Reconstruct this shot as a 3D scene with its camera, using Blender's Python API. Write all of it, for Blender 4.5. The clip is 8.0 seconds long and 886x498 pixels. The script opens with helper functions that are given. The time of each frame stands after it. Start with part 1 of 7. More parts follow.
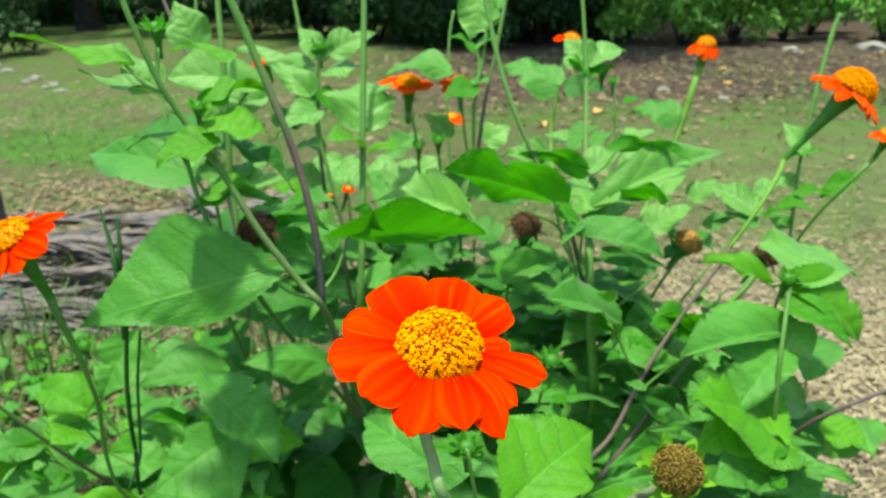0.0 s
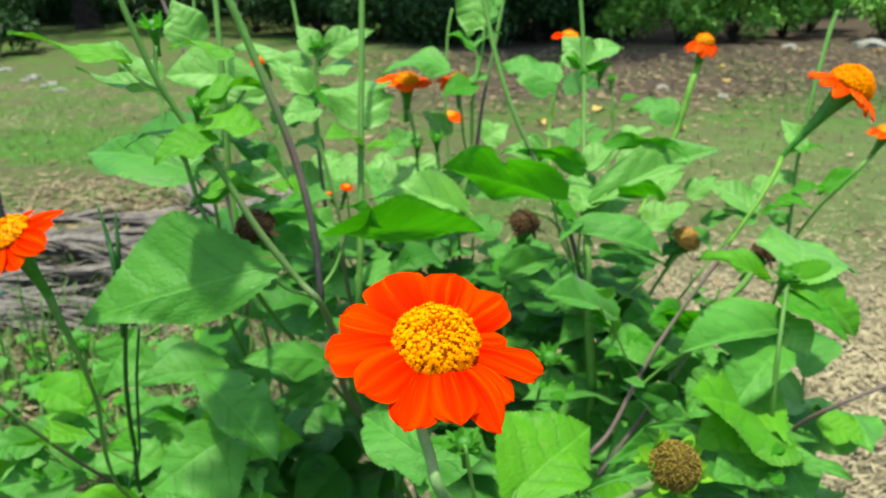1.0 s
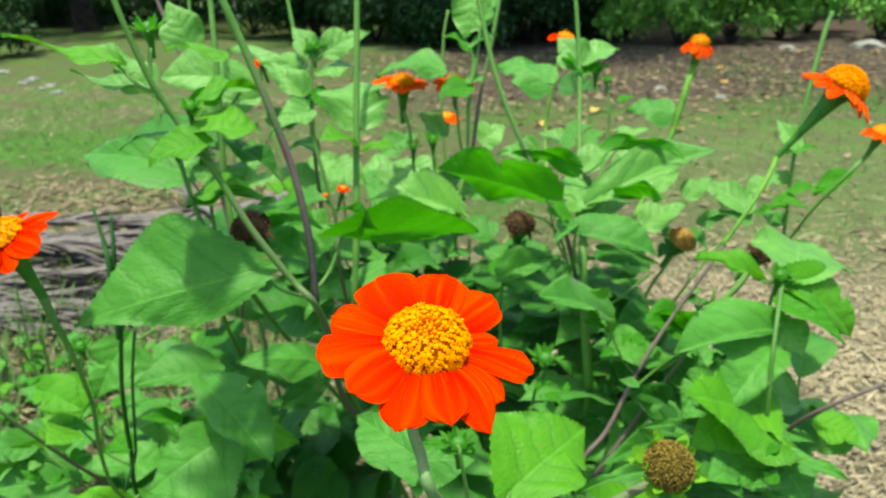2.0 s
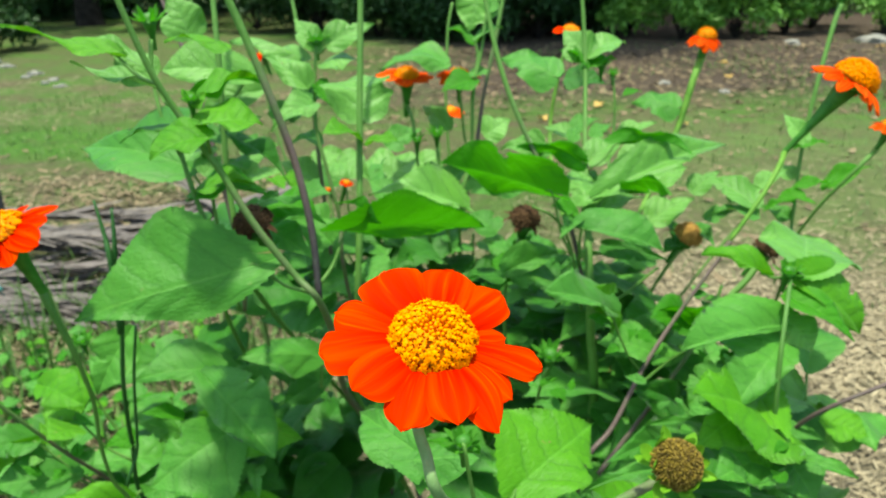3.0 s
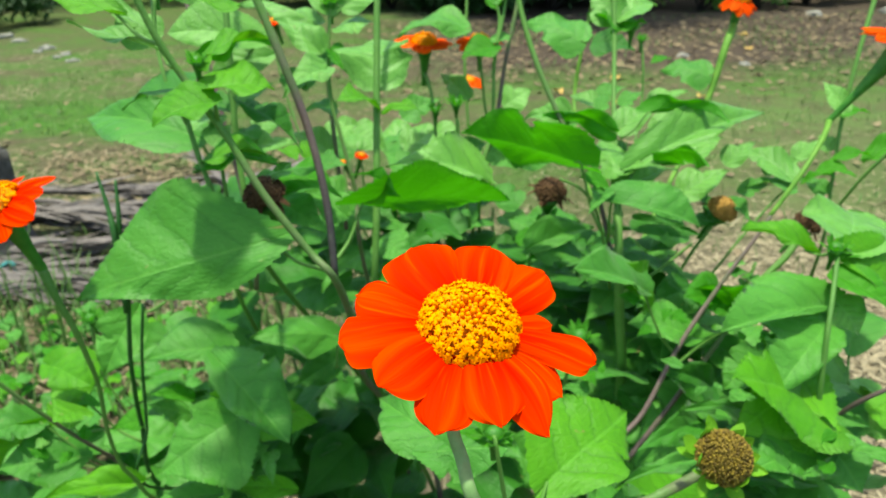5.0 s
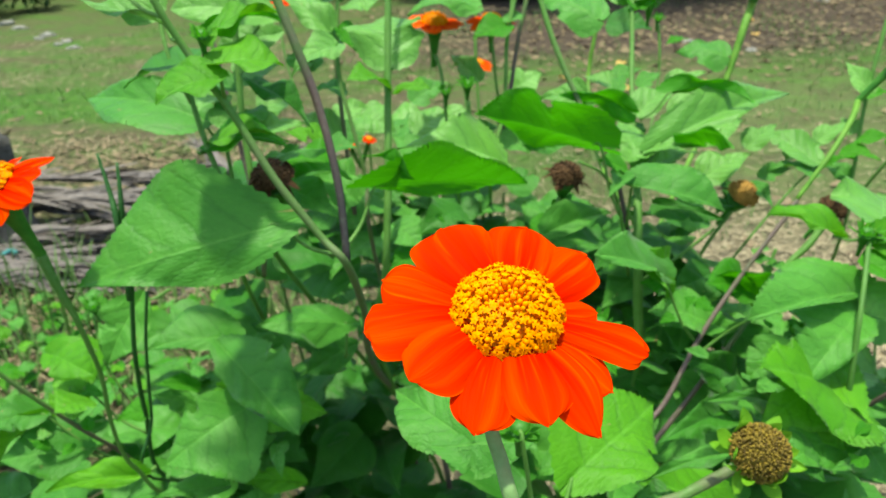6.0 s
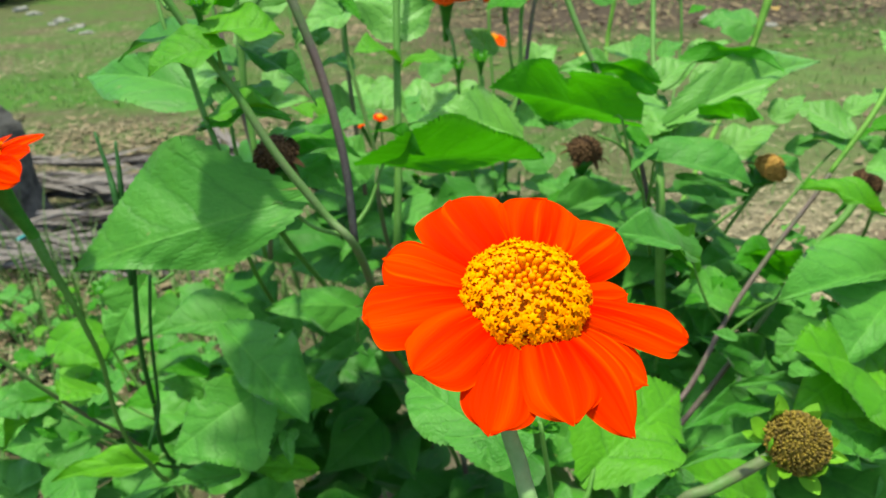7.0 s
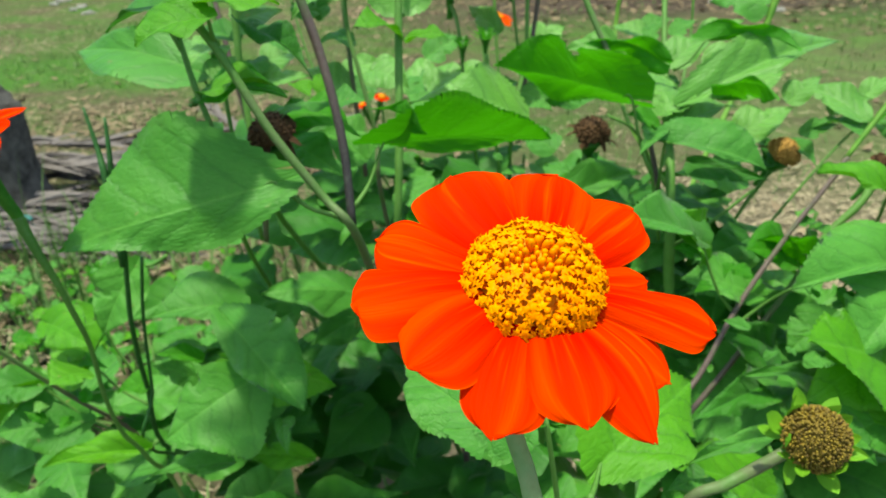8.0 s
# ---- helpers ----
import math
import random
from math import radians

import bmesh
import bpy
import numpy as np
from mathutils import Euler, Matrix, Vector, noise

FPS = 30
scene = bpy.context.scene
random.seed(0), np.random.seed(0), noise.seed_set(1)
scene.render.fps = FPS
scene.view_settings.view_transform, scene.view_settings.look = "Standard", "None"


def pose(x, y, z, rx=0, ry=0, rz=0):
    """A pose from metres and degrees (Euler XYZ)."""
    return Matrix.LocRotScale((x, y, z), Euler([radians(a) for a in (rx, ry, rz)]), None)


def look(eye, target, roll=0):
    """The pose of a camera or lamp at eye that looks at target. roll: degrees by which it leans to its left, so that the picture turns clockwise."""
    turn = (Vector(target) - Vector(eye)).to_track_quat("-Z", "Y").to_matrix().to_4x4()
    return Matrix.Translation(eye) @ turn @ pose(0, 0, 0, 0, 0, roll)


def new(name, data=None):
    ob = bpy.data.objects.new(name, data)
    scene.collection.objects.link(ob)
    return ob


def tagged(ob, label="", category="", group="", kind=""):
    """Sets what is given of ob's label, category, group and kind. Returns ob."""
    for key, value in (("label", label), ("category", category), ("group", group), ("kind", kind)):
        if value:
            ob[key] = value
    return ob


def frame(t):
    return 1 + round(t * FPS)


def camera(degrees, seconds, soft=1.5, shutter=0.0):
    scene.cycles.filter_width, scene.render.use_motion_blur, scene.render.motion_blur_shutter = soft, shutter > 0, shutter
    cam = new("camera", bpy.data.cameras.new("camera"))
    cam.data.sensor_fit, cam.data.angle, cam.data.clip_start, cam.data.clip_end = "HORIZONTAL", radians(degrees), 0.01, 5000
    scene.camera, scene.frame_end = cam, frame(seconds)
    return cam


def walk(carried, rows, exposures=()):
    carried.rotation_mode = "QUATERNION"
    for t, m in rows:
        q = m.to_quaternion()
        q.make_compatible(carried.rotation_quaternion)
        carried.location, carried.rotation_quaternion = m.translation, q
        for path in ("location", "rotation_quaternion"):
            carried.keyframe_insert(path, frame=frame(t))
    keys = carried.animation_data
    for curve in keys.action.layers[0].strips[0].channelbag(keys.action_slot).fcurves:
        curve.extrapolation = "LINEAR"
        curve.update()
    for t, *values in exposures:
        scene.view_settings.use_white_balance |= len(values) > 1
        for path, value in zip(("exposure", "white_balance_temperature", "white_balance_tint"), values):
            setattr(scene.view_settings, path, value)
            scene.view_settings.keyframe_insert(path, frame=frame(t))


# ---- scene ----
cam = camera(62.51, 8.0)
cam.data.dof.use_dof = True
cam.data.dof.focus_distance = 0.19
cam.data.dof.aperture_fstop = 27.0
# seconds; place; pitch from straight down, yaw to the left, roll
EXPOSURES = [(0.0, 1.20, 6850, -9), (4.0, 1.16, 6850, -9), (7.0, 1.08, 6850, -9), (8.0, 1.00, 6850, -9)]
ROWS = [
    (0.0, 0.0088, -0.0400, 0.9888, 68.458, 1.133, -0.681),
    (0.5, 0.0130, -0.0387, 0.9900, 68.397, 1.019, -0.888),
    (1.0, 0.0099, -0.0412, 0.9882, 68.342, 1.089, -0.784),
    (1.5, 0.0134, -0.0429, 0.9885, 68.519, 0.977, -0.880),
    (3.0, 0.0115, -0.0355, 0.9855, 68.056, 1.223, -0.860),
    (3.5, 0.0108, -0.0296, 0.9832, 67.695, 1.837, -0.988),
    (4.0, 0.0066, -0.0214, 0.9797, 67.139, 1.888, -0.754),
    (4.5, 0.0060, -0.0115, 0.9766, 66.586, 2.188, -1.077),
    (6.0, -0.0076, 0.0164, 0.9605, 65.259, 2.569, -1.342),
    (6.5, -0.0096, 0.0285, 0.9564, 64.550, 3.405, -1.861),
    (7.0, -0.0069, 0.0385, 0.9479, 63.913, 3.966, -2.428),
    (7.5, -0.0071, 0.0459, 0.9457, 63.351, 4.153, -2.124),
    (8.0, -0.0073, 0.0554, 0.9384, 62.734, 4.268, -2.108),
]
walk(cam, [(t, pose(x, y, z, 0, 0, yaw) @ pose(0, 0, 0, pitch, 0, 0) @ pose(0, 0, 0, 0, 0, roll)) for t, x, y, z, pitch, yaw, roll in ROWS], EXPOSURES)
# ---------------------------------------------------------------- world and sun
SUN_DIR = Vector((-0.08, -0.08, 0.99)).normalized()
world = bpy.data.worlds.new("sky_world")
scene.world = world
world.use_nodes = True
wn = world.node_tree.nodes
sky = wn.new("ShaderNodeTexSky")
sky.sky_type = "NISHITA"
sky.sun_disc = False
sky.sun_elevation = math.asin(SUN_DIR.z)
sky.sun_rotation = math.atan2(SUN_DIR.x, SUN_DIR.y)
sky.dust_density = 2.0
wn["Background"].inputs["Strength"].default_value = 0.15
world.node_tree.links.new(sky.outputs["Color"], wn["Background"].inputs["Color"])
sun_data = bpy.data.lights.new("sun", "SUN")
sun_data.energy = 3.0
sun_data.angle = radians(3.0)
sun_data.color = (1.0, 0.96, 0.88)
sun = new("sun", sun_data)
sun.matrix_world = look(SUN_DIR * 20, (0, 0, 0))

# ---------------------------------------------------------------- materials


class Nodes:
    """Small shorthand for building a node material."""

    def __init__(self, name):
        self.mat = bpy.data.materials.new(name)
        self.mat.use_nodes = True
        self.tree = self.mat.node_tree
        self.bsdf = self.tree.nodes["Principled BSDF"]
        self.out = self.tree.nodes["Material Output"]

    def add(self, kind, props=None, **ins):
        n = self.tree.nodes.new("ShaderNode" + kind)
        for k, v in (props or {}).items():
            setattr(n, k, v)
        for k, v in ins.items():
            self.put(n.inputs[int(k[1:]) if k[0] == "i" and k[1:].isdigit() else k], v)
        return n

    def put(self, socket, v):
        if isinstance(v, bpy.types.NodeSocket):
            self.tree.links.new(v, socket)
        else:
            socket.default_value = v

    def math(self, op, a, b=0.0, c=0.0):
        return self.add("Math", {"operation": op}, i0=a, i1=b, i2=c).outputs[0]

    def mix(self, f, a, b):
        n = self.add("Mix", {"data_type": "RGBA"})
        self.put(n.inputs[0], f)
        self.put(n.inputs[6], a if isinstance(a, bpy.types.NodeSocket) else (*a, 1))
        self.put(n.inputs[7], b if isinstance(b, bpy.types.NodeSocket) else (*b, 1))
        return n.outputs[2]

    def noise(self, scale, detail=4.0, vec=None, rough=0.6):
        n = self.add("TexNoise", Scale=scale, Detail=detail, Roughness=rough)
        if vec is not None:
            self.put(n.inputs["Vector"], vec)
        return n.outputs["Fac"]

    def ramp(self, f, lo, hi):
        n = self.add("MapRange", i0=f, i1=lo, i2=hi)
        return n.outputs[0]

    def bump(self, h, strength, dist):
        return self.add("Bump", Strength=strength, Distance=dist, Height=h).outputs[0]

    def place(self):
        return self.add("TexCoord").outputs["Object"]

    def finish(self, colour, rough, normal=None, spec=0.5, thin=0.0, thin_colour=None):
        self.put(self.bsdf.inputs["Base Color"], colour if isinstance(colour, bpy.types.NodeSocket) else (*colour, 1))
        self.put(self.bsdf.inputs["Roughness"], rough)
        self.put(self.bsdf.inputs["Specular IOR Level"], spec)
        if normal is not None:
            self.put(self.bsdf.inputs["Normal"], normal)
        if thin:
            tr = self.add("BsdfTranslucent")
            tc = thin_colour if thin_colour is not None else colour
            self.put(tr.inputs["Color"], tc if isinstance(tc, bpy.types.NodeSocket) else (*tc, 1))
            if normal is not None:
                self.put(tr.inputs["Normal"], normal)
            m = self.add("MixShader", i0=thin)
            self.tree.links.new(self.bsdf.outputs[0], m.inputs[1])
            self.tree.links.new(tr.outputs[0], m.inputs[2])
            self.tree.links.new(m.outputs[0], self.out.inputs["Surface"])
        return self.mat


def plain_noise(name, a, b, scale, rough=0.7, bump=0.4, dist=0.0008, spec=0.3, thin=0.0, island=False):
    k = Nodes(name)
    p = k.place()
    n1, n2 = k.noise(scale, 5.0, p), k.noise(scale * 7, 3.0, p)
    f = k.ramp(n1, 0.3, 0.7)
    if island:
        f = k.math("ADD", k.math("MULTIPLY", f, 0.35), k.math("MULTIPLY", k.add("NewGeometry").outputs["Random Per Island"], 0.65))
    return k.finish(k.mix(f, a, b), rough, k.bump(n2, bump, dist), spec, thin)


def leaf_material(name, dark, light, vein, glow, spec=0.24, rough=0.5, thin=0.22, sheen=0.12):
    """Leaf blade: veins follow the blade's own coordinates, mottling and a hue of its own per leaf."""
    k = Nodes(name)
    uv = k.add("UVMap").outputs[0]
    sep = k.add("SeparateXYZ", i0=uv).outputs
    u, v = sep[0], sep[1]
    av = k.math("ABSOLUTE", k.math("SUBTRACT", v, 0.5))
    wob = k.noise(7.0, 2.0, uv)
    side = k.math("SUBTRACT", u, k.math("MULTIPLY", av, 0.62))
    side = k.math("ADD", side, k.math("MULTIPLY", wob, 0.16))
    saw = k.math("PINGPONG", k.math("MULTIPLY", side, 5.0), 0.5)
    lat = k.math("SUBTRACT", 1.0, k.ramp(saw, 0.0, 0.13))
    mid = k.math("SUBTRACT", 1.0, k.ramp(av, 0.006, 0.03))
    veins = k.math("MAXIMUM", k.math("MULTIPLY", lat, 0.4), mid)
    net = k.add("TexVoronoi", {"feature": "DISTANCE_TO_EDGE"}, Scale=17.0)
    k.put(net.inputs["Vector"], uv)
    cells = k.ramp(net.outputs["Distance"], 0.0, 0.22)
    rnd = k.add("ObjectInfo").outputs["Random"]
    blotch = k.noise(34.0, 5.0, k.place())
    big = k.noise(4.0, 2.0, uv)
    f = k.math("ADD", k.math("MULTIPLY", rnd, 0.6), k.math("MULTIPLY", k.ramp(big, 0.3, 0.7), 0.4))
    col = k.mix(f, dark, light)
    # Shade in the creases along the side veins, put into the colour.
    col = k.mix(k.math("MULTIPLY", k.math("MULTIPLY", k.ramp(saw, 0.10, 0.30), k.math("SUBTRACT", 1.0, k.ramp(saw, 0.30, 0.5))), 0.08), col, (0.02, 0.09, 0.006))
    col = k.mix(k.math("MULTIPLY", lat, 0.40), col, (0.020, 0.090, 0.006))
    col = k.mix(k.math("MULTIPLY", mid, 0.30), col, vein)
    spot = k.ramp(k.noise(5.5, 3.0, k.add("VectorMath", {"operation": "ADD"}, i0=uv, i1=k.add("CombineXYZ", i0=k.math("MULTIPLY", rnd, 40.0), i1=rnd, i2=0.0).outputs[0]).outputs[0]), 0.695, 0.725)
    col = k.mix(k.math("MULTIPLY", spot, 0.8), col, (0.30, 0.19, 0.08))
    dust = k.noise(150.0, 3.0, k.place())
    col = k.mix(k.math("MULTIPLY", k.ramp(dust, 0.60, 0.72), 0.22), col, (0.22, 0.40, 0.10))
    rim = k.ramp(av, 0.40, 0.5)
    col = k.mix(k.math("MULTIPLY", rim, 0.18), col, (0.20, 0.42, 0.08))
    col = k.mix(k.math("MULTIPLY", k.ramp(blotch, 0.35, 0.75), 0.22), col, (0.03, 0.09, 0.012))
    quilt = k.math("MULTIPLY", k.ramp(saw, 0.0, 0.5), 0.34)
    h = k.math("ADD", k.math("ADD", k.math("MULTIPLY", veins, -0.32), quilt), k.math("ADD", k.math("MULTIPLY", cells, 0.14), k.math("MULTIPLY", blotch, 0.35)))
    nrm = k.bump(h, 0.55, 0.0022)
    k.put(k.bsdf.inputs["Sheen Weight"], sheen)
    k.put(k.bsdf.inputs["Sheen Roughness"], 0.45)
    return k.finish(col, k.ramp(blotch, -0.4, 2.2) if rough is None else rough, nrm, spec, thin, k.mix(0.5, col, glow))


LEAF = leaf_material("leaf_green", (0.044, 0.180, 0.015), (0.092, 0.288, 0.029), (0.14, 0.36, 0.05), (0.16, 0.52, 0.004), 0.28, 0.50)
# Pale copy: the whitish sheen of skylight is put into the colour.
LEAF_PALE = leaf_material("leaf_pale_green", (0.092, 0.258, 0.024), (0.155, 0.365, 0.048), (0.20, 0.41, 0.10), (0.16, 0.48, 0.02), 0.40, 0.45, 0.20, 0.20)
# Young leaves and bracts; the vivid green also stands in for backlit undersides.
LEAF_YOUNG_BACKLIT = leaf_material("leaf_young_backlit_green", (0.040, 0.200, 0.004), (0.070, 0.280, 0.008), (0.12, 0.36, 0.03), (0.12, 0.58, 0.002), 0.2, 0.5, 0.38, 0.04)
# Bright copy, for young shoots and for leaves whose sunlight is put into colour.
LEAF_BRIGHT = leaf_material("leaf_bright_green", (0.066, 0.240, 0.005), (0.120, 0.345, 0.010), (0.15, 0.40, 0.04), (0.17, 0.52, 0.004), 0.22, 0.48, 0.30, 0.04)
# Shaded copy: the darkness of inner and lower leaves put into the colour.
LEAF_SHADED = leaf_material("leaf_shaded_green", (0.023, 0.120, 0.006), (0.044, 0.185, 0.010), (0.07, 0.24, 0.04), (0.07, 0.36, 0.005))


def stem_material():
    k = Nodes("stem_skin")
    ripe = k.add("Attribute", {"attribute_name": "ripe"}).outputs["Fac"]
    p = k.place()
    n1, n2 = k.noise(60.0, 4.0, p), k.noise(420.0, 3.0, p)
    green = k.mix(n1, (0.050, 0.138, 0.013), (0.115, 0.245, 0.040))
    old = k.mix(n1, (0.064, 0.040, 0.037), (0.150, 0.102, 0.090))
    f = k.ramp(k.math("ADD", ripe, k.math("MULTIPLY", k.math("SUBTRACT", n1, 0.5), 0.7)), 0.25, 0.75)
    col = k.mix(f, green, old)
    col = k.mix(k.ramp(ripe, 0.85, 1.3), col, (0.028, 0.023, 0.024))
    col = k.mix(k.ramp(k.math("MULTIPLY", ripe, -1.0), 0.4, 1.0), col, (0.014, 0.075, 0.008))
    col = k.mix(k.math("MULTIPLY", k.ramp(n2, 0.5, 0.8), 0.14), col, (0.30, 0.40, 0.24))
    return k.finish(col, 0.6, k.bump(n2, 0.35, 0.0006), 0.35)


STEM = stem_material()
STEM_LIGHT = plain_noise("stem_yellow_green", (0.066, 0.175, 0.012), (0.140, 0.280, 0.034), 70.0, 0.6, 0.3, 0.0006, 0.3)
STEM_PALE = plain_noise("stem_pale_downy", (0.120, 0.215, 0.068), (0.26, 0.370, 0.170), 70.0, 0.75, 0.4, 0.0006, 0.2)


def petal_material(name, deep, bright, streak):
    """Velvety petal: streaks that run lengthwise, lighter towards the tip; soft highlights and a light-caught rim are
    put into the colour.
    """
    k = Nodes(name)
    uv = k.add("UVMap").outputs[0]
    sep = k.add("SeparateXYZ", i0=uv).outputs
    rnd = k.add("ObjectInfo").outputs["Random"]
    along = k.add("CombineXYZ", i0=k.math("ADD", k.math("MULTIPLY", sep[0], 0.9), k.math("MULTIPLY", rnd, 30.0)), i1=k.math("MULTIPLY", sep[1], 9.0), i2=k.math("MULTIPLY", rnd, 17.0)).outputs[0]
    lines = k.noise(1.0, 2.0, along, 0.5)
    fine = k.noise(4.5, 3.0, along)
    tip = k.ramp(k.math("ADD", sep[0], k.math("MULTIPLY", k.math("SUBTRACT", lines, 0.5), 0.9)), 0.15, 1.25)
    col = k.mix(tip, deep, bright)
    col = k.mix(k.math("MULTIPLY", k.ramp(lines, 0.58, 0.76), 0.5), col, streak)
    # Broad soft highlights, put into the colour.
    broad = k.noise(0.45, 2.0, along, 0.4)
    col = k.mix(k.math("MULTIPLY", k.ramp(broad, 0.46, 0.72), 0.34), col, streak)
    # The paler edge that grazing light gives, put into the colour.
    rim = k.ramp(k.math("ABSOLUTE", k.math("SUBTRACT", sep[1], 0.5)), 0.475, 0.5)
    col = k.mix(k.math("MULTIPLY", rim, 0.3), col, streak)
    h = k.math("ADD", lines, k.math("MULTIPLY", fine, 0.3))
    return k.finish(col, 0.6, k.bump(h, 0.5, 0.0015), 0.015, 0.28, col)


PETAL = petal_material("petal_red_orange", (0.61, 0.005, 0.0002), (0.77, 0.029, 0.0005), (0.86, 0.115, 0.001))
PETAL_ORANGE = petal_material("petal_orange", (0.70, 0.034, 0.002), (0.84, 0.090, 0.005), (0.90, 0.20, 0.02))


FLORET = plain_noise("floret_golden", (0.76, 0.190, 0.0003), (0.96, 0.335, 0.0008), 300.0, 0.6, 0.2, 0.0003, 0.06, 0.12, True)
FLORET_CORE = plain_noise("disc_core_brown", (0.58, 0.200, 0.002), (0.80, 0.300, 0.002), 400.0, 0.8)
CALYX = plain_noise("calyx_green", (0.026, 0.130, 0.008), (0.070, 0.230, 0.022), 90.0, 0.55, 0.3, 0.0006, 0.35, 0.15)
SEED = plain_noise("seed_brown", (0.050, 0.028, 0.006), (0.270, 0.185, 0.018), 220.0, 0.7, 0.4, 0.0005, 0.3, 0.0, True)
DRY = plain_noise("dry_head_brown", (0.030, 0.016, 0.008), (0.115, 0.058, 0.024), 160.0, 0.85, 0.6, 0.001, 0.2, 0.0, True)
DRY_GOLD = plain_noise("dry_head_tan", (0.22, 0.11, 0.025), (0.40, 0.22, 0.05), 160.0, 0.85, 0.6, 0.001, 0.2, 0.0, True)
FROND = plain_noise("dead_frond_grey", (0.028, 0.022, 0.022), (0.27, 0.228, 0.212), 30.0, 0.8, 0.6, 0.003, 0.25, 0.0, True)
BARK = plain_noise("bark_dark", (0.010, 0.008, 0.007), (0.040, 0.034, 0.030), 9.0, 0.9, 1.0, 0.03, 0.2)
STUMP = plain_noise("stump_weathered", (0.030, 0.026, 0.024), (0.190, 0.175, 0.165), 24.0, 0.9, 1.0, 0.02, 0.2)
STONE = plain_noise("stone_pale", (0.20, 0.185, 0.16), (0.38, 0.36, 0.32), 14.0, 0.85, 0.7, 0.01)
STRAW = plain_noise("straw_dry", (0.21, 0.165, 0.100), (0.44, 0.36, 0.230), 3.0, 0.8, 0.2, 0.002, 0.25, 0.1, True)
LITTER = plain_noise("leaf_litter", (0.085, 0.060, 0.038), (0.27, 0.20, 0.115), 2.0, 0.8, 0.3, 0.003, 0.25, 0.05, True)
LITTER_YELLOW = plain_noise("fallen_leaf_yellow", (0.40, 0.24, 0.06), (0.55, 0.37, 0.12), 20.0, 0.7, 0.3, 0.002, 0.25, 0.1)
GRASS = plain_noise("grass_blade", (0.055, 0.130, 0.022), (0.16, 0.25, 0.070), 2.0, 0.6, 0.1, 0.001, 0.3, 0.25, True)
# One leaf green twice: sunlight put into the shrub's colour, shade into the woods'.
SHRUB_SUNLIT = plain_noise("shrub_leaf_sunlit", (0.075, 0.220, 0.022), (0.220, 0.430, 0.070), 1.5, 0.5, 0.2, 0.002, 0.4, 0.25, True)
WOODS_SHADED = plain_noise("woods_leaf_shaded", (0.010, 0.034, 0.007), (0.035, 0.095, 0.018), 1.0, 0.5, 0.2, 0.003, 0.35, 0.15, True)
TEAL = plain_noise("teal_plastic", (0.03, 0.16, 0.16), (0.08, 0.28, 0.27), 12.0, 0.4, 0.1, 0.001)


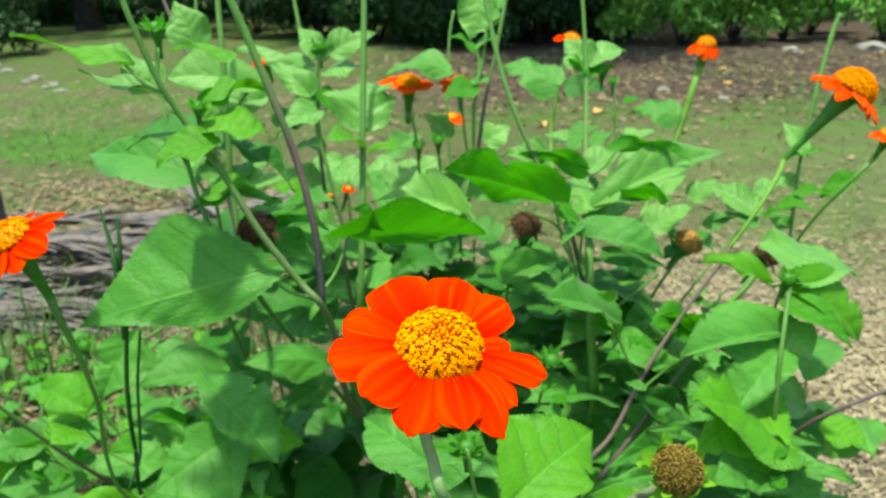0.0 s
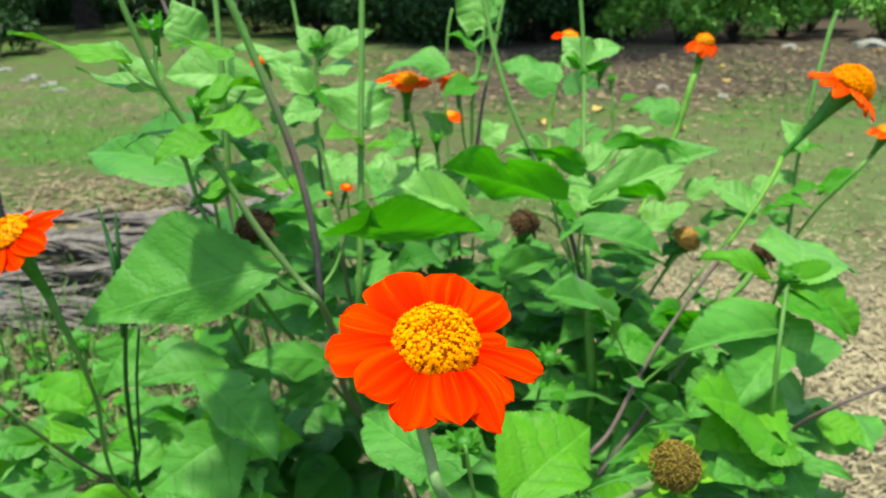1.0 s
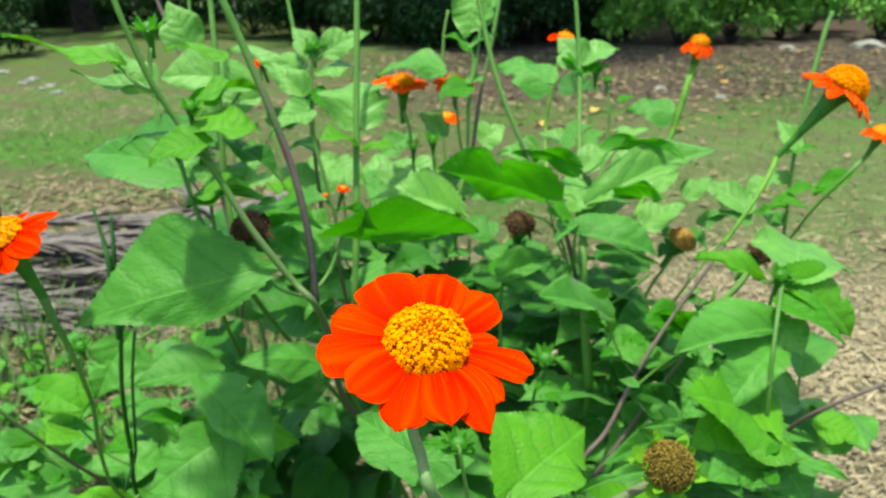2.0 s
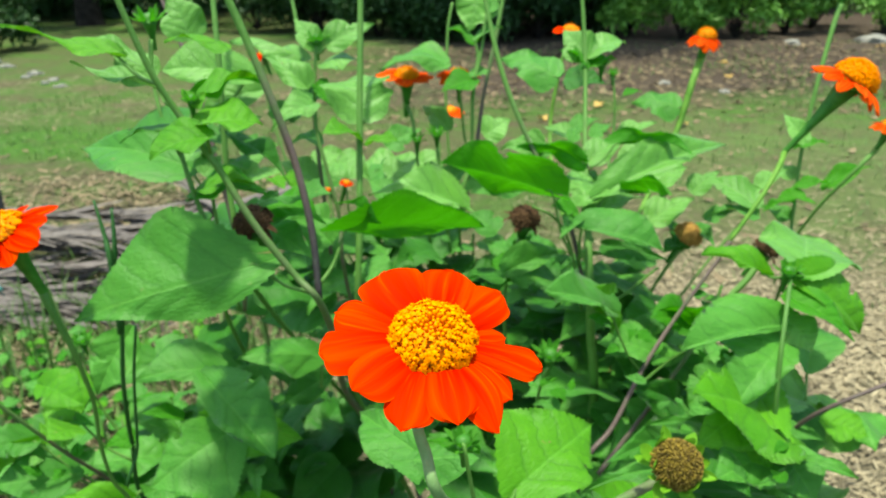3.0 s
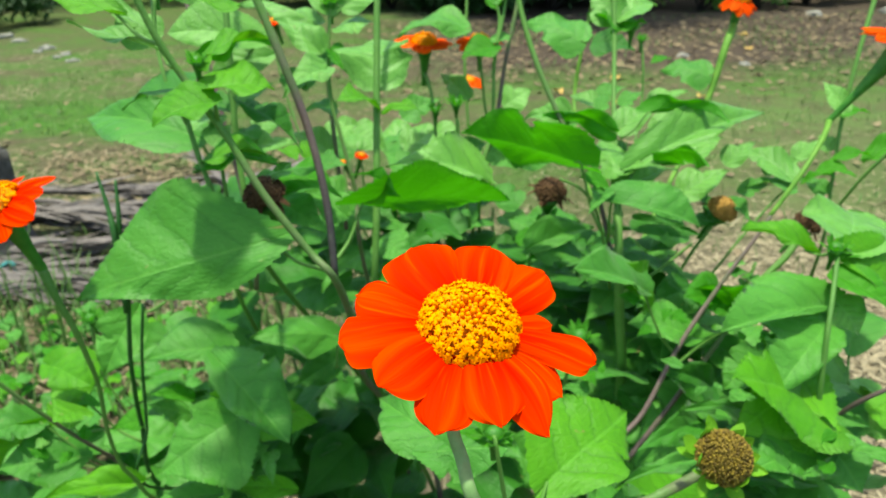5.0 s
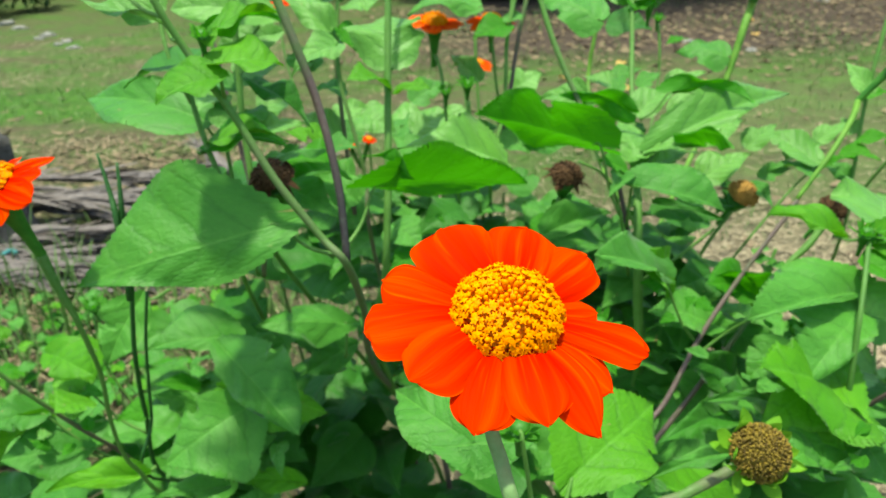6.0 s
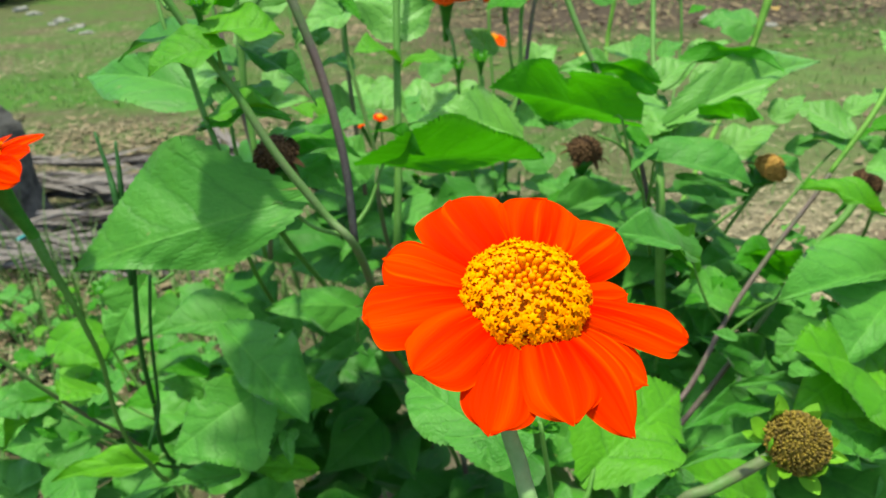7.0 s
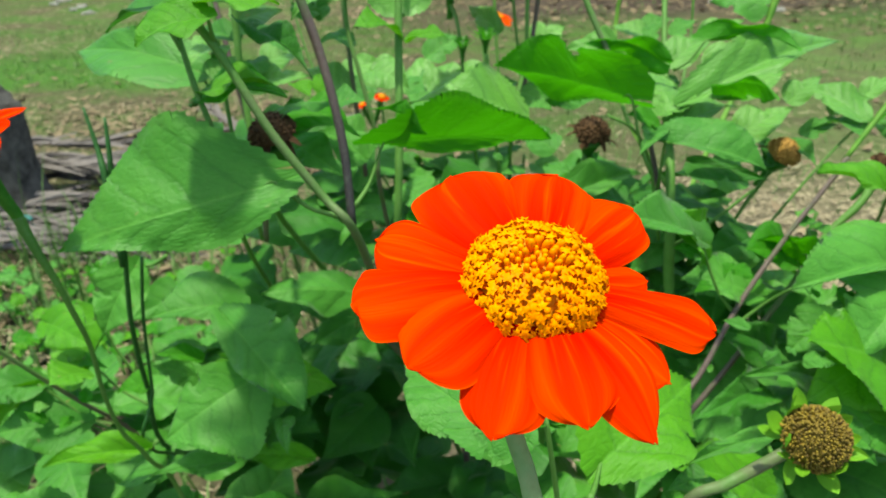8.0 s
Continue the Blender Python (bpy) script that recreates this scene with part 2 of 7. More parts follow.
def ground_material():
    """Short worn grass over pale soil, with greener patches and a band of bare brown soil under the trees."""
    k = Nodes("ground_soil_grass")
    p = k.place()
    sep = k.add("SeparateXYZ", i0=p).outputs
    flat = k.add("Mapping", i0=p)
    flat.inputs["Scale"].default_value = (0.9, 1.25, 1.0)
    n_big, n_mid, n_fine = k.noise(0.55, 4.0, p), k.noise(2.2, 6.0, flat.outputs[0], 0.7), k.noise(42.0, 6.0, p, 0.75)
    soil = k.mix(k.ramp(n_fine, 0.3, 0.7), (0.046, 0.042, 0.020), (0.138, 0.120, 0.060))
    turf = k.mix(k.ramp(n_fine, 0.3, 0.7), (0.026, 0.080, 0.007), (0.082, 0.180, 0.023))
    out = k.add("VectorMath", {"operation": "DISTANCE"}, i0=p, i1=(0.3, 0.4, 0.0)).outputs["Value"]
    far = k.ramp(k.math("ADD", out, k.math("MULTIPLY", n_mid, 1.2)), 2.3, 3.5)
    patch = k.ramp(k.math("ADD", k.math("MULTIPLY", n_big, 0.7), n_mid), 0.74, 0.98)
    wave_y = k.math("ADD", sep[1], k.math("MULTIPLY", k.math("SUBTRACT", n_mid, 0.5), 0.9))
    strip = k.math("MULTIPLY", k.ramp(k.math("ABSOLUTE", k.math("SUBTRACT", wave_y, 4.08)), 0.62, 0.30), k.ramp(sep[0], -1.0, -1.6))
    beyond = k.math("MULTIPLY", k.ramp(wave_y, 6.6, 8.0), 0.75)
    worn = k.math("MULTIPLY", k.math("SUBTRACT", 1.0, k.ramp(sep[0], -0.6, 0.8)), k.math("SUBTRACT", 1.0, beyond))
    patch = k.math("MULTIPLY", patch, k.math("SUBTRACT", 1.0, k.math("MULTIPLY", worn, 0.15)))
    lawn = k.math("MULTIPLY", k.math("MULTIPLY", k.ramp(wave_y, 1.9, 2.4), k.math("SUBTRACT", 1.0, k.ramp(wave_y, 4.2, 5.0))), k.math("MULTIPLY", k.ramp(sep[0], 0.5, 1.2), k.ramp(n_mid, 0.25, 0.75)))
    patch = k.math("MAXIMUM", patch, k.math("MULTIPLY", lawn, 0.9))
    green = k.math("MULTIPLY", k.math("MAXIMUM", patch, k.math("MAXIMUM", strip, k.math("MULTIPLY", beyond, n_big))), far)
    col = k.mix(green, soil, turf)
    col = k.mix(k.math("MULTIPLY", lawn, 0.6), col, k.mix(n_fine, (0.085, 0.105, 0.036), (0.21, 0.225, 0.10)))
    col = k.mix(k.math("MULTIPLY", k.ramp(k.noise(5.0, 6.0, flat.outputs[0], 0.75), 0.50, 0.66), 0.62), col, (0.070, 0.056, 0.034))
    bare = k.mix(k.ramp(n_fine, 0.3, 0.75), (0.030, 0.021, 0.016), (0.105, 0.076, 0.054))
    line = k.math("ADD", k.math("SUBTRACT", sep[1], k.math("MULTIPLY", sep[0], 0.12)), k.math("MULTIPLY", k.math("SUBTRACT", n_mid, 0.5), 1.6))
    band = k.math("MULTIPLY", k.ramp(line, 4.9, 5.6), k.ramp(sep[0], -1.2, 0.2))
    col = k.mix(band, col, bare)
    heap = k.add("VectorMath", {"operation": "DISTANCE"}, i0=p, i1=(1.1, 1.1, 0.0)).outputs["Value"]
    mulch = k.math("SUBTRACT", 1.0, k.ramp(k.math("ADD", heap, k.math("MULTIPLY", n_mid, 1.2)), 1.5, 2.1))
    col = k.mix(k.math("MULTIPLY", mulch, 0.65), col, k.mix(n_fine, (0.11, 0.088, 0.056), (0.25, 0.205, 0.14)))
    return k.finish(col, 0.9, k.bump(k.math("ADD", n_fine, n_mid), 0.8, 0.02), 0.2)


GROUND = ground_material()

# ---------------------------------------------------------------- building helpers
PLACE = {}


def put_under(ob, parent, m):
    """Parents ob and sets it at the world pose m."""
    PLACE[ob.name] = m
    if parent is None:
        ob.matrix_basis = m
    else:
        ob.parent = parent
        ob.matrix_basis = PLACE[parent.name].inverted() @ m
    return ob


def mesh_of(name, verts, faces, material, smooth=True):
    me = bpy.data.meshes.new(name)
    me.from_pydata([tuple(v) for v in verts], [], faces)
    me.materials.append(material)
    if smooth:
        me.polygons.foreach_set("use_smooth", [True] * len(me.polygons))
    me.update()
    return me


def part(name, me, parent, m=None, label=""):
    ob = new(name, me)
    put_under(ob, parent, m if m is not None else Matrix.Identity(4))
    return tagged(ob, label) if label else ob


def thing(name, at, label, category, group="", kind=""):
    ob = new(name)
    ob.empty_display_size = 0.02
    put_under(ob, None, Matrix.Translation(at))
    return tagged(ob, label, category, group, kind)


def basis(origin, x_axis, z_hint):
    """A pose with its x along x_axis and its z near z_hint."""
    x = Vector(x_axis).normalized()
    z = Vector(z_hint)
    z = (z - x * z.dot(x)).normalized()
    y = z.cross(x)
    m = Matrix((x, y, z)).transposed().to_4x4()
    m.translation = Vector(origin)
    return m


def smooth_line(pts, steps):
    """A Catmull-Rom line through the points."""
    p = [Vector(q) for q in pts]
    p = [2 * p[0] - p[1]] + p + [2 * p[-1] - p[-2]]
    out = []
    for i in range(1, len(p) - 2):
        for s in range(steps):
            t = s / steps
            a, b, c, d = p[i - 1], p[i], p[i + 1], p[i + 2]
            out.append(0.5 * (2 * b + (c - a) * t + (2 * a - 5 * b + 4 * c - d) * t * t + (3 * b - a - 3 * c + d) * t ** 3))
    return out + [p[-2]]


def tube_mesh(name, pts, radii, material, sides=8, ripe=(0, 0), steps=5):
    line = smooth_line(pts, steps)
    n = len(line)
    verts, faces, tint = [], [], []
    for i, c in enumerate(line):
        d = (line[min(i + 1, n - 1)] - line[max(i - 1, 0)]).normalized()
        a = d.cross(Vector((0.31, 0.94, 0.12))).normalized()
        b = d.cross(a)
        s = i / (n - 1)
        k = s * (len(radii) - 1)
        j = min(int(k), len(radii) - 2)
        r = radii[j] + (radii[j + 1] - radii[j]) * (k - j)
        r *= 1 + 0.06 * noise.noise(c * 90)
        for q in range(sides):
            ang = 2 * math.pi * q / sides
            verts.append(c + a * (r * math.cos(ang)) + b * (r * math.sin(ang)))
            tint.append(ripe[0] + (ripe[1] - ripe[0]) * s)
    for i in range(n - 1):
        for q in range(sides):
            faces.append((i * sides + q, i * sides + (q + 1) % sides, (i + 1) * sides + (q + 1) % sides, (i + 1) * sides + q))
    faces.append(tuple(range(sides - 1, -1, -1)))
    faces.append(tuple((n - 1) * sides + q for q in range(sides)))
    me = mesh_of(name, verts, faces, material)
    at = me.attributes.new("ripe", "FLOAT", "POINT")
    at.data.foreach_set("value", tint)
    return me


def stem(plant, pts, radii, ripe=(0, 0), name="stem", skin=STEM):
    return part(name, tube_mesh(name, pts, radii, skin, 10, ripe, 6), plant)


def blade_mesh(name, material, seed, full=0.30, arch=0.08, fold=0.12, wave=0.05, teeth=0.055, lobe=0.0, bite=0, slim=1.0, skew=0.0, taper=1.25, heart=1.0, hollow=0.0, nu=52, nv=6):
    """A toothed leaf blade from (0,0,0) to (1,0,0), one unit wide; full: where it is widest; heart: how far its lobes reach back; hollow: how far one half is drawn in at its foot."""
    rng = random.Random(seed)
    ph = [rng.uniform(0, 6.28) for _ in range(6)]
    bits = [rng.uniform(0.6, 1.5) for _ in range(2 * nu + 2)]
    bites = [(rng.uniform(0.25, 0.85), rng.uniform(0.03, 0.06), rng.choice((-1, 1))) for _ in range(bite)]
    verts, faces, uvs = [], [], []
    rise = taper * full / (1 - full)
    peak = (full ** rise) * ((1 - full) ** taper)
    for i in range(nu + 1):
        u = i / nu
        h = 0.5 * (u ** rise) * ((1 - u) ** taper) / peak if 0 < u < 1 else 0.0
        h += 0.012 * (1 - u) * (u > 0)
        h *= 1 + lobe * math.exp(-((u - 0.42) / 0.07) ** 2) - 0.5 * lobe * math.exp(-((u - 0.58) / 0.08) ** 2)
        for j in range(-nv, nv + 1):
            v = j / nv
            hh = h * (1 + 0.07 * math.sin(9 * u + ph[0] + (2 if v > 0 else 0)))
            y = v * hh * slim * (1 + (skew if v > 0 else -skew))
            if hollow and v < 0:
                y *= min(1.0, u / 0.30) ** hollow
            x = u
            for b0, b1, side in bites:
                if v * side > 0 and abs(u - b0) < b1:
                    y *= 1 - 0.34 * math.sqrt(1 - ((u - b0) / b1) ** 2)
            if abs(j) == nv:
                y += math.copysign(teeth * bits[i + (nu if v > 0 else 0)] * (0.5 if i % 2 else -0.3) * (0.3 + h) * min(1.0, 6 * u), y)
                x -= teeth * 0.4 * (i % 2)
            back = 0.16 * heart * (abs(v) ** 1.5) * max(0.0, 1 - u / 0.26)
            x -= back * full * 1.6
            z = 4 * arch * u * (1 - u) + fold * abs(y) - 0.5 * fold * (abs(y) ** 2) * 2
            z += wave * abs(v) ** 1.6 * math.sin(7.5 * u + ph[1] + (1.9 if v > 0 else 0)) * (0.25 + h)
            z += 0.35 * wave * math.sin(17 * u + ph[2] + 3 * v) * abs(v) * h
            z += 0.006 * math.sin(math.pi * 12 * (u - 0.3 * abs(v) * h * 2) + ph[4]) * abs(v) * (1 - 0.5 * abs(v)) * min(1.0, 3 * h)
            z -= 0.10 * wave / 0.08 * (u ** 3) * math.sin(ph[5]) * 0.6
            y += 0.03 * math.sin(3.1 * u + ph[3]) * u * (1 - u) * 2
            verts.append((x, y, z))
            uvs.append((u, 0.5 + 0.5 * v * min(1.0, 2 * h)))
    w = 2 * nv + 1
    for i in range(nu):
        for j in range(w - 1):
            a = i * w + j
            faces.append((a, a + w, a + w + 1, a + 1))
    me = mesh_of(name, verts, faces, material)
    layer = me.uv_layers.new(name="UVMap")
    for lp in me.loops:
        layer.data[lp.index].uv = uvs[lp.vertex_index]
    return me


# A stock of blades, shared by the leaves: flat, arched, drooping, folded, lobed.
SHAPES = [
    dict(full=0.25, arch=0.09, fold=0.22, wave=0.09, bite=1),
    dict(full=0.24, arch=0.14, fold=0.30, wave=0.12),
    dict(full=0.28, arch=0.17, fold=-0.30, wave=0.12, bite=1),
    dict(full=0.26, arch=0.05, fold=0.42, wave=0.07),
    dict(full=0.25, arch=0.14, fold=0.18, wave=0.15, lobe=0.25, bite=2),
    dict(full=0.30, arch=0.10, fold=-0.20, wave=0.13, bite=1),
    dict(full=0.25, arch=0.09, fold=0.22, wave=0.05),
    dict(full=0.30, arch=0.03, fold=0.10, wave=0.10, slim=0.5),
]
TINTS = {"m": LEAF, "p": LEAF_PALE, "y": LEAF_YOUNG_BACKLIT, "b": LEAF_BRIGHT, "d": LEAF_SHADED}
BLADES = {(t, n): blade_mesh("leaf_blade", TINTS[t], 11 * n + ord(t), **s) for t in TINTS for n, s in enumerate(SHAPES)}


def leaf(plant, base, tip, normal, width, tint="m", shape=0, stalk=None, **own):
    """A leaf from base to tip, its face towards normal; stalk: where its leaf stalk springs from the stem; own: what sets its blade apart."""
    b, t = Vector(base), Vector(tip)
    length = (t - b).length
    m = basis(b, t - b, normal) @ Matrix.Diagonal((length, width, length, 1))
    blade = BLADES[(tint, shape)]
    if own:
        blade = blade_mesh("leaf_blade", TINTS[tint], round(1e4 * length) + shape, **{**SHAPES[shape], "nu": 64, "nv": 9, "teeth": 0.07, "heart": 1.4, **own})
    ob = part("leaf", blade, plant, m)
    if stalk:
        s = Vector(stalk)
        mid = (s + b) / 2 + Vector((0, 0, -0.12 * (s - b).length))
        tail = b + (t - b) * 0.06
        part("leaf_stalk", tube_mesh("leaf_stalk", [s, mid, b, tail], [0.0017, 0.0013, 0.0010, 0.0004], STEM, 6, (0, 0), 4), plant)
    return ob


def foliage(plant, centre, radius, count, seed, tint="d", size=0.10):
    """Leaves spread through an egg-shaped space round centre, faces turned to the sky."""
    rng = random.Random(seed)
    for _ in range(count):
        while True:
            q = Vector((rng.uniform(-1, 1), rng.uniform(-1, 1), rng.uniform(-1, 1)))
            if q.length < 1:
                break
        b = Vector(centre) + Vector((q.x * radius[0], q.y * radius[1], q.z * radius[2]))
        ang = rng.uniform(0, 2 * math.pi)
        d = Vector((math.cos(ang), math.sin(ang), rng.uniform(-0.5, 0.15))).normalized()
        s = size * rng.uniform(0.6, 1.2)
        n = Vector((rng.gauss(0, 0.3), rng.gauss(-0.2, 0.3), 1))
        leaf(plant, b, b + d * s, n, s * rng.uniform(0.6, 0.85), rng.choice(tint), rng.randrange(6))


def petal_mesh(name, material, seed, length=1.0, width=1.0, droop=0.25, blunt=4.0, cup=0.10, side=0.0, ruffle=1.0, curl=0.0, base=0.6, nu=18, nv=7):
    """A ray petal from the origin along x: grooved lengthwise, bent down, its tip blunt or pointed."""
    rng = random.Random(seed)
    ph, k1 = rng.uniform(0, 6.28), rng.uniform(0.8, 1.25)
    verts, faces, uvs = [], [], []
    for i in range(nu + 1):
        u = 1 - (1 - i / nu) ** 2.0
        h = 0.5 * min(1.0, base + (1.35 - base) * u ** 0.8) * (max(0.0, 1 - u ** blunt) ** 0.5)
        h = max(h, 0.01)
        for j in range(-nv, nv + 1):
            v = j / nv
            x = u + 0.018 * ruffle * math.cos(v * 7 * k1 + ph) * u ** 4 - 0.03 * v * v * u
            y = v * h * width + side * length * u * u
            z = -droop * u * u + cup * (0.3 - 1.4 * (v * h) ** 2) * u - curl * u ** 4
            z += 0.022 * ruffle * math.cos(v * 9 * k1 + ph) * math.sin(math.pi * min(1, u * 1.15)) ** 0.7
            z += 0.010 * ruffle * math.cos(v * 21 + 2 * ph) * u * (1 - u) * 2 + 0.035 * math.sin(4.5 * u + ph) * v * u
            verts.append((x * length, y, z * length))
            uvs.append((u, 0.5 + 0.5 * v))
    w = 2 * nv + 1
    for i in range(nu):
        for j in range(w - 1):
            q = i * w + j
            faces.append((q, q + w, q + w + 1, q + 1))
    me = mesh_of(name, verts, faces, material)
    layer = me.uv_layers.new(name="UVMap")
    for lp in me.loops:
        layer.data[lp.index].uv = uvs[lp.vertex_index]
    return me


def dome_mesh(name, radius, height, material, rings=7, seg=20, rough=0.0):
    verts, faces = [(0, 0, height)], []
    for i in range(1, rings + 1):
        a = i / rings * math.pi / 2
        for q in range(seg):
            b = 2 * math.pi * q / seg
            k = 1 + rough * noise.noise(Vector((math.cos(b) * 3, math.sin(b) * 3, i)))
            verts.append((radius * math.sin(a) * math.cos(b) * k, radius * math.sin(a) * math.sin(b) * k, height * math.cos(a)))
    for q in range(seg):
        faces.append((0, 1 + q, 1 + (q + 1) % seg))
    for i in range(rings - 1):
        for q in range(seg):
            a, b = 1 + i * seg + q, 1 + i * seg + (q + 1) % seg
            faces.append((a, a + seg, b + seg, b))
    faces.append(tuple(1 + (rings - 1) * seg + q for q in range(seg)))
    return mesh_of(name, verts, faces, material)


def floret_mesh(name, radius, height, count, seed, size, material=None, buds=0.28, tallness=2.9, lean=0.45):
    """Disc florets set in a spiral on a dome: closed tubes in the middle, five-lobed stars further out."""
    rng = random.Random(seed)
    verts, faces = [], []
    for n in range(count):
        f = math.sqrt((n + 0.5) / count)
        ang = n * 2.399963 + rng.uniform(-0.12, 0.12)
        a = f * math.pi / 2 * 0.97
        c = Vector((radius * math.sin(a) * math.cos(ang), radius * math.sin(a) * math.sin(ang), height * math.cos(a)))
        d = Vector((c.x / radius ** 2, c.y / radius ** 2, max(c.z, 0.15 * height) / height ** 2)).normalized()
        d = (d + Vector((rng.gauss(0, 0.13), rng.gauss(0, 0.13), lean))).normalized()
        x = d.orthogonal().normalized()
        y = d.cross(x)
        s = size * rng.uniform(0.8, 1.2)
        tall = s * tallness * rng.uniform(0.85, 1.15)
        open_out = f > buds and rng.random() < 0.85
        k = len(verts)
        rings = [(0.35, 0.0), (0.42, 0.62), (0.5, 0.86)] if open_out else [(0.40, 0.0), (0.62, 0.6), (0.50, 0.95)]
        for r, z in rings:
            for q in range(5):
                b = 1.2566 * q + n
                verts.append(c + (x * math.cos(b) + y * math.sin(b)) * (r * s) + d * (z * tall))
        for i in range(2):
            for q in range(5):
                faces.append((k + i * 5 + q, k + i * 5 + (q + 1) % 5, k + (i + 1) * 5 + (q + 1) % 5, k + (i + 1) * 5 + q))
        t = len(verts)
        if open_out:
            for q in range(5):
                b = 1.2566 * (q + 0.5) + n
                verts.append(c + (x * math.cos(b) + y * math.sin(b)) * (1.0 * s) + d * (tall * rng.uniform(0.82, 1.0)))
                faces.append((k + 10 + q, t + q, k + 10 + (q + 1) % 5))
            verts.append(c + d * (tall * 0.80))
        else:
            verts.append(c + d * (tall * 1.06))
        for q in range(5):
            faces.append((k + 10 + q, k + 10 + (q + 1) % 5, len(verts) - 1))
    return mesh_of(name, verts, faces, material or FLORET)


def calyx_mesh(name, r_stem, r_head, length, material=None, seg=14):
    """The hollow swollen stalk below a head, from z = -length up to z = 0."""
    verts, faces = [], []
    rings = 9
    for i in range(rings):
        s = i / (rings - 1)
        r = r_stem + (r_head - r_stem) * (s ** 2.2)
        if s > 0.97:
            r *= 0.97
        for q in range(seg):
            b = 2 * math.pi * q / seg
            rr = r * (1 + 0.05 * s * math.cos(7 * b))
            verts.append((rr * math.cos(b), rr * math.sin(b), -length * (1 - s)))
    for i in range(rings - 1):
        for q in range(seg):
            a, b = i * seg + q, i * seg + (q + 1) % seg
            faces.append((a, b, b + seg, a + seg))
    faces.append(tuple((rings - 1) * seg + q for q in range(seg)))
    me = mesh_of(name, verts, faces, material or CALYX)
    return me


def bract_mesh(name, material, curl=0.3):
    """A pointed bract from (0,0,0) to (1,0,0)."""
    verts, faces = [], []
    for i in range(7):
        u = i / 6
        h = 0.5 * (0.45 + 0.9 * u) * (1 - u ** 2.2)
        for v in (-1, -0.5, 0, 0.5, 1):
            verts.append((u, v * h, curl * u * u + 0.25 * (abs(v) * h) ** 1.2))
    for i in range(6):
        for j in range(4):
            a = i * 5 + j
            faces.append((a, a + 5, a + 6, a + 1))
    return mesh_of(name, verts, faces, material)


BRACT = bract_mesh("bract", LEAF_YOUNG_BACKLIT, 0.25)
BRACT_BRIGHT = bract_mesh("bract", plain_noise("bract_yellow_green", (0.120, 0.330, 0.012), (0.230, 0.470, 0.035), 120.0, 0.5, 0.3, 0.0006, 0.3, 0.3), 0.35)
BRACT_DRY = bract_mesh("bract_dry", DRY, -0.5)
PETALS = [petal_mesh("petal", PETAL, 3, droop=0.22, blunt=4.0), petal_mesh("petal", PETAL, 5, droop=0.30, blunt=4.4), petal_mesh("petal", PETAL, 8, droop=0.15, blunt=5.0),
          petal_mesh("petal", PETAL, 9, droop=0.45, blunt=3.5)]
PETALS_ORANGE = [petal_mesh("petal", PETAL_ORANGE, 21, droop=0.30, blunt=4.0, ruffle=1.8), petal_mesh("petal", PETAL_ORANGE, 23, droop=0.45, blunt=3.0, ruffle=1.8)]


def head_pose(centre, normal, spin=0.0):
    """A pose with its z along the head's normal, its x near the world's x."""
    z = Vector(normal).normalized()
    x = Vector((1, 0, 0.01))
    x = (x - z * x.dot(z)).normalized()
    m = Matrix((x, z.cross(x), z)).transposed().to_4x4()
    m.translation = Vector(centre)
    return m @ Matrix.Rotation(spin, 4, "Z")


def ray_petal(head, m, degrees, reach, width, root, widest, blunt, power, bend, arch, lift, seed):
    """One petal of the large flower, shaped for itself: fanning out from its root, arched, grooved along its veins."""
    rng = random.Random(seed)
    ph, nu, nv, r0 = rng.uniform(0, 6.28), 26, 11, 0.0095
    length = reach - r0
    verts, faces, uvs = [], [], []
    for i in range(nu + 1):
        u = 1 - (1 - i / nu) ** 1.8
        grow = root + (1 - root) * math.sin(math.pi / 2 * min(1.0, u / widest))
        close = max(0.0, 1 - max(0.0, (u - widest) / (1 - widest)) ** blunt) ** power
        h = max(0.5 * width * grow * close, 0.0002)
        for j in range(-nv, nv + 1):
            v = j / nv
            y = v * h + bend * length * u * u + 0.0006 * math.sin(5 * u + ph) * u
            x = u + 0.014 * math.cos(7 * v + ph) * u ** 5 - 0.035 * v * v * u
            z = 4 * arch * u * (1 - 0.92 * u) * 0.55 - 0.10 * (v * v) * math.sin(math.pi * min(1.0, 0.15 + 0.8 * u))
            z += 0.018 * math.cos(math.pi * 3.0 * v + 0.4 * math.sin(ph)) * min(1.0, 2.2 * u) * (1 - 0.5 * u * u)
            z += 0.006 * math.cos(math.pi * 9.0 * v + ph) * u + 0.030 * math.sin(4.2 * u + ph) * v * u
            verts.append((x * length, y, z * length))
            uvs.append((u, 0.5 + 0.5 * v))
    w = 2 * nv + 1
    for i in range(nu):
        for j in range(w - 1):
            q = i * w + j
            faces.append((q, q + w, q + w + 1, q + 1))
    me = mesh_of("petal", verts, faces, PETAL)
    layer = me.uv_layers.new(name="UVMap")
    for lp in me.loops:
        layer.data[lp.index].uv = uvs[lp.vertex_index]
    part("petal", me, head, m @ Matrix.Rotation(radians(degrees), 4, "Z") @ Matrix.Translation((r0, 0, lift)))


def add_petal(head, frame_m, angle, r0, length, width, rise, shape, stock, twist=0.0):
    m = frame_m @ Matrix.Rotation(angle, 4, "Z") @ Matrix.Translation((r0, 0, 0)) @ Matrix.Rotation(-rise, 4, "Y") @ Matrix.Rotation(twist, 4, "X")
    part("petal", stock[shape], head, m @ Matrix.Diagonal((length, width, length, 1)))


